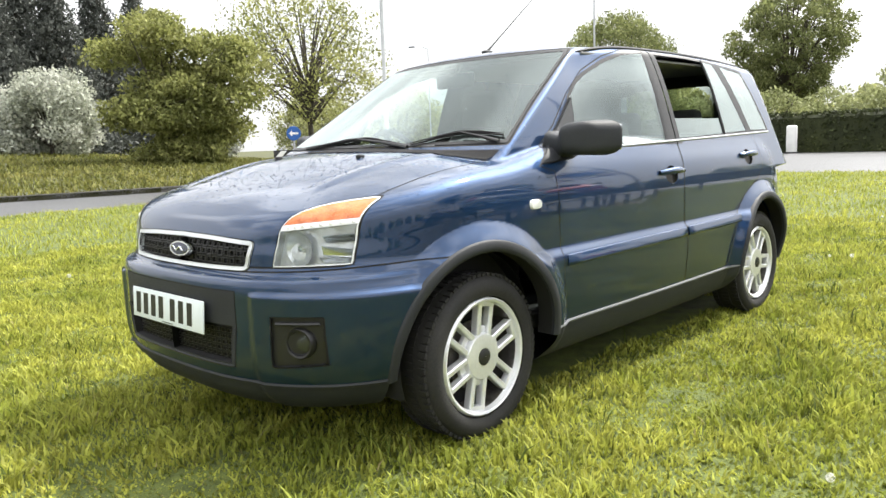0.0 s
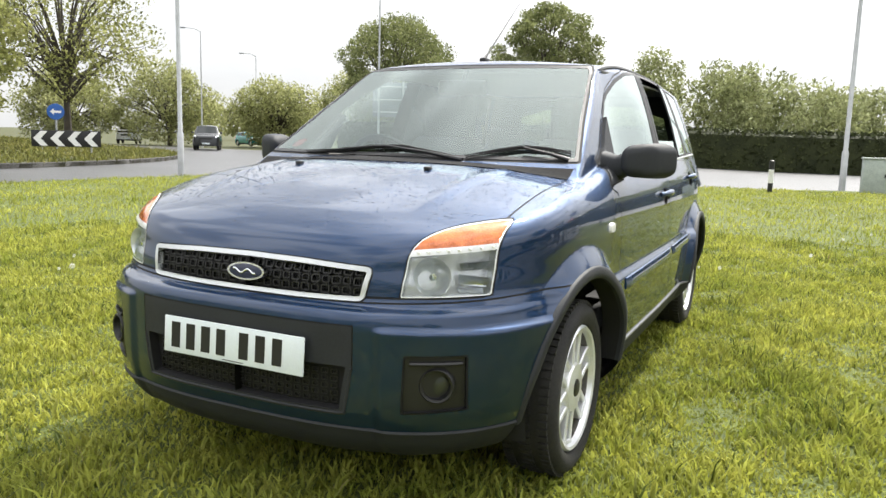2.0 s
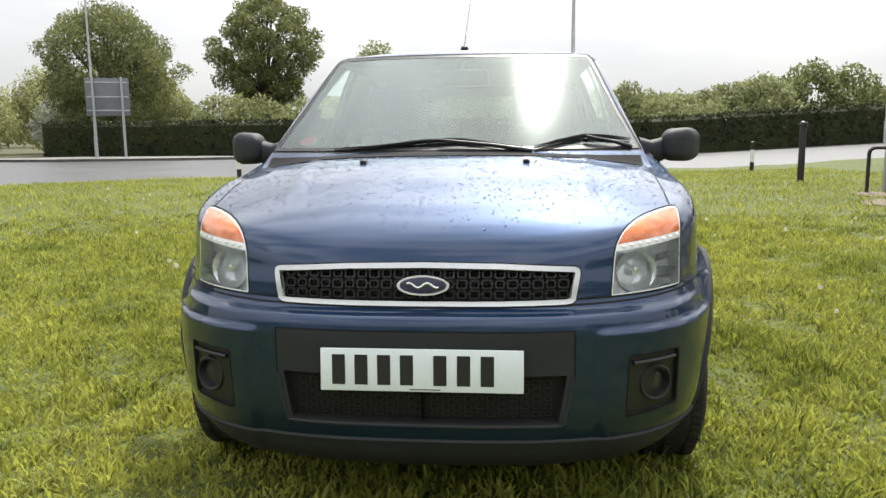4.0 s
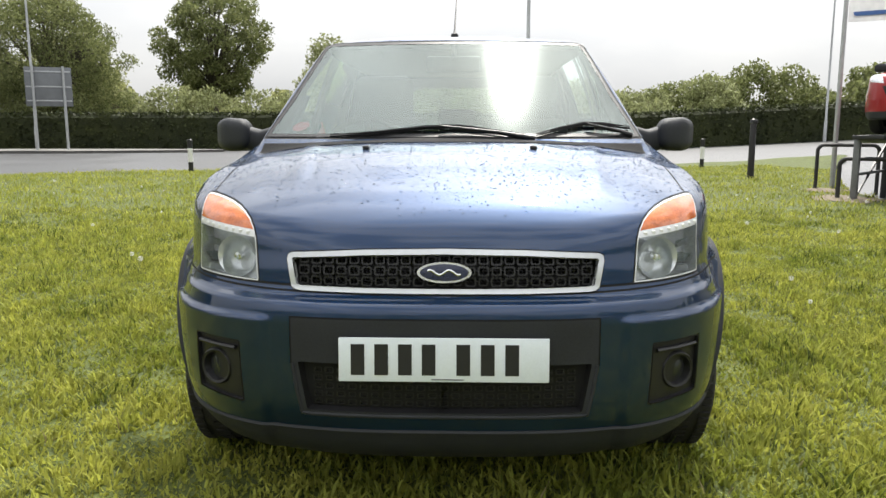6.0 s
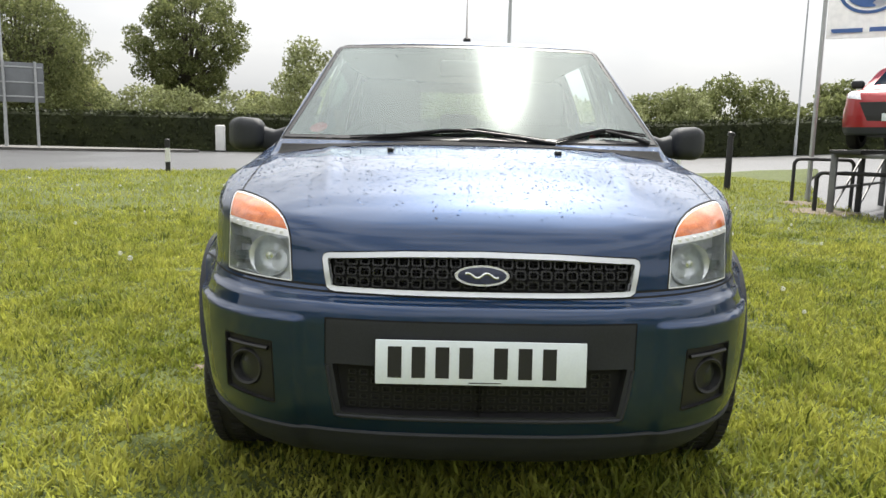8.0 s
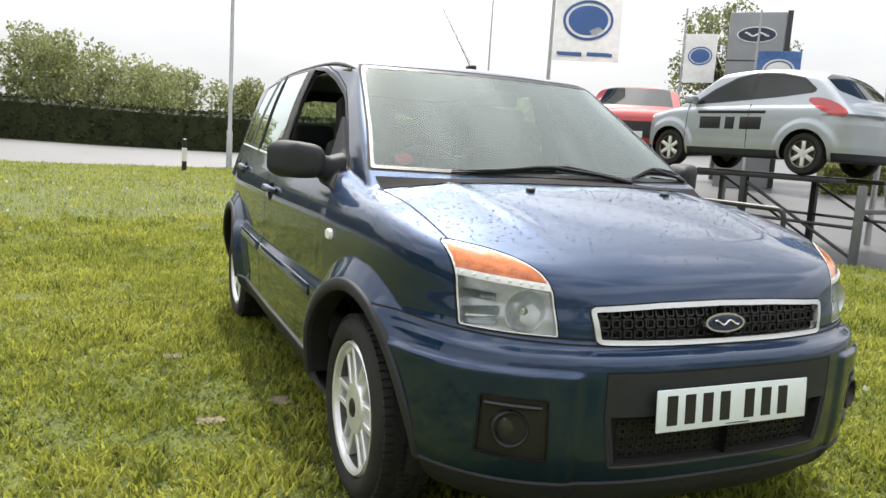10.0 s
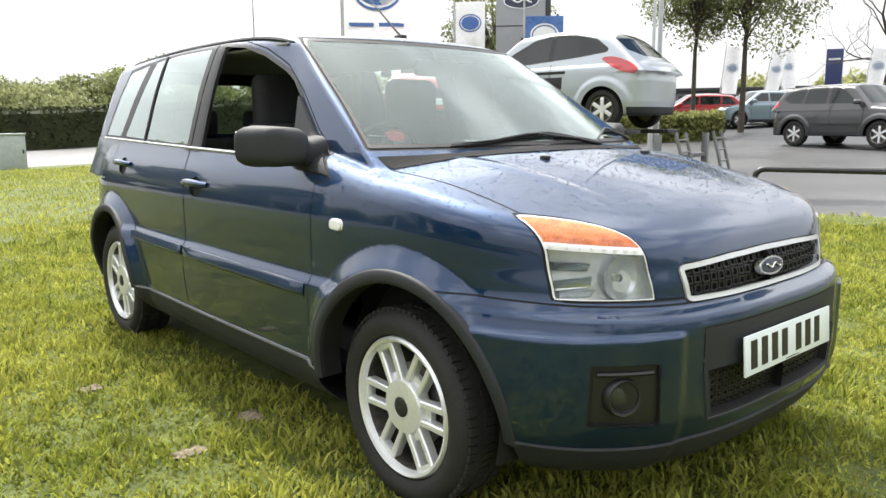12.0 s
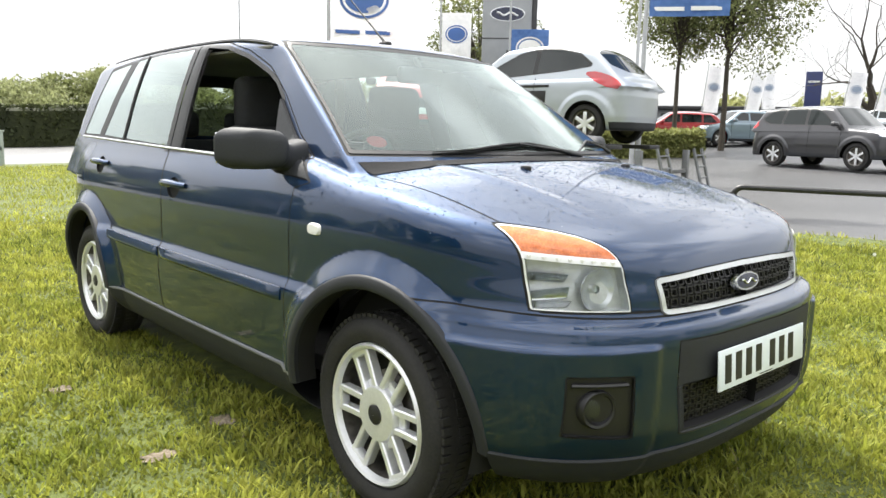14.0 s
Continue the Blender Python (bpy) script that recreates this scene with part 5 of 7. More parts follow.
def blades(count, box_, weight, length, width, rng, land=LAWN, height=lawn_height):
    x = rng.uniform(box_[0], box_[1], count * 2)
    y = rng.uniform(box_[2], box_[3], count * 2)
    keep = in_poly(land, x, y) & (rng.random(len(x)) < weight(x, y)) & ((np.abs(x) > 0.62) | (y < 0.95) | (y > 3.5))
    for bx, by, ru, rv in BARE:
        keep &= np.hypot((x - bx) / ru, (y - by) / rv) + 0.25 * np.sin(9 * np.arctan2(y - by, x - bx)) > 1.0
    x, y = x[keep][:count], y[keep][:count]
    n_ = len(x)
    pat = ripple(x, y)
    tuft = ripple(x * 4.3 + 3, y * 4.3 + 1)
    worn = smoothstep(0.62, 0.85, ripple(x * 1.31 + 7.7, y * 1.31 - 2.2))
    L = length * (0.55 + 0.9 * rng.random(n_) ** 1.5) * (1 + 0.25 * pat + 0.75 * np.clip(tuft, -0.55, 1)) * (1 - 0.6 * worn)
    w = width * (0.6 + 0.8 * rng.random(n_))
    a = rng.uniform(0, 2 * np.pi, n_)
    la = a + rng.normal(0, 0.7, n_)
    bend = L * rng.uniform(0.15, 0.95, n_)
    z0 = height(x, y) - 0.004
    tx, ty = np.cos(a), np.sin(a)
    lx, ly = np.cos(la + 1.57), np.sin(la + 1.57)
    V = np.empty((n_, 5, 3))
    for i, (h, wd, b) in enumerate(((0, -1, 0), (0, 1, 0), (0.55, 0.8, 0.35), (0.55, -0.8, 0.35), (1, 0, 1))):
        V[:, i, 0] = x + tx * w * wd / 2 + lx * bend * b
        V[:, i, 1] = y + ty * w * wd / 2 + ly * bend * b
        V[:, i, 2] = z0 + L * h * (1 - 0.22 * b)
    base = np.arange(n_)[:, None] * 5
    F = np.concatenate([base + [0, 1, 2], base + [0, 2, 3], base + [3, 2, 4]])
    return V.reshape(-1, 3), F


GRASS = leafy("grass_blades", (0.185, 0.225, 0.030), (0.400, 0.400, 0.078), 0.42, 0.45, 0.8)
rng_g = np.random.default_rng(5)
V_, F_ = blades(470000, (-6.5, 6.5, -3.2, 8.5), lambda x, y: np.clip(1.25 - np.hypot(x, y - 0.6) / 7.5, 0.12, 1), 0.044, 0.0095, rng_g)
fast_mesh("grass", V_, F_, GRASS, "short uneven yellow-green grass round the car", "grass")
V_, F_ = blades(150000, (-13.5, 9.5, -9, 23), lambda x, y: np.where((np.hypot(x, y - 0.6) > 4.5) | (y < -3.2), 1.0, 0.1), 0.068, 0.013, rng_g)
fast_mesh("grass", V_, F_, GRASS, "short yellow-green grass farther out on the lawn", "grass")
STRAW = leafy("dry_grass", (0.225, 0.18, 0.075), (0.315, 0.27, 0.135), 0.2, 0.3)
V_, F_ = blades(14000, (-6.5, 6.5, -3.2, 8.5), lambda x, y: np.clip(ripple(x * 1.31 + 7.7, y * 1.31 - 2.2), 0.05, 1), 0.045, 0.005, rng_g)
fast_mesh("dry_grass", V_, F_, STRAW, "dry straw-coloured blades in the worn patches", "grass")

DEEP = leafy("tuft_grass", (0.0518, 0.0814, 0.01184), (0.111, 0.1369, 0.0222), 0.35, 0.4, 0.8)
V_, F_ = blades(70000, (-6.5, 6.5, -3.2, 8.5), lambda x, y: smoothstep(0.20, 0.65, ripple(x * 2.9 + 1, y * 2.9 + 5)) * 0.95 + 0.03, 0.066, 0.0068, rng_g)
fast_mesh("tufted_grass", V_, F_, DEEP, "darker green tufts scattered through the lawn", "grass")

ROUGH = leafy("rough_grass", (0.085, 0.100, 0.020), (0.200, 0.190, 0.055), 0.35, 0.5, 0.6)
V_, F_ = blades(42000, (-42, -20, -8, 32), lambda x, y: np.clip(1.3 - np.hypot(x + 24, y - 14) / 18, 0.1, 1), 0.16, 0.050, rng_g, ISLE, isle_height)
fast_mesh("rough_grass", V_, F_, ROUGH, "longer rough grass on the traffic island", "grass")

# worn spots of bare, sandy earth
SAND = material("dry_earth", (0.12, 0.095, 0.06), 0.95, 0, 0.3, 18, 120, 0.8, 90, color2=(0.27, 0.22, 0.16))
for bx, by, ru, rv in BARE:
    b_ = bmesh.new()
    rim = [b_.verts.new((bx + ru * 1.15 * (1 + 0.22 * math.sin(5 * a + bx * 9)) * math.cos(a), by + rv * 1.15 * (1 + 0.22 * math.sin(4 * a + by * 7)) * math.sin(a), 0)) for a in np.linspace(0, 2 * math.pi, 28, endpoint=False)]
    mid_ = b_.verts.new((bx, by, 0))
    for k in range(28):
        b_.faces.new((rim[k], rim[(k + 1) % 28], mid_))
    bmesh.ops.subdivide_edges(b_, edges=b_.edges[:], cuts=2, use_grid_fill=True)
    for v in b_.verts:
        v.co.z = float(lawn_height(v.co.x, v.co.y)) + 0.006 + 0.003 * math.sin(v.co.x * 130) * math.sin(v.co.y * 110)
    me_ = bpy.data.meshes.new("bare_earth")
    b_.to_mesh(me_)
    b_.free()
    me_.materials.append(SAND)
    tagged(new("bare_earth", me_), "small worn patch of sandy bare earth in the lawn", "earth", "", "stuff")

# dandelion clocks and daisies
STALK = leafy("stalk_green", (0.16, 0.2, 0.05), (0.25, 0.27, 0.1), 0.2)
FLUFF = leafy("seed_fluff", (0.62, 0.62, 0.58), (0.8, 0.8, 0.77), 0.4, 0.1)
dand = empty("dandelion_clock", pose(0, 0, 0), "white dandelion seed head on a thin stalk in the lawn", "dandelion", "dandelions in the lawn")
b_ = bmesh.new()
tube(b_, [(0, 0, -0.01), (0.004, 0.002, 0.05), (0.002, 0.006, 0.095)], 0.0018, 5)
part("stalk", b_, STALK, dand)
b_ = bmesh.new()
rng_d = random.Random(4)
for _ in range(70):
    u, t = rng_d.uniform(-1, 1), rng_d.uniform(0, 2 * math.pi)
    d = Vector((math.sqrt(1 - u * u) * math.cos(t), math.sqrt(1 - u * u) * math.sin(t), u))
    c = Vector((0.002, 0.006, 0.105))
    e1 = d.orthogonal().normalized() * 0.0035
    e2 = d.cross(e1)
    tip = c + d * 0.017
    b_.faces.new([b_.verts.new(tip + e1), b_.verts.new(tip + e2), b_.verts.new(tip - e1), b_.verts.new(tip - e2)])
    b_.faces.new([b_.verts.new(c), b_.verts.new(tip + e1 * 0.15), b_.verts.new(tip - e1 * 0.15)])
part("seed_head", b_, FLUFF, dand, smooth=False)
spots = [(-3.4, 2.1), (-4.0, 2.6), (3.6, 4.4), (-2.9, -0.2), (2.2, 3.2), (1.9, 1.0)]
while len(spots) < 120:
    q = (rng_d.uniform(-9, 7.5), rng_d.uniform(-2.5, 13))
    if abs(q[0]) > 1.1 or not -0.2 < q[1] < 4.3:
        if bool(in_poly(LAWN, np.array([q[0]]), np.array([q[1]]))[0]) and (q[1] > 0.3 or abs(q[0]) > 1.7) and math.hypot(q[0] - 2.0, q[1] + 0.2) > 1.1:
            spots.append(q)
for i, (x, y) in enumerate(spots):
    k = rng_d.uniform(0.6, 1.15)
    m = pose(x, y, float(lawn_height(x, y)), rng_d.uniform(-12, 12), rng_d.uniform(-12, 12), rng_d.uniform(0, 360)) @ Matrix.Scale(k, 4)
    if i == 0:
        dand.matrix_basis = m
    else:
        c_ = copy_thing(dand, m)
        c_.matrix_basis = m

# ---- trees and hedges ----
BARK = material("grey_bark", (0.06, 0.051, 0.039), 0.9, 0, 0.3, 4, 30, 0.6, 25)


def blob_points(blobs, n_, rng, hollow=0.55, gaps=1.0):
    """Points in a crown made of ellipsoids, thin in places."""
    vol = np.array([b[3] * b[4] * b[5] for b in blobs]) ** 0.75
    which = rng.choice(len(blobs), n_ * 2, p=vol / vol.sum())
    B = np.array(blobs, float)[which]
    d = rng.normal(size=(n_ * 2, 3))
    d /= np.linalg.norm(d, axis=1)[:, None]
    r = (hollow ** 3 + (1 - hollow ** 3) * rng.random(n_ * 2)) ** (1 / 3) * (1 + 0.10 * rng.normal(size=n_ * 2))
    P = B[:, :3] + d * r[:, None] * B[:, 3:6]
    s = 2.6 / max(0.6, float(np.mean(B[:, 3])))
    hole = np.sin(P[:, 0] * s * 1.7 + 2 * np.sin(P[:, 2] * s)) * np.sin(P[:, 1] * s * 1.5 + P[:, 2] * s) + 0.5 * np.sin(P[:, 0] * s * 4.1) * np.sin(P[:, 2] * s * 3.7 + P[:, 1] * s * 2)
    P = P[hole > -0.45 * (2 - gaps) - 0.2 + 0.9 * (gaps - 1)][:n_]
    return P


def leaf_quads(P, size, rng, droop=0.3):
    n_ = len(P)
    a = rng.normal(size=(n_, 3))
    a /= np.linalg.norm(a, axis=1)[:, None]
    a[:, 2] -= droop
    b = np.cross(a, rng.normal(size=(n_, 3)))
    b /= np.maximum(np.linalg.norm(b, axis=1)[:, None], 1e-6)
    s = size * (0.5 + rng.random(n_))[:, None]
    V = np.stack([P - a * s, P + b * s * 0.55 + a * s * 0.1, P + a * s, P - b * s * 0.55 + a * s * 0.1], 1).reshape(-1, 3)
    return V, np.arange(n_ * 4).reshape(-1, 4)


def tree(name, x, y, z, height, blobs, leaf_mat, n_leaves, leaf, trunk_r, seed, label, category="tree", fork=0.3, hollow=0.5, gaps=1.0, limbs=2, bark=None, group=""):
    """A tapered trunk, limbs that reach into the crown, twigs and leaves. Blobs are relative to the foot."""
    rng = np.random.default_rng(seed)
    root = empty(name, pose(x, y, z), label, category, group)
    bm = bmesh.new()
    top = Vector((rng.normal() * 0.2, rng.normal() * 0.2, height * 0.82))
    f0 = Vector((0, 0, height * fork))
    tube(bm, [(0, 0, -0.3), (0.02, 0, height * fork * 0.5), f0, f0.lerp(top, 0.5) + Vector((0.15, -0.1, 0)), top],
         [trunk_r * 1.25, trunk_r, trunk_r * 0.8, trunk_r * 0.45, trunk_r * 0.1], 8)
    ends = []
    for b in blobs:
        for _ in range(limbs):
            c = Vector(b[:3]) + Vector(rng.normal(size=3) * 0.35 * np.array(b[3:6]))
            s = f0.lerp(top, float(rng.uniform(0, 0.45)))
            m1 = s.lerp(c, 0.5) + Vector((0, 0, 0.08 * height * float(rng.uniform(0.1, 1))))
            tube(bm, [s, m1, c], [trunk_r * 0.42, trunk_r * 0.24, trunk_r * 0.06], 6)
            ends.append((m1, c, b))
    for m1, c, b in ends:
        for _ in range(3):
            s = m1.lerp(c, float(rng.uniform(0.1, 0.9)))
            e = s + Vector(rng.normal(size=3) * 0.45 * np.array(b[3:6])) + Vector((0, 0, 0.1 * b[5]))
            tube(bm, [s, s.lerp(e, 0.5) + Vector((0, 0, 0.05 * b[5])), e], [trunk_r * 0.12, trunk_r * 0.07, trunk_r * 0.02], 4)
    part("trunk", bm, bark or BARK, root)
    if n_leaves:
        core = [(*b[:3], *(k * 0.8 for k in b[3:])) for b in blobs]
        P = np.concatenate([blob_points(blobs, int(n_leaves * 1.5), rng, hollow, gaps), blob_points(core, int(n_leaves * 0.5), rng, 0.0, gaps)])
        V, F = leaf_quads(P, leaf * 0.82, rng)
        cr = fast_mesh("crown", V, F, leaf_mat, "", "", "")
        cr.parent = root
    return root


LEAF_FRESH = leafy("fresh_leaves", (0.165, 0.185, 0.055), (0.32, 0.325, 0.12), 0.42, 0.5)
LEAF_MID = leafy("green_leaves", (0.23, 0.25, 0.098), (0.39, 0.395, 0.185), 0.54, 0.42)
LEAF_DARK = leafy("dark_leaves", (0.125, 0.148, 0.055), (0.235, 0.255, 0.105), 0.45, 0.42)
# light willow green, with distance haze put into the colour
LEAF_PALE = leafy("hazed_willow_leaves", (0.207, 0.234, 0.099), (0.324, 0.342, 0.171), 0.35, 0.4)
NEEDLE = leafy("pine_needles", (0.055, 0.062, 0.055), (0.10, 0.108, 0.095), 0.25, 0.3)
BLOSSOM = leafy("white_blossom", (0.289, 0.3145, 0.2295), (0.527, 0.5355, 0.476), 0.3, 0.4)
HEDGE_LEAF = leafy("hedge_leaves", (0.022, 0.030, 0.010), (0.055, 0.065, 0.02), 0.15, 0.5)


def crown(w, h0, h1, n_, seed, flat=1.0):
    """Blobs that fill a rounded crown of width w between two heights."""
    r = random.Random(seed)
    out = []
    n_ = int(n_ * 1.8)
    for i in range(n_):
        t = (i + 0.5) / n_
        zz = h0 + (h1 - h0) * t
        reach = w / 2 * math.sqrt(max(0.05, 1 - (2 * t - 0.85) ** 2 / 1.4)) * r.uniform(0.45, 0.80)
        a = i * 2.4 + r.uniform(-0.5, 0.5)
        s = w * r.uniform(0.13, 0.23)
        out.append((reach * math.cos(a), reach * math.sin(a), zz, s, s, s * 0.75 * flat))
    return out


def ball_crown(rad, mid, half, n_, seed):
    """Blobs spread evenly through a round head of radius rad about a height."""
    r = random.Random(seed)
    out = []
    for i in range(n_):
        t = 1 - 2 * (i + 0.5) / n_
        a, q = i * 2.39996, r.uniform(0.55, 0.86)
        c = math.sqrt(1 - t * t) * q
        s = rad * r.uniform(0.16, 0.26)
        out.append((rad * c * math.cos(a), rad * c * math.sin(a), mid + half * t * 0.86, s, s, s * 0.7))
    return out


def lobed(lobes, right, n_, seed):
    """Blobs scattered over a few large lobes: (along the crown's long side, height, half-width, half-height, blobs)."""
    r = random.Random(seed)
    out = []
    for u, h, ru, rh, k in lobes:
        for _ in range(k):
            a, t, q = r.uniform(0, 2 * math.pi), r.uniform(-0.9, 1.0), r.uniform(0.55, 0.95)
            c = math.sqrt(max(0.05, 1 - t * t)) * q
            du, dv = ru * c * math.cos(a), ru * 0.9 * c * math.sin(a)
            s = r.uniform(0.55, 1.0) * n_
            out.append(((u + du) * right[0] - dv * right[1], (u + du) * right[1] + dv * right[0], h + rh * t * 0.95, s, s, s * 0.55))
    return out


# on the traffic island
tree("shrub_tree", -30.6, 15.6, 0.40, 7.2, lobed([(-0.8, 5.2, 1.9, 1.9, 13), (1.9, 4.2, 2.1, 1.7, 13), (0.1, 2.2, 2.9, 1.5, 17), (0.6, 3.3, 2.4, 1.2, 14), (0.0, 0.9, 1.9, 0.7, 8)], (0.448, 0.893), 1.50, 1), LEAF_FRESH, 24000, 0.115, 0.17, 11, "dense light-green field maple on the grass island", fork=0.10, gaps=1.0, hollow=0.55, limbs=1)
tree("blossom_bush", -40.0, 13.6, 1.15, 4.4, crown(6.0, 0.4, 3.9, 12, 2), BLOSSOM, 8000, 0.12, 0.12, 12, "white-flowering hawthorn bush on the grass island", "bush", fork=0.1, hollow=0.35)
tree("blossom_bush", -38.5, 22.0, 0.6, 3.4, crown(4.4, 0.3, 2.6, 9, 3), BLOSSOM, 4500, 0.12, 0.10, 13, "small white-flowering hawthorn beside the road tree", "bush", fork=0.1, hollow=0.35)
tree("open_tree", -39.6, 30.0, 0.1, 11.3, crown(12.5, 4.0, 10.8, 17, 4), LEAF_FRESH, 5200, 0.13, 0.22, 14, "open-crowned young oak with bare forking branches", fork=0.22, gaps=1.3, limbs=2)
for i, (b_, d_, h_) in enumerate(((-79.5, 62, 17), (-76.5, 66, 19), (-74, 60, 16), (-72, 66, 17.5), (-70, 62, 15), (-67.5, 68, 16.5), (-65, 70, 15))):
    bx, by = 2.5 + d_ * math.sin(radians(b_)), -1.2 + d_ * math.cos(radians(b_))
    lay = [(0.5 * math.cos(k * 2.1) * (1 - k / 11), 0.5 * math.sin(k * 2.1) * (1 - k / 11), h_ * (0.12 + 0.86 * k / 10), 3.9 * (1.05 - k / 10.5), 3.9 * (1.05 - k / 10.5), h_ * 0.085) for k in range(11)]
    tree("pine_tree", bx, by, 0.3, h_, lay, NEEDLE, 12000, 0.17, 0.25, 30 + i, "tall dark pine tree behind the island", fork=0.5, limbs=1, hollow=0.2, group="row of dark pines")
# beyond the junction
tree("roadside_tree", -28.2, 50.5, 0, 10.6, ball_crown(5.6, 5.2, 5.2, 70, 5), LEAF_DARK, 24000, 0.11, 0.3, 15, "broad dull-green tree beside the road sign", fork=0.15, hollow=0.4, gaps=0.85, limbs=1)
tree("roadside_tree", -33.0, 62.0, 0, 8.0, crown(9.0, 1.0, 7.4, 14, 6), LEAF_MID, 8000, 0.17, 0.25, 16, "rounded green tree behind the junction", fork=0.15)
tree("blossom_bush", -34.5, 55.0, 0, 4.2, crown(6.0, 0.4, 3.8, 9, 21), BLOSSOM, 3500, 0.13, 0.12, 22, "faded white-flowering bush by the road", "bush", fork=0.1)
tree("round_tree", -30.4, 91.5, -0.2, 18.8, ball_crown(7.3, 11.6, 7.2, 60, 7), LEAF_DARK, 15000, 0.20, 0.42, 17, "upright round-headed dark green tree behind the hedge", fork=0.2, gaps=1.12, hollow=0.35, limbs=1)
for i, (x, y, h, w) in enumerate(((-46, 58, 6, 9), (-54, 52, 7, 10), (-60, 46, 6, 9), (-42, 66, 7, 9))):
    tree("roadside_tree", x, y, 0, h, crown(w, 0.8, h * 0.93, 12, 40 + i), LEAF_MID, 7500, 0.15, 0.2, 50 + i, "low green tree along the far road", fork=0.12, group="trees along the far road")


def wood(name, spots, leaf_mat, leaf, per, seed, label):
    """A distant wood: trunks and crowns in one."""
    rng = np.random.default_rng(seed)
    VV, FF, n0 = [], [], 0
    for x, y, h, w in spots:
        bl = crown(w, h * 0.18, h * 0.92, 9, int(rng.integers(1, 9999)))
        P = np.concatenate([blob_points(bl, per, rng, 0.5, 0.8), blob_points([(*b[:3], *(k * 0.85 for k in b[3:])) for b in bl], per // 2, rng, 0.0, 0.6)]) + np.array([x, y, float(rise(x, y)) - 0.2])
        V, F = leaf_quads(P, leaf, rng)
        VV.append(V), FF.append(F + n0)
        n0 += len(V)
    return fast_mesh(name, np.concatenate(VV), np.concatenate(FF), leaf_mat, label, "trees")


rw = random.Random(8)
wood("far_wood", [(x + rw.uniform(-2, 2), 74 + rw.uniform(-5, 8), rw.uniform(0.85, 1.1) * (9.2 if x < 0 else 6.9 if x < 12 else 4.4), rw.uniform(7, 10)) for x in range(-14, 20, 3)], LEAF_PALE, 0.17, 3000, 9,
     "hazy light-green willows beyond the hedge")
wood("far_wood", [(x + rw.uniform(-2, 2), 132 + rw.uniform(-6, 8), h_, rw.uniform(9, 12)) for x, h_ in ((38, 8), (44, 9.2), (49, 10.4), (53, 9.6), (61, 7), (66, 8), (70, 10.4), (76, 10.8), (82, 10), (92, 9), (104, 10), (116, 9))], LEAF_DARK, 0.3, 2200, 10,
     "dark distant trees across the fields")
wood("far_wood", [(x + rw.uniform(-4, 4), 118 + rw.uniform(-8, 10), rw.uniform(6, 9), rw.uniform(9, 13)) for x in range(-110, -20, 9)], LEAF_MID, 0.4, 1000, 11,
     "low green trees along the horizon")
wood("far_wood", [(x + rw.uniform(-1, 1), 78 + rw.uniform(-3, 4), rw.uniform(4.6, 6.2), rw.uniform(6, 8)) for x in range(-42, -13, 4)], LEAF_PALE, 0.17, 1900, 15, "low hazy thicket behind the hedge")
wood("far_wood", [(29.5, 93, 6.4, 9), (23, 95, 5.4, 8), (17, 96, 5.4, 9)], LEAF_PALE, 0.2, 3600, 12, "pale rounded willows beyond the hedge")
wood("far_wood", [(74 + rw.uniform(-6, 10), y, rw.uniform(3.2, 4.6), rw.uniform(7, 9)) for y in range(-40, 70, 9)], LEAF_MID, 0.3, 900, 13, "green trees behind the car park")
wood("far_wood", [(x, -38 + rw.uniform(-4, 4), rw.uniform(8, 12), rw.uniform(9, 13)) for x in range(-70, 60, 9)], LEAF_MID, 0.34, 900, 14, "row of green trees across the road")


def hedge(name, P, width, height, seed, n_leaves, label, leaf_mat, leaf=0.07):
    rng = np.random.default_rng(seed)
    P = [Vector((*p, 0)) for p in P]
    root = empty(name, pose(0, 0, 0), label, "hedge")
    bm = bmesh.new()
    rings, pts = [], []
    for i, p in enumerate(P):
        d = (P[min(i + 1, len(P) - 1)] - P[max(i - 1, 0)]).normalized()
        s = Vector((-d.y, d.x, 0))
        g = float(rise(p.x, p.y)) - 0.2
        rings.append([bm.verts.new(p + s * (width / 2 * k) + Vector((0, 0, g + h * height))) for k, h in ((1, 0), (1, 0.9), (0.8, 0.97), (-0.8, 0.97), (-1, 0.9), (-1, 0))])
    for A, B in zip(rings, rings[1:]):
        for k in range(5):
            bm.faces.new((A[k], B[k], B[k + 1], A[k + 1]))
    bm.faces.new(rings[0])
    bm.faces.new(rings[-1])
    part("hedge_body", bm, leaf_mat, root, smooth=False)
    seg = rng.integers(0, len(P) - 1, n_leaves)
    t = rng.random(n_leaves)
    A = np.array([tuple(p) for p in P])
    q = A[seg] * (1 - t)[:, None] + A[seg + 1] * t[:, None]
    dd = A[seg + 1] - A[seg]
    dd /= np.linalg.norm(dd, axis=1)[:, None]
    s = np.stack([-dd[:, 1], dd[:, 0], 0 * dd[:, 0]], 1)
    k = rng.uniform(-1, 1, n_leaves)
    up = rng.random(n_leaves) < 0.4
    side = np.where(up, k, np.sign(k)) * (width / 2 + 0.03)
    h = np.where(up, height * (1 + 0.02 * rng.normal(size=n_leaves)), height * rng.random(n_leaves))
    q = q + s * side[:, None]
    q[:, 2] = rise(q[:, 0], q[:, 1]) - 0.2 + h
    q += rng.normal(size=q.shape) * 0.05
    V, F = leaf_quads(q, leaf, rng, 0.1)
    cr = fast_mesh("foliage", V, F, leaf_mat, "", "", "")
    cr.parent = root
    return root


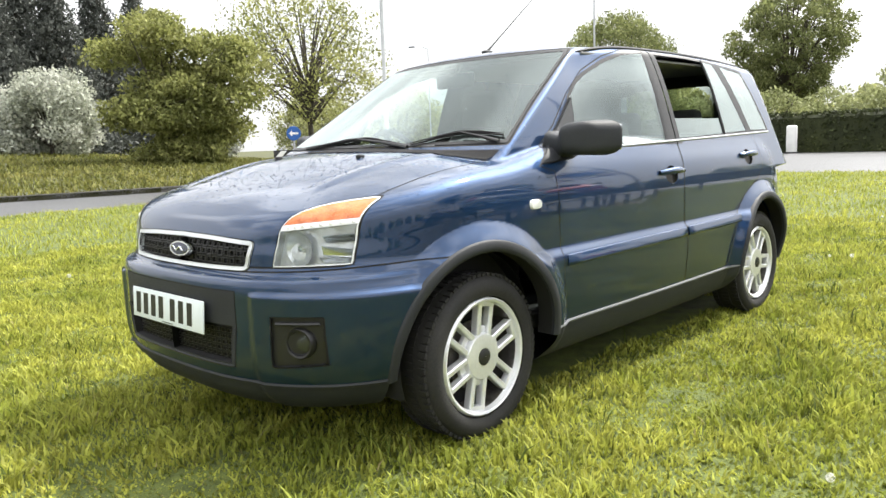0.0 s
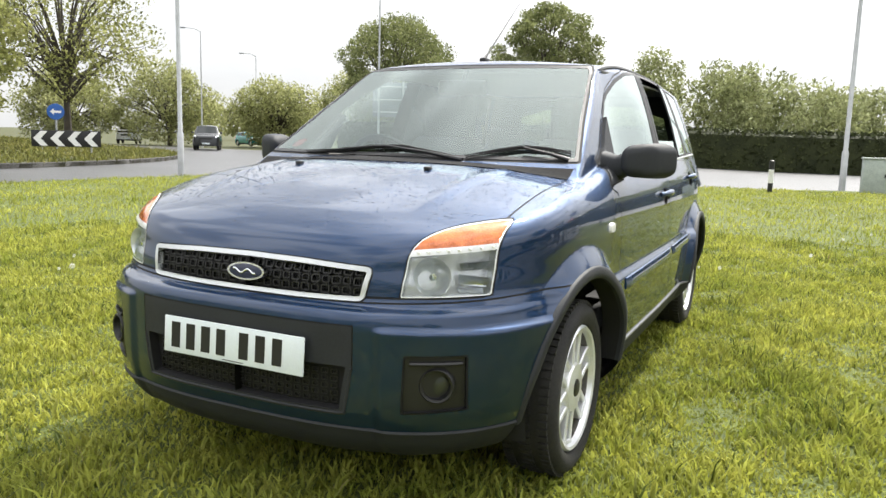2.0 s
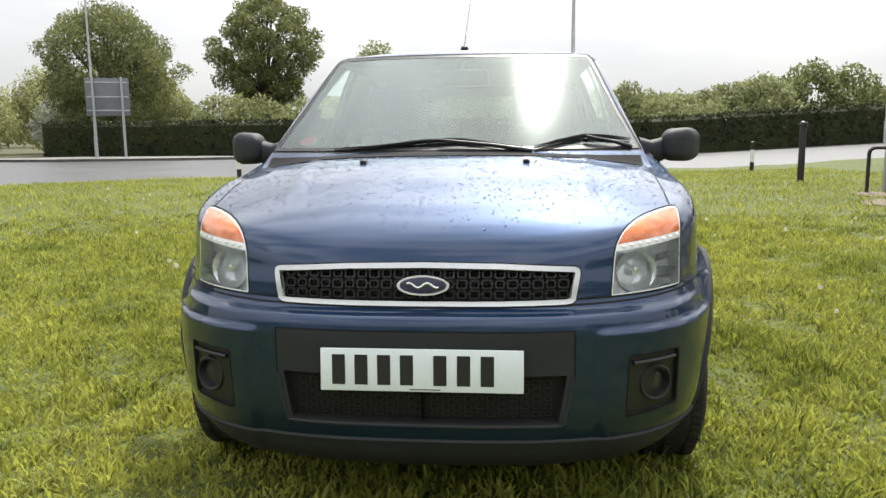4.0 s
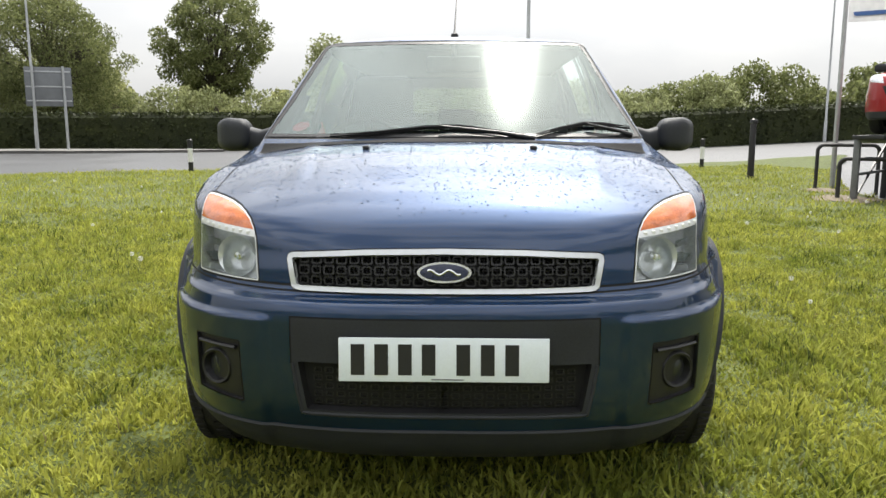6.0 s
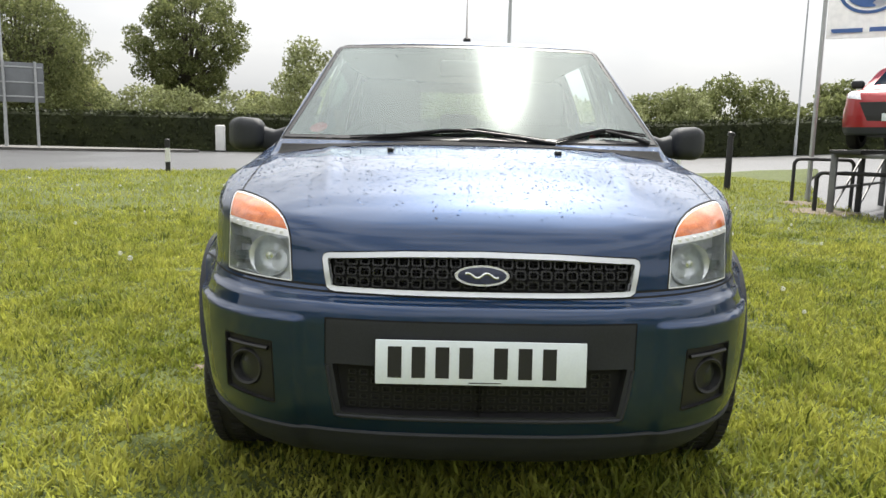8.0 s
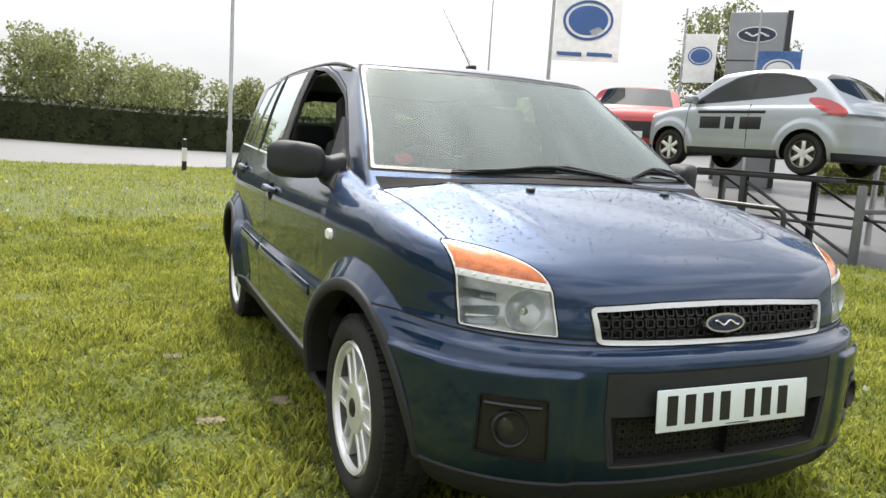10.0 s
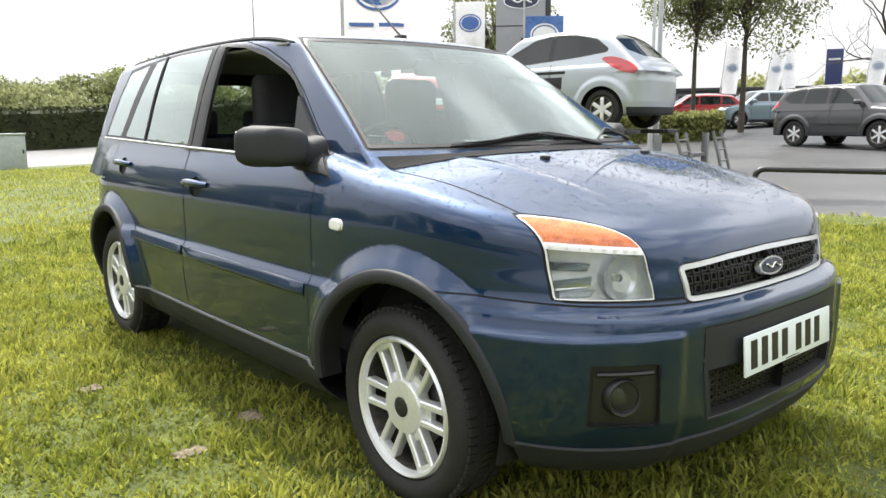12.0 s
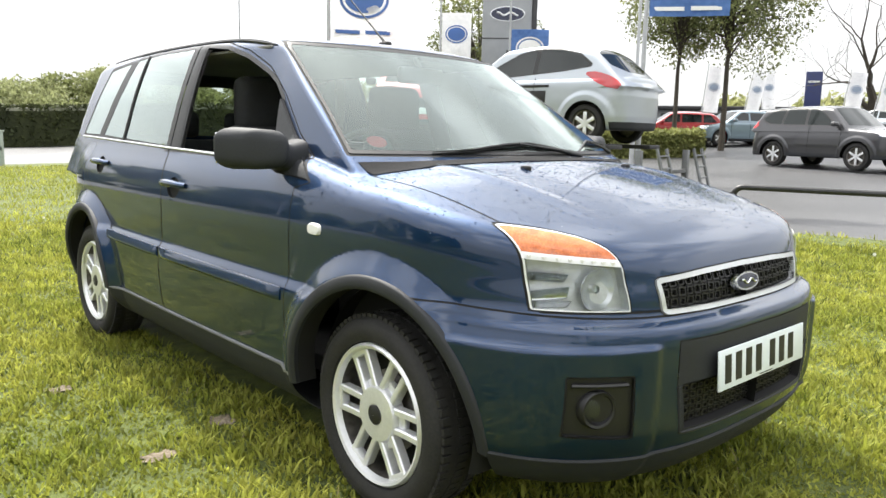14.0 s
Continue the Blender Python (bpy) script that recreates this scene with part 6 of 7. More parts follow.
hedge("hedge", [(x, 45.5 + 0.6 * math.sin(x * 0.05)) for x in np.arange(-29.5, 75, 3.0)], 1.8, 2.25, 3, 42000, "long clipped dark-green hedge beside the road", HEDGE_LEAF, 0.10)

# ---- street furniture ----
GALV = material("galvanised_steel", (0.42, 0.43, 0.44), 0.5, 0.6, 0.15, 4, 60)
STEEL = material("dark_painted_steel", (0.03, 0.03, 0.032), 0.5, 0.3, 0.3, 6, 80)
CABINET = material("grey_green_cabinet", (0.33, 0.37, 0.35), 0.6, 0, 0.15, 5, 40)
SIGNBLUE = material("sign_blue", (0.02, 0.10, 0.36), 0.4, 0, 0.08)
SIGNGREY = material("sign_back_grey", (0.17, 0.18, 0.19), 0.55, 0.3, 0.12)
MARKER = material("marker_white", (0.7, 0.7, 0.68), 0.5, 0, 0.1)


def ground_at(x, y):
    return float(rise(x, y)) - 0.11


def lamp_post(x, y, height, bearing, r0=0.09, arm=1.4, z=None, label="tall grey steel lamp post at the roadside"):
    z = ground_at(x, y) if z is None else z
    root = empty("street_lamp", pose(x, y, z, 0, 0, bearing), label, "lamp post", "street lamps")
    b = bmesh.new()
    tube(b, [(0, 0, -0.2), (0, 0, 1.2), (0, 0, 1.25), (0, 0, height * 0.6), (0, 0, height)], [r0, r0, r0 * 0.72, r0 * 0.6, r0 * 0.42], 12)
    part("pole", b, GALV, root)
    if arm:
        b = bmesh.new()
        tube(b, [(0, 0, height - 0.05), (0, arm * 0.4, height + 0.22), (0, arm, height + 0.28)], [r0 * 0.42, r0 * 0.38, r0 * 0.34], 8)
        part("arm", b, GALV, root)
        b = bmesh.new()
        box(b, -0.11, 0.11, arm - 0.05, arm + 0.55, height + 0.22, height + 0.34, 0.05, seg=3)
        part("lantern", b, SIGNGREY, root)
    return root


lamp_post(-14.5, 14.2, 11.0, 60, z=-0.11)
lamp_post(2.15, 24.7, 11.0, 0, 0.095, z=-0.16)
lamp_post(-23.6, 39.8, 11.0, 20, 0.10, z=0.03)
lamp_post(-36.0, 62.0, 10.0, 110)
lamp_post(-48.0, 50.0, 10.0, 110)
lamp_post(20.9, 43.4, 10.0, 180)
lamp_post(16.2, 11.4, 8.0, 0, 0.07, arm=0, label="dark steel lighting column in the car park")
lamp_post(-57.0, 68.0, 10.0, 110)


def marker_post(x, y, h=1.0):
    root = empty("marker_post", pose(x, y, float(lawn_height(x, y))), "black and white plastic verge marker post", "post", "verge markers")
    b = bmesh.new()
    tube(b, [(0, 0, -0.05), (0, 0, h * 0.30)], 0.065, 12)
    part("foot", b, BLACK, root)
    b = bmesh.new()
    tube(b, [(0, 0, h * 0.30), (0, 0, h * 0.72)], 0.066, 12)
    part("white_band", b, MARKER, root)
    b = bmesh.new()
    tube(b, [(0, 0, h * 0.72), (0, 0, h * 0.98), (0, 0, h)], [0.066, 0.066, 0.04], 12)
    part("cap", b, BLACK, root)


marker_post(-7.3, 18.4, 0.86)
marker_post(0.35, 20.3, 0.86)
marker_post(7.5, 22.5, 0.9)


def bollard(x, y):
    root = empty("bollard", pose(x, y, float(lawn_height(x, y))), "slim black bollard standing in the lawn", "bollard")
    b = bmesh.new()
    tube(b, [(0, 0, -0.1), (0, 0, 1.20), (0.0, 0, 1.23)], [0.075, 0.068, 0.06], 14)
    part("post", b, BLACK, root)
    b = bmesh.new()
    tube(b, [(0, 0, 1.23), (0.02, 0, 1.30), (0.03, 0, 1.33)], [0.085, 0.085, 0.05], 14)
    part("cap", b, BLACK, root)


bollard(6.6, 15.9)


def cabinet(x, y):
    root = empty("utility_cabinet", pose(x, y, float(lawn_height(x, y)), 0, 0, 6), "grey-green metal roadside cabinet on the verge", "cabinet")
    b = bmesh.new()
    box(b, -0.33, 0.33, -0.2, 0.2, -0.05, 0.98, 0.012)
    part("body", b, CABINET, root)
    b = bmesh.new()
    box(b, -0.36, 0.36, -0.23, 0.23, 0.98, 1.03, 0.012)
    part("lid", b, CABINET, root)
    b = bmesh.new()
    box(b, -0.30, 0.30, -0.212, -0.199, 0.05, 0.93, 0.006)
    d = part("door", b, CABINET, root)
    b = bmesh.new()
    box(b, 0.22, 0.26, -0.235, -0.21, 0.45, 0.56, 0.006)
    part("handle", b, STEEL, d)


cabinet(2.95, 24.0)


def big_sign(x, y):
    root = empty("road_sign", pose(x, y, 0.03, 0, 0, 24), "large direction sign on two posts, grey back showing", "road sign")
    for dx in (-0.75, 0.75):
        b = bmesh.new()
        tube(b, [(dx, 0, -0.1), (dx, 0, 4.5)], 0.075, 10)
        part("post", b, GALV, root)
    b = bmesh.new()
    box(b, -1.15, 1.15, 0.08, 0.11, 2.35, 4.45, 0.02)
    part("panel", b, SIGNGREY, root)
    for zz in (2.65, 3.4, 4.2):
        b = bmesh.new()
        box(b, -1.1, 1.1, 0.05, 0.08, zz - 0.04, zz + 0.04, 0.01)
        part("rail", b, GALV, root)


big_sign(-22.6, 39.6)


def arrow_sign(x, y, z):
    root = empty("keep_left_sign", pose(x, y, z, 0, 0, 53), "round blue sign with a white arrow on a grey post", "road sign")
    b = bmesh.new()
    tube(b, [(0, 0.05, -0.1), (0, 0.05, 1.75)], 0.04, 8)
    part("post", b, GALV, root)
    b = bmesh.new()
    lathe(b, [(0.001, 0.0), (0.30, 0.0), (0.315, -0.01), (0.30, -0.02), (0.001, -0.02)], 32, pose(0, 0, 1.42, 0, 0, -90))
    d = part("disc", b, SIGNBLUE, root, smooth=False)
    b = bmesh.new()
    for q in (((-0.20, 0), (-0.06, 0.13), (-0.06, 0.045), (0.20, 0.045), (0.20, -0.045), (-0.06, -0.045), (-0.06, -0.13)),):
        b.faces.new([b.verts.new((px, -0.006, 1.42 + pz)) for px, pz in q])
        r = bmesh.ops.extrude_face_region(b, geom=b.faces[:])
        for v in r["geom"]:
            if isinstance(v, bmesh.types.BMVert):
                v.co.y += 0.004
    part("arrow", b, WHITE, d, smooth=False)


arrow_sign(-25.6, 18.7, 0.36)


def chevron_board(x, y, z):
    root = empty("chevron_board", pose(x, y, z, 0, 0, 53), "black and white chevron board on the island", "road sign")
    for dx in (-0.85, 0.85):
        b = bmesh.new()
        tube(b, [(dx, 0.06, -0.1), (dx, 0.06, 0.8)], 0.035, 8)
        part("post", b, GALV, root)
    b = bmesh.new()
    box(b, -1.2, 1.2, -0.01, 0.02, 0.12, 0.74, 0.005)
    board = part("board", b, INK, root)
    for i in range(4):
        b = bmesh.new()
        x0 = -0.98 + 0.58 * i
        b.faces.new([b.verts.new((x0 + px, -0.016, 0.43 + pz)) for px, pz in ((-0.16, 0), (0.10, 0.28), (0.34, 0.28), (0.10, 0), (0.34, -0.28), (0.10, -0.28))])
        r = bmesh.ops.extrude_face_region(b, geom=b.faces[:])
        for v in r["geom"]:
            if isinstance(v, bmesh.types.BMVert):
                v.co.y += 0.005
        part("chevron", b, WHITE, board, smooth=False)


chevron_board(-24.5, 18.3, 0.32)

# white keep-left bollard on the splitter island
root = empty("traffic_bollard", pose(-13.0, 43.2, -0.11), "white plastic traffic bollard on the splitter island", "bollard")
b_ = bmesh.new()
box(b_, -0.28, 0.28, -0.15, 0.15, 0, 1.55, 0.10, seg=3)
part("shell", b_, MARKER, root)
b_ = bmesh.new()
box(b_, -0.34, 0.34, -0.22, 0.22, -0.03, 0.08, 0.02)
part("base", b_, STEEL, root)

# ---- other cars ----
def car_paint(name, c, metal=0.3):
    return material(name, c, 0.35, metal, 0.08, 1.5, 600, coat=1.0)


def car_shape(L, W, H, belt, hood, ys, yt, yr, tail_y, clear=0.2, taper=0.28, dr=0.40, drop=0.05, wheels=()):
    line = curve([-0.3, 0.0, 0.14, 0.45, ys, ys + 0.35, L + 0.3], [hood - 0.35, hood - 0.16, hood - 0.03, hood + 0.03, belt - 0.02, belt, belt + 0.03])
    top_c = curve([ys, yt, yt + 0.35, (yt + yr) / 2, yr, L + 0.3], [H - 0.10, H - 0.035, H - 0.005, H, H - drop, H - 2.4 * drop])

    def f(p):
        x, y, z = np.abs(p[..., 0]), p[..., 1], p[..., 2]
        b = W - 0.05 * np.clip((0.45 - z) / 0.3, 0, 1) ** 2 - 0.04 * np.clip((z - 0.75) / 0.3, 0, 1.5) ** 2 + 0.005 * smoothstep(0.45, 0.60, z) * smoothstep(0.80, 0.62, z)
        for yw, rw_ in wheels:
            b = b + 0.022 * smoothstep(rw_ + 0.20, rw_ + 0.12, np.hypot(y - yw, z - rw_)) * smoothstep(0.2, 0.3, z)
        n = 3.0
        uf = np.clip((0.62 - y + 0.08 * np.clip(z - 0.5, 0, 1)) / 0.62, 0, 3)
        y1 = L - 0.12 * np.clip(0.4 - z, 0, 1) - 0.10 * np.clip(z - 0.7, 0, 1)
        ur = np.clip((y - (y1 - dr)) / dr, 0, 3)
        wall = b * (((x / b) ** n + uf ** n + ur ** n) ** (1 / n) - 1)
        lid = (z - line(y) + 0.05 * (x / W) ** 2.5) * 0.9
        lower = smax(smax(wall, lid, 0.07), clear - z, 0.04)
        side_ = (x - (W - 0.055 - (z - belt) * taper)) * 0.95
        k1 = (yt - ys) / (H - belt)
        screen = (ys + (z - belt) * k1 + 0.25 * x ** 2 - y) / math.sqrt(1 + k1 * k1)
        k2 = (tail_y - yr) / (H - belt)
        tail = (y - (tail_y - (z - belt) * k2 - 0.18 * x ** 2)) / math.sqrt(1 + k2 * k2)
        top = z - (top_c(y) - 0.06 * (x / 0.6) ** 2.2)
        green = smax(smax(smax(side_, top, 0.07), screen, 0.03), tail, 0.07)
        return smin(lower, np.maximum(green, belt - 0.15 - z), 0.01)
    return f


def other_car(name, m, paint, label, L, W, H, belt, hood, ys, yt, yr, tail_y, wf, wr, wheel_r, clear=0.2, lamps="rear", splits=(0.45,), plate=True, trim=None, res=1.0, group="", dr=0.40, drop=0.05, windows=None, rear_glass=None, tail_lamp=None, grille=None, dlo=None):
    """A parked car with panes, wheels and lamps; its nose at y = 0 of its own frame, looking along -y."""
    f = car_shape(L, W, H, belt, hood, ys, yt, yr, tail_y, clear, dr=dr, drop=drop, wheels=((wf, wheel_r), (wr, wheel_r)))
    V, T = radial_mesh(f, 0.8, L - 0.7, 0.62, int(30 * res), int(70 * res), int(26 * res), int(110 * res), 2.8)
    sh = Shell(V, slopes(f, V, 0.004), T)
    root = empty(name, m, label, "car", group)
    xs_ = lambda V: V[:, 0] > 0.35
    # glazing
    k1, k2 = (yt - ys) / (H - belt), (tail_y - yr) / (H - belt)
    zt = H - 0.13
    front0, front1 = ys + 0.06 * k1 + 0.24, ys + (zt - belt) * k1 + 0.22
    rear0, rear1 = tail_y - 0.06 * k2 - 0.34, tail_y - (zt - belt) * k2 - 0.26
    cuts = [front0 + (rear0 - front0) * s for s in splits]
    edges = [None] + cuts + [None]
    tags_ = []
    if dlo:
        sh.mark(zone(outline(dlo, "yz"), xs_), 20)
    for i, P_ in enumerate(windows or ()):
        sh.mark(zone(outline(P_, "yz", 0 if dlo else 1), xs_), 10 + i)
        tags_.append(10 + i)
    for i in range(0 if windows else len(edges) - 1):
        a0, a1 = (front0, front1) if edges[i] is None else (edges[i] + 0.035, edges[i] + 0.035)
        b0, b1 = (rear0, rear1) if edges[i + 1] is None else (edges[i + 1] - 0.035, edges[i + 1] - 0.035)
        if b1 < a1 + 0.06:
            b1 = a1 + 0.06
        sh.mark(zone(outline([(a0, belt + 0.05), (a1, zt), (b1, zt - 0.01), (b0, belt + 0.06)], "yz"), xs_), 10 + i)
        tags_.append(10 + i)
    sh.mark(zone(outline([(-W + 0.20, belt + 0.04), (W - 0.20, belt + 0.04), (W - 0.31, H - 0.08), (-W + 0.31, H - 0.08)], "xz"), lambda V: (V[:, 1] < yt + 0.25) & (V[:, 2] > belt)), 2)
    sh.mark(zone(outline(rear_glass or [(-W + 0.22, belt + 0.06), (W - 0.22, belt + 0.06), (W - 0.32, H - 0.13), (-W + 0.32, H - 0.13)], "xz", 1), lambda V: (V[:, 1] > yr - 0.2) & (V[:, 2] > belt)), 3)
    sh.mark(zone(outline([(W - 0.30, hood - 0.16), (W - 0.06, hood - 0.13), (W - 0.05, hood + 0.01), (W - 0.26, hood - 0.04)], "xz"), lambda V: V[:, 1] < 0.7), 4)
    sh.mark(zone(outline(grille or [(-0.42, hood - 0.30), (0.42, hood - 0.30), (0.46, hood - 0.14), (-0.46, hood - 0.14)], "xz"), lambda V: V[:, 1] < 0.5), 5)
    sh.mark(zone(outline(tail_lamp or [(tail_y - 0.36, belt - 0.06), (tail_y - 0.10, belt - 0.24), (L + 0.0, belt - 0.28), (L + 0.0, belt - 0.10), (tail_y - 0.12, belt + 0.02)], "yz", 1), xs_), 6)
    sh.mark(lambda V: V[:, 2] - clear - 0.12, 7)
    for yw, at_ in ((wf, 8), (wr, 19)):
        sh.mark(zone(lambda V, yw=yw: np.hypot(V[:, 1] - yw, V[:, 2] - wheel_r) - wheel_r - 0.085, lambda V: V[:, 0] > 0.42), at_)
        sh.mark(zone(lambda V, yw=yw: np.hypot(V[:, 1] - yw, V[:, 2] - wheel_r) - wheel_r - 0.045, lambda V: V[:, 0] > 0.42), 9)

    def put(nm, tag, mat_, both=True, side=1, push=0.0, lb=""):
        Vp, Np, Fp = sh.take(tag, both, side, push)
        if len(Fp):
            return mesh_object(nm, Vp, Fp, mat_, root, True, Np, lb)

    put("body", 0, paint)
    put("bumper_trim", 7, trim or TRIM)
    for s in (1, -1):
        for at_ in (8, 19):
            put("wheel_arch", at_, trim or paint, False, s, 0.004 if trim else 0.0)
        put("headlamp", 4, SILVERCUP, False, s)
        put("tail_lamp", 6, TAILRED, False, s, 0.004, "red tail lamp")
        for tg in tags_:
            put("side_window", tg, DARKGLASS, False, s)
        put("window_frame", 20, BLACK, False, s)
    put("windscreen", 2, DARKGLASS)
    put("rear_window", 3, DARKGLASS)
    put("grille", 5, BLACK)
    b = bmesh.new()
    box(b, -W + 0.16, W - 0.16, 0.35, L - 0.35, clear + 0.02, belt - 0.12, 0.05)
    part("underbody", b, SEAM, root)
    for s in (1, -1):
        for yw in (wf, wr):
            b = bmesh.new()
            lathe(b, [(wheel_r * 0.66, 0.07), (wheel_r * 0.75, 0.095), (wheel_r * 0.93, 0.09), (wheel_r, 0.05), (wheel_r, -0.06), (wheel_r * 0.9, -0.095), (wheel_r * 0.66, -0.08)], 40)
            w = part("wheel", b, RUBBER, root)
            w.matrix_basis = Matrix.Translation((s * (W - 0.11), yw, wheel_r)) @ Matrix.Rotation(0 if s > 0 else math.pi, 4, "Z")
            b = bmesh.new()
            lathe(b, [(wheel_r * 0.67, 0.075), (wheel_r * 0.66, 0.092), (wheel_r * 0.60, 0.082), (wheel_r * 0.58, 0.02), (0.001, 0.01)], 32)
            part("rim", b, BRAKE, w)
            b = bmesh.new()
            for k in range(6):
                box(b, 0.055, 0.082, -0.028, 0.028, 0.03, wheel_r * 0.62, 0.006, Matrix.Rotation(k * math.pi / 3, 4, "X"))
            lathe(b, [(0.055, 0.06), (0.055, 0.088), (0.001, 0.090)], 16)
            part("spokes", b, ALLOY, w)
        b = bmesh.new()
        box(b, W - 0.03, W + 0.16, ys + 0.32, ys + 0.46, belt + 0.0, belt + 0.13, 0.04, seg=3)
        for v in b.verts:
            v.co.x *= s
        part("door_mirror", b, trim or paint, root)
        ymid = cuts[0] if cuts else (front0 + rear0) / 2
        for yy in (front0 - 0.05, ymid):
            b = bmesh.new()
            pts = []
            for z in np.linspace(clear + 0.14, belt, 8):
                t_lo, t_hi = 0.3, 1.4
                for _ in range(22):
                    mm = (t_lo + t_hi) / 2
                    if f(np.array([[mm, yy, z]]))[0] < 0:
                        t_lo = mm
                    else:
                        t_hi = mm
                pts.append((s * t_lo, yy, z))
            tube(b, pts, 0.006, 4)
            part("door_gap", b, SEAM, root)
    if plate:
        b = bmesh.new()
        box(b, -0.26, 0.26, L - 0.02, L + 0.012, 0.52, 0.63, 0.003)
        part("number_plate", b, PLATE_Y, root, "plain yellow plate")
        b = bmesh.new()
        box(b, -0.26, 0.26, -0.012, 0.03, 0.42, 0.53, 0.003)
        part("number_plate", b, PLATE, root, "plain white plate")
    return root


TAILRED = material("tail_red", (0.42, 0.015, 0.02), 0.15, 0, 0.15, coat=1)
PLATE_Y = material("yellow_plate", (0.7, 0.5, 0.06), 0.4, 0, 0.05)
DARKGLASS = material("tinted_car_glass", (0.010, 0.014, 0.014), 0.03, 0.0, 0.1, spec=0.45)
SILVERP = car_paint("silver_paint", (0.391, 0.425, 0.4675), 0.45)
REDP = car_paint("red_paint", (0.33, 0.012, 0.016), 0.25)
GREYP = car_paint("dark_grey_paint", (0.0315, 0.0315, 0.0364), 0.4)
STEELBLUE = car_paint("steel_blue_paint", (0.16, 0.22, 0.26), 0.5)
WHITEP = car_paint("white_car_paint", (0.72, 0.73, 0.74), 0.0)
BLACKP = car_paint("black_paint", (0.02, 0.022, 0.025), 0.3)
GREENP = car_paint("sea_green_paint", (0.03, 0.24, 0.22), 0.4)

SMALL = dict(L=3.62, W=0.82, H=1.52, belt=0.97, hood=0.86, ys=0.72, yt=1.50, yr=2.90, tail_y=3.52, wf=0.68, wr=2.97, wheel_r=0.29, clear=0.20, splits=(0.50,), plate=False, dr=0.66, drop=0.085,
             dlo=[(1.02, 0.965), (1.38, 1.20), (1.72, 1.365), (2.05, 1.435), (2.45, 1.425), (2.80, 1.335), (3.02, 1.17), (3.00, 1.12), (2.55, 1.065), (1.5, 0.985)],
             windows=[[(1.12, 0.985), (1.42, 1.195), (1.75, 1.35), (2.03, 1.412), (2.01, 1.04), (1.5, 1.00)], [(2.09, 1.05), (2.11, 1.415), (2.45, 1.405), (2.77, 1.32), (2.97, 1.165), (2.93, 1.125), (2.55, 1.085)]],
             rear_glass=[(-0.60, 1.06), (0.60, 1.06), (0.56, 1.42), (-0.56, 1.42)],
             tail_lamp=[(2.88, 1.05), (3.16, 1.05), (3.45, 0.93), (3.56, 0.80), (3.36, 0.79), (3.10, 0.90)])
HATCH = dict(L=4.15, W=0.87, H=1.47, belt=0.96, hood=0.80, ys=1.05, yt=1.85, yr=3.45, tail_y=4.02, wf=0.85, wr=3.45, wheel_r=0.31, clear=0.18, splits=(0.36, 0.74))
SUV = dict(L=4.42, W=0.91, H=1.78, belt=1.17, hood=1.05, ys=1.12, yt=1.80, yr=3.95, tail_y=4.36, wf=0.90, wr=3.46, wheel_r=0.375, clear=0.31, splits=(0.36, 0.72), dr=0.55, drop=0.06,
           dlo=[(1.50, 1.19), (1.72, 1.36), (2.00, 1.585), (2.26, 1.685), (2.9, 1.70), (3.45, 1.675), (3.72, 1.60), (3.95, 1.40), (3.92, 1.33), (3.70, 1.24), (3.2, 1.215)],
           windows=[[(1.60, 1.21), (1.80, 1.38), (2.04, 1.565), (2.28, 1.660), (2.45, 1.672), (2.43, 1.225)], [(2.52, 1.227), (2.54, 1.675), (3.15, 1.668), (3.22, 1.238)], [(3.29, 1.245), (3.23, 1.662), (3.44, 1.652), (3.68, 1.58), (3.89, 1.40), (3.86, 1.35), (3.68, 1.265)]],
           tail_lamp=[(4.02, 1.12), (4.45, 1.12), (4.45, 1.44), (4.14, 1.44)])
CROSS = dict(L=4.05, W=0.88, H=1.46, belt=0.98, hood=0.90, ys=0.95, yt=1.80, yr=3.4, tail_y=3.95, wf=0.82, wr=3.35, wheel_r=0.325, clear=0.21, splits=(0.38, 0.76), grille=[(-0.46, 0.42), (0.46, 0.42), (0.60, 0.70), (-0.60, 0.70)])


def facing(x, y, z, heading):
    """A car's frame with its middle at x, y; heading: degrees east of north to which the nose points."""
    return pose(x, y, z, 0, 0, 180 - heading) @ pose(0, -2.0, 0)


DECK = 0.98
small = other_car("silver_hatchback", facing(7.76, 7.26, DECK + 0.03, -10), SILVERP, "silver three-door hatchback displayed on a raised steel ramp", **SMALL, res=1.3)
for i, (ya, yb, za, zb) in enumerate(((1.25, 1.62, 0.60, 0.78), (1.70, 1.86, 0.60, 0.78), (1.95, 2.3, 0.60, 0.78), (1.2, 2.35, 0.83, 0.87))):
    b_ = bmesh.new()
    box(b_, 0.806, 0.826, ya, yb, za, zb, 0.002)
    part("door_lettering", b_, INK, small, "dark bars of lettering")
other_car("red_hatchback", facing(7.9, 10.8, DECK + 0.03, 222), REDP, "bright red compact hatchback on a raised steel ramp", **CROSS, trim=TRIM, res=1.2)
other_car("grey_suv", facing(19.2, 7.05, ground_at(19.2, 7), 196) @ Matrix.Diagonal((0.96, 0.97, 0.92, 1.0)), GREYP, "dark grey sport utility car parked on the asphalt", **SUV, trim=None, res=1.2)
other_car("red_hatchback", facing(26.5, 16.4, ground_at(26, 16), 320), REDP, "red hatchback parked in the car park", **HATCH)
other_car("steel_blue_hatchback", facing(28.2, 14.6, ground_at(28, 14), 300), STEELBLUE, "steel-blue hatchback parked in the car park", **HATCH)
other_car("white_hatchback", facing(31.5, 14.8, ground_at(31, 15), 310), WHITEP, "white hatchback parked in the car park", **HATCH)
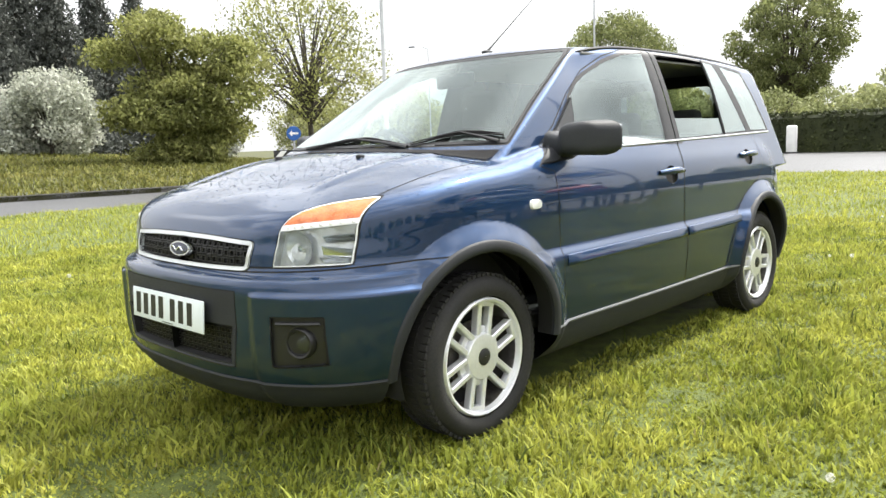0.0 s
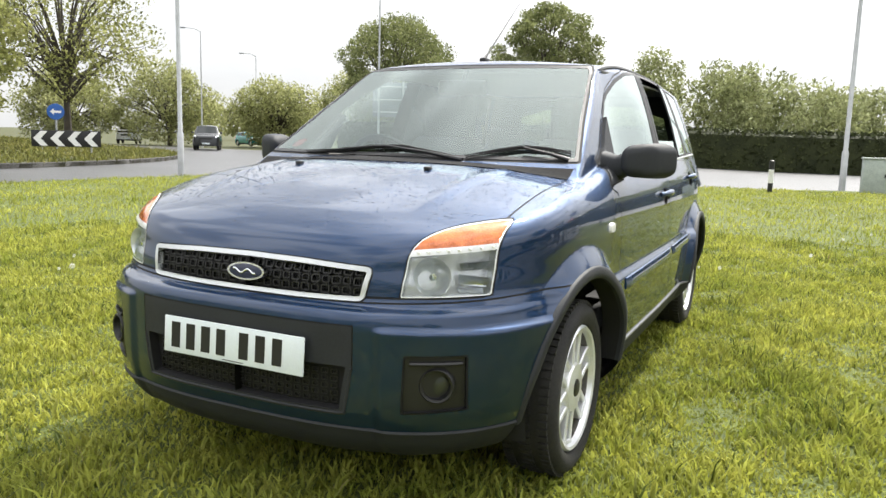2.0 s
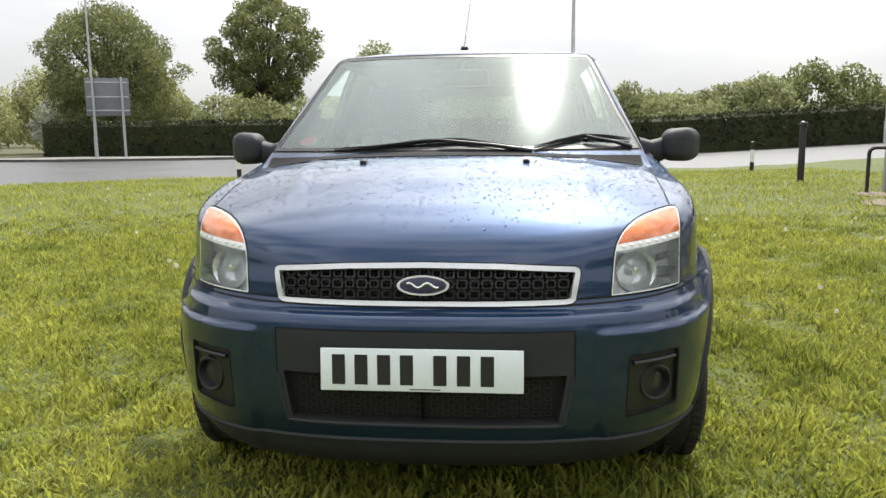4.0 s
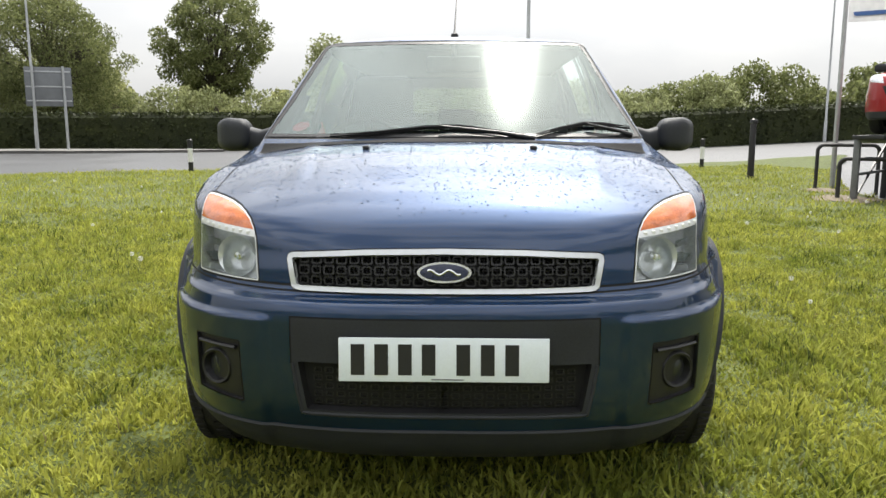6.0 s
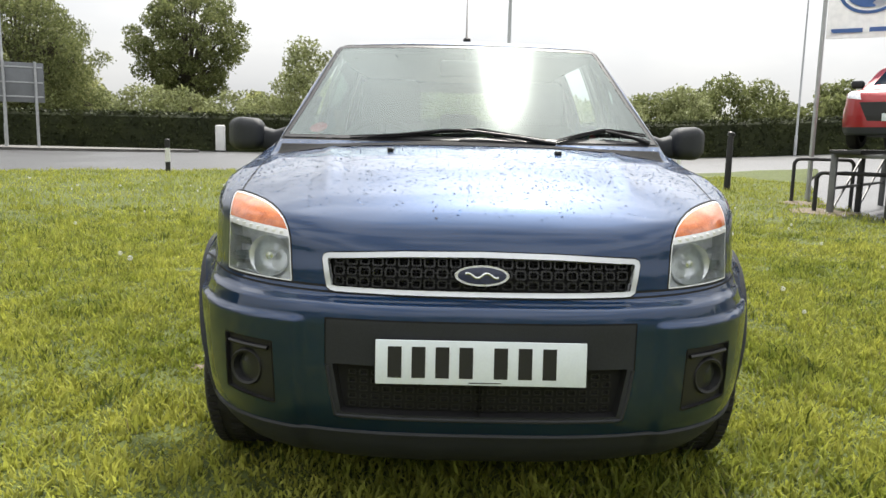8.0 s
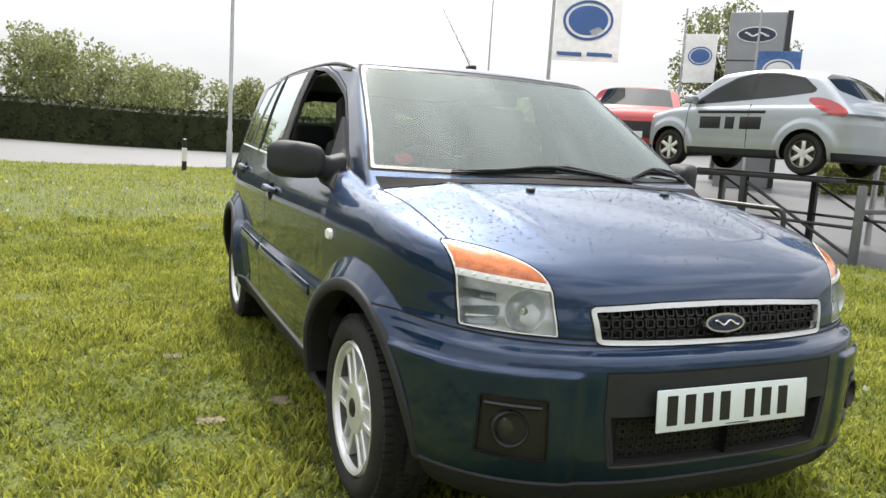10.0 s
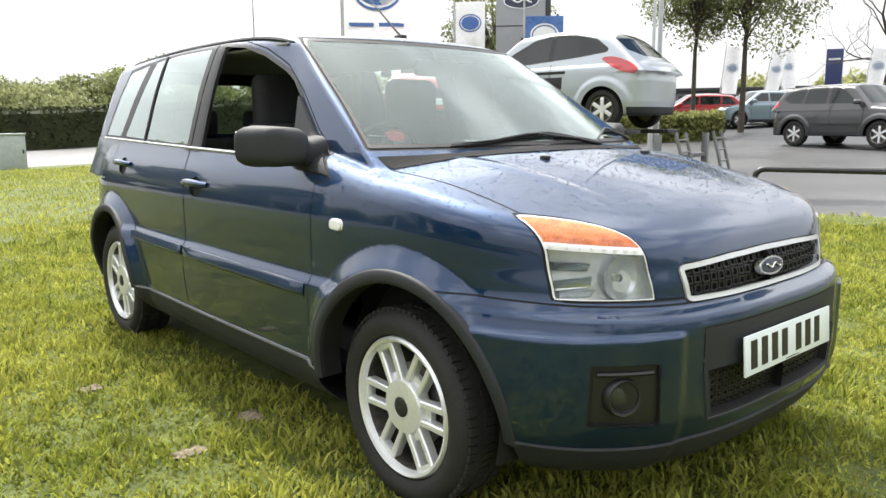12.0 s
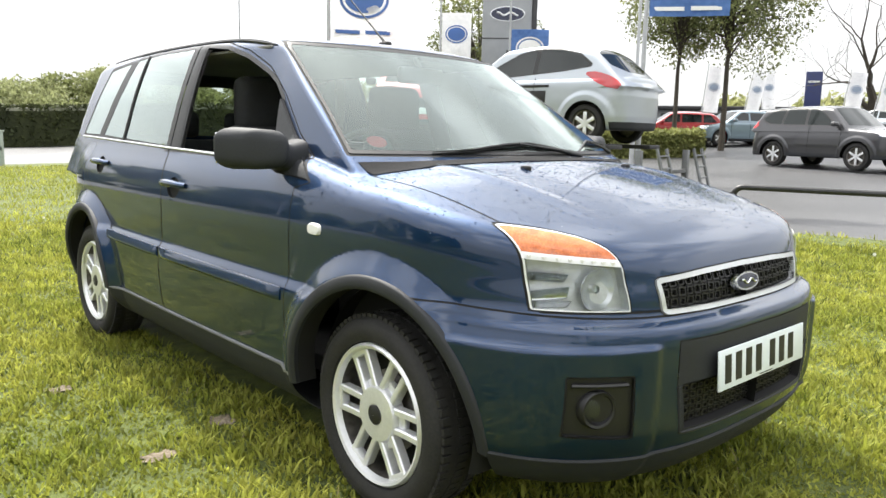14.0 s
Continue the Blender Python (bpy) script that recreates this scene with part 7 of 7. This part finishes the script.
other_car("silver_estate", facing(33.0, 9.4, ground_at(33, 9), 200), SILVERP, "silver car parked behind the grey one", **HATCH)
other_car("black_people_carrier", facing(-38.5, 40.6, -0.11, 140), BLACKP, "black people carrier on the junction", **SUV)
other_car("green_hatchback", facing(-50.0, 59.0, -0.11, 110), GREENP, "sea-green hatchback on the junction", **HATCH)
other_car("white_van", facing(-58.5, 51.2, -0.11, 140), WHITEP, "white van on the far road", **{**SUV, "H": 2.0, "belt": 1.3})

# ---- display ramps ----
RAMPGREY = material("grey_painted_steel", (0.16, 0.165, 0.17), 0.5, 0.4, 0.2, 6, 80)


def ramp(x, y, heading, length=3.9, ladder=True):
    root = empty("display_ramp", pose(x, y, ground_at(x, y), 0, 0, -heading), "dark steel display ramp carrying a car", "ramp", "display ramps")
    h = DECK - ground_at(x, y)
    for s in (-1, 1):
        b = bmesh.new()
        box(b, s * 0.72 - 0.22, s * 0.72 + 0.22, -length / 2 + (0.7 if ladder else 0), length / 2, h - 0.05, h + 0.012, 0.008)
        part("track", b, STEEL, root)
        for yy in (-length / 2 + 0.25, 0.0, length / 2 - 0.25):
            b = bmesh.new()
            box(b, s * 0.92 - 0.045, s * 0.92 + 0.045, yy - 0.045, yy + 0.045, 0, h - 0.05, 0.006)
            part("leg", b, RAMPGREY if yy else STEEL, root)
        for y0, y1 in ((-length / 2 + 0.25, 0.0), (0.0, length / 2 - 0.25)):
            b = bmesh.new()
            tube(b, [(s * 0.92, y0, 0.08), (s * 0.92, y1, h - 0.1)], 0.022, 6)
            part("brace", b, STEEL, root)
            b = bmesh.new()
            tube(b, [(s * 0.92, y0, h * 0.45), (s * 0.92, y1, h * 0.45)], 0.025, 6)
            part("rail", b, STEEL, root)
    for yy in (-length / 2 + 0.25, length / 2 - 0.25):
        b = bmesh.new()
        zc_ = h - 0.30 if ladder and yy < 0 else h
        box(b, -0.92, 0.92, yy - 0.03, yy + 0.03, zc_ - 0.11, zc_ - 0.05, 0.006)
        part("crossbeam", b, RAMPGREY, root)
    # loading ladder at the near end
    for s in (-1, 1) if ladder else ():
        b = bmesh.new()
        for dx in (-0.17, 0.17):
            tube(b, [(s * 0.72 + dx, -length / 2, h - 0.02), (s * 0.72 + dx, -length / 2 - 0.28, 0.02)], 0.026, 6)
        for t in np.linspace(0.1, 0.9, 6):
            tube(b, [(s * 0.72 - 0.17, -length / 2 - 0.28 * t, (h - 0.02) * (1 - t)), (s * 0.72 + 0.17, -length / 2 - 0.28 * t, (h - 0.02) * (1 - t))], 0.016, 6)
        part("ladder", b, RAMPGREY, root)


ramp(7.80, 7.05, -10)
ramp(7.9, 10.8, 222 - 180, ladder=False)


def hoop(xa, ya, xb, yb, h):
    mx, my = (xa + xb) / 2, (ya + yb) / 2
    z = float(lawn_height(mx, my))
    d = math.hypot(xb - xa, yb - ya)
    root = empty("hoop_barrier", pose(mx, my, z, 0, 0, math.degrees(math.atan2(yb - ya, xb - xa))), "black tubular steel hoop barrier at the lawn's edge", "barrier", "hoop barriers")
    b = bmesh.new()
    r = 0.11
    pts = [(-d / 2, 0, -0.1), (-d / 2, 0, h - r)] + [(-d / 2 + r * (1 - math.cos(t)), 0, h - r + r * math.sin(t)) for t in np.linspace(0.3, 1.57, 5)]
    pts += [(-x_, y_, z_) for x_, y_, z_ in pts[::-1]]
    tube(b, pts, 0.034, 10)
    part("tube", b, STEEL, root)


hoop(6.15, 3.25, 7.2, 0.2, 0.58)
hoop(5.95, 10.4, 7.1, 9.6, 0.62)
hoop(6.5, 12.4, 7.4, 12.0, 0.80)
hoop(6.1, 5.4, 5.95, 8.4, 0.58)

# ---- flags, pylon, banners ----
FLAGWHITE = leafy("white_flag_cloth", (0.80, 0.81, 0.83), (0.88, 0.88, 0.89), 0.55, 0.0)
FLAGMARK = material("flag_blue", (0.07, 0.15, 0.40), 0.7, 0, 0.1)
FLAGBLUE = leafy("blue_flag_cloth", (0.10, 0.20, 0.45), (0.16, 0.28, 0.55), 0.35, 0.0)
PALEMARK = material("faded_flag_blue", (0.30, 0.36, 0.46), 0.7, 0, 0.15)
PYLON = material("pylon_grey", (0.24, 0.25, 0.26), 0.4, 0.3, 0.08)
NAVY = material("navy_panel", (0.015, 0.025, 0.10), 0.4, 0, 0.1)


def flag(x, y, h, z0, w, fh, face, cloth, mark, label, pole_r=0.045, bars=0, lean=0.0):
    z = ground_at(x, y)
    root = empty("flag", pose(x, y, z, 0, lean, face), label, "flag", "dealer flags")
    b = bmesh.new()
    tube(b, [(0, 0, -0.1), (0, 0, 0.5), (0, 0, h)], [pole_r * 1.2, pole_r, pole_r * 0.7], 10)
    part("pole", b, GALV, root)
    b = bmesh.new()
    nx, nz = 14, 12
    wave = lambda u, v: 0.05 * u * math.sin(5.5 * u + 1.3 * v) + 0.02 * math.sin(9 * v + 3 * u)
    for side in (0.0, 0.006):
        g = [[b.verts.new((0.05 + w * i / nx, side + wave(i / nx, j / nz), z0 + fh * j / nz)) for j in range(nz + 1)] for i in range(nx + 1)]
        for i in range(nx):
            for j in range(nz):
                b.faces.new((g[i][j], g[i + 1][j], g[i + 1][j + 1], g[i][j + 1]))
    cl = part("cloth", b, cloth, root)
    if mark:
        for off in (-0.012, 0.018):
            b = bmesh.new()
            for r0, r1 in (((0.34, 0.26), (0.38, 0.30)),):
                ring = []
                for t in np.linspace(0, 2 * math.pi, 33)[:-1]:
                    ring.append([b.verts.new((0.05 + w * 0.5 + w * k * math.cos(t), off + wave(0.5 + k * math.cos(t), 0.5 + k2 * w / fh * math.sin(t)), z0 + fh * 0.55 + w * k2 * math.sin(t))) for k, k2 in (r0, r1)])
                for k in range(32):
                    b.faces.new((ring[k][0], ring[(k + 1) % 32][0], ring[(k + 1) % 32][1], ring[k][1]))
            part("oval_ring", b, mark, cl, smooth=False)
            b = bmesh.new()
            ring = [b.verts.new((0.05 + w * 0.5 + w * 0.30 * math.cos(t), off + wave(0.5 + 0.30 * math.cos(t), 0.5), z0 + fh * 0.55 + w * 0.22 * math.sin(t))) for t in np.linspace(0, 2 * math.pi, 33)[:-1]]
            b.faces.new(ring)
            part("oval_field", b, mark, cl, smooth=False)
    for k in range(bars):
        for off in (-0.014, 0.02):
            b = bmesh.new()
            box(b, 0.05 + w * (0.06 + 0.46 * k), 0.05 + w * (0.44 + 0.46 * k), off - 0.002 + wave(0.3 + 0.45 * k, 0.1), off + 0.002 + wave(0.3 + 0.45 * k, 0.1), z0 + fh * 0.07, z0 + fh * 0.12)
            part("text_bar", b, mark if cloth is FLAGWHITE else WHITE, cl, smooth=False)
    return root


flag(6.9, 12.6, 7.0, 3.1, 1.35, 1.5, -30, FLAGWHITE, FLAGMARK, "white dealer flag with a blue oval on a steel pole", bars=2)
flag(9.4, 6.7, 7.5, 3.2, 1.3, 1.3, -52, FLAGBLUE, None, "blue dealer flag with white bars of lettering", bars=2)
flag(17.5, 21.0, 6.2, 3.6, 1.1, 1.7, -45, FLAGWHITE, FLAGMARK, "white dealer flag with a blue oval farther off")
flag(16.4, 16.4, 5.4, 2.9, 1.2, 1.3, -45, FLAGBLUE, WHITE, "blue dealer flag with a white oval")
flag(24.0, 26.0, 6.5, 3.4, 1.2, 2.0, -45, FLAGWHITE, FLAGMARK, "white dealer flag at the back of the lot")
for i, (bx, d_, hh) in enumerate(((60.5, 38, 3.6), (63.2, 44, 3.6), (64.7, 46, 3.6), (69.3, 40, 3.2), (71.0, 36, 3.0))):
    fx, fy = -2.1 + d_ * math.sin(radians(bx)), -0.9 + d_ * math.cos(radians(bx))
    flag(fx, fy, hh, 1.4, 0.65, hh - 1.5, -65, FLAGWHITE, PALEMARK, "tall narrow white banner with a faded blue oval", 0.03, lean=(5, 9, -4, 7, 10)[i])

pylon = empty("sign_pylon", pose(17.6, 17.6, ground_at(17.6, 17.6), 0, 0, -47), "tall grey dealer sign with a blue oval badge", "sign")
b_ = bmesh.new()
box(b_, -0.9, 0.78, -0.25, 0.25, -0.1, 5.55, 0.03)
part("body", b_, PYLON, pylon)
b_ = bmesh.new()
box(b_, 0.785, 0.95, -0.28, 0.28, -0.1, 5.6, 0.02)
part("edge_post", b_, STEEL, pylon)
b_ = bmesh.new()
oval(b_, 0.62, 0.27, -0.28, -0.24)
ov = part("oval_sign", b_, CHROME, pylon)
ov.matrix_basis = pose(-0.05, -0.0, 4.85)
b_ = bmesh.new()
oval(b_, 0.57, 0.23, -0.30, -0.27)
part("oval_field", b_, BADGEBLUE, ov)
b_ = bmesh.new()
tube(b_, [(x, -0.305, 0.05 * math.sin(x * 14)) for x in np.linspace(-0.36, 0.36, 20)], 0.03, 6)
part("oval_mark", b_, WHITE, ov)
b_ = bmesh.new()
box(b_, -0.05, 0.55, -0.262, -0.25, 3.45, 3.65)
part("text_bar", b_, STEEL, pylon, smooth=False)
b_ = bmesh.new()
box(b_, -0.9, 0.78, -0.258, -0.25, 4.02, 4.06)
part("joint", b_, STEEL, pylon, smooth=False)

navy = empty("navy_sign", pose(42.0, 17.2, ground_at(42, 17), 0, 0, -65), "dark blue sign board beyond the parked cars", "sign")
b_ = bmesh.new()
box(b_, -0.42, 0.42, -0.1, 0.1, 0, 3.4, 0.03)
part("body", b_, NAVY, navy)
b_ = bmesh.new()
box(b_, -0.3, 0.3, -0.115, -0.1, 2.8, 2.9)
part("text_bar", b_, WHITE, navy, smooth=False)

# lot planting
hedge("shrub_bed", [(18.3, 15.2), (19.2, 14.4), (20.2, 13.5), (21.5, 12.4)], 1.3, 0.90, 5, 9000, "low clipped yellow-green shrubs in the car park", LEAF_FRESH, 0.06)
# darker leaf material puts the backlit shade of these crowns into their colour
tree("lot_tree", 23.6, 14.6, ground_at(23, 14), 9.0, crown(4.6, 4.2, 8.8, 12, 61), LEAF_DARK, 8500, 0.070, 0.085, 62, "slender tree with thin spring leaves in the car park", fork=0.34, gaps=1.3, group="car park trees")
tree("lot_tree", 24.6, 13.2, ground_at(24, 13), 9.5, crown(6.8, 3.7, 9.4, 15, 63), LEAF_DARK, 11000, 0.070, 0.10, 64, "slender tree with thin spring leaves in the car park", fork=0.34, gaps=1.3, group="car park trees")
tree("lot_tree", 20.0, 21.5, ground_at(20, 21), 7.5, crown(4.4, 2.4, 6.4, 12, 65), LEAF_DARK, 5000, 0.075, 0.13, 66, "slender tree with thin spring leaves behind the sign", fork=0.3, gaps=1.25, group="car park trees")


def bare_tree(x, y, height, seed, label):
    """A leafless tree: crooked limbs that fork again and again."""
    r = random.Random(seed)
    root = empty("bare_tree", pose(x, y, ground_at(x, y)), label, "tree")
    bm = bmesh.new()

    def grow(p, d, length, rad, depth):
        pts, radii = [p], [rad]
        for k in range(4):
            d = (d + Vector((r.gauss(0, 0.22), r.gauss(0, 0.22), r.gauss(0.05, 0.16)))).normalized()
            p = p + d * length / 4
            pts.append(p)
            radii.append(rad * (1 - 0.13 * (k + 1)))
        tube(bm, pts, radii, 7 if depth > 3 else 4)
        if depth:
            for k in range(3):
                q = pts[-1] if k < 2 else pts[2]
                e = (d + Vector((r.gauss(0, 0.6), r.gauss(0, 0.6), r.gauss(0.08, 0.35)))).normalized()
                grow(q, e, length * r.uniform(0.68, 0.90), radii[-1] * r.uniform(0.66, 0.88), depth - 1)

    grow(Vector((0, 0, -0.2)), Vector((0.03, 0, 1)), height * 0.30, 0.36, 6)
    part("trunk", bm, BARK, root)


bare_tree(40.5, 13.9, 10.0, 68, "old bare tree with dark crooked branches")
# low building at the back of the lot
shop = empty("showroom", pose(58, 30, ground_at(58, 30), 0, 0, -62), "low dark showroom at the back of the car park", "building")
b_ = bmesh.new()
box(b_, -22, 22, 0, 10, 0, 2.0, 0.05)
part("wall", b_, SIGNGREY, shop)
b_ = bmesh.new()
box(b_, -22.4, 22.4, -0.5, 10.4, 2.0, 2.3, 0.05)
part("roof", b_, STEEL, shop)
for i in range(14):
    b_ = bmesh.new()
    box(b_, -21 + 3.05 * i, -18.5 + 3.05 * i, -0.04, 0.02, 0.3, 1.7, 0.02)
    part("window", b_, DARKGLASS, shop)
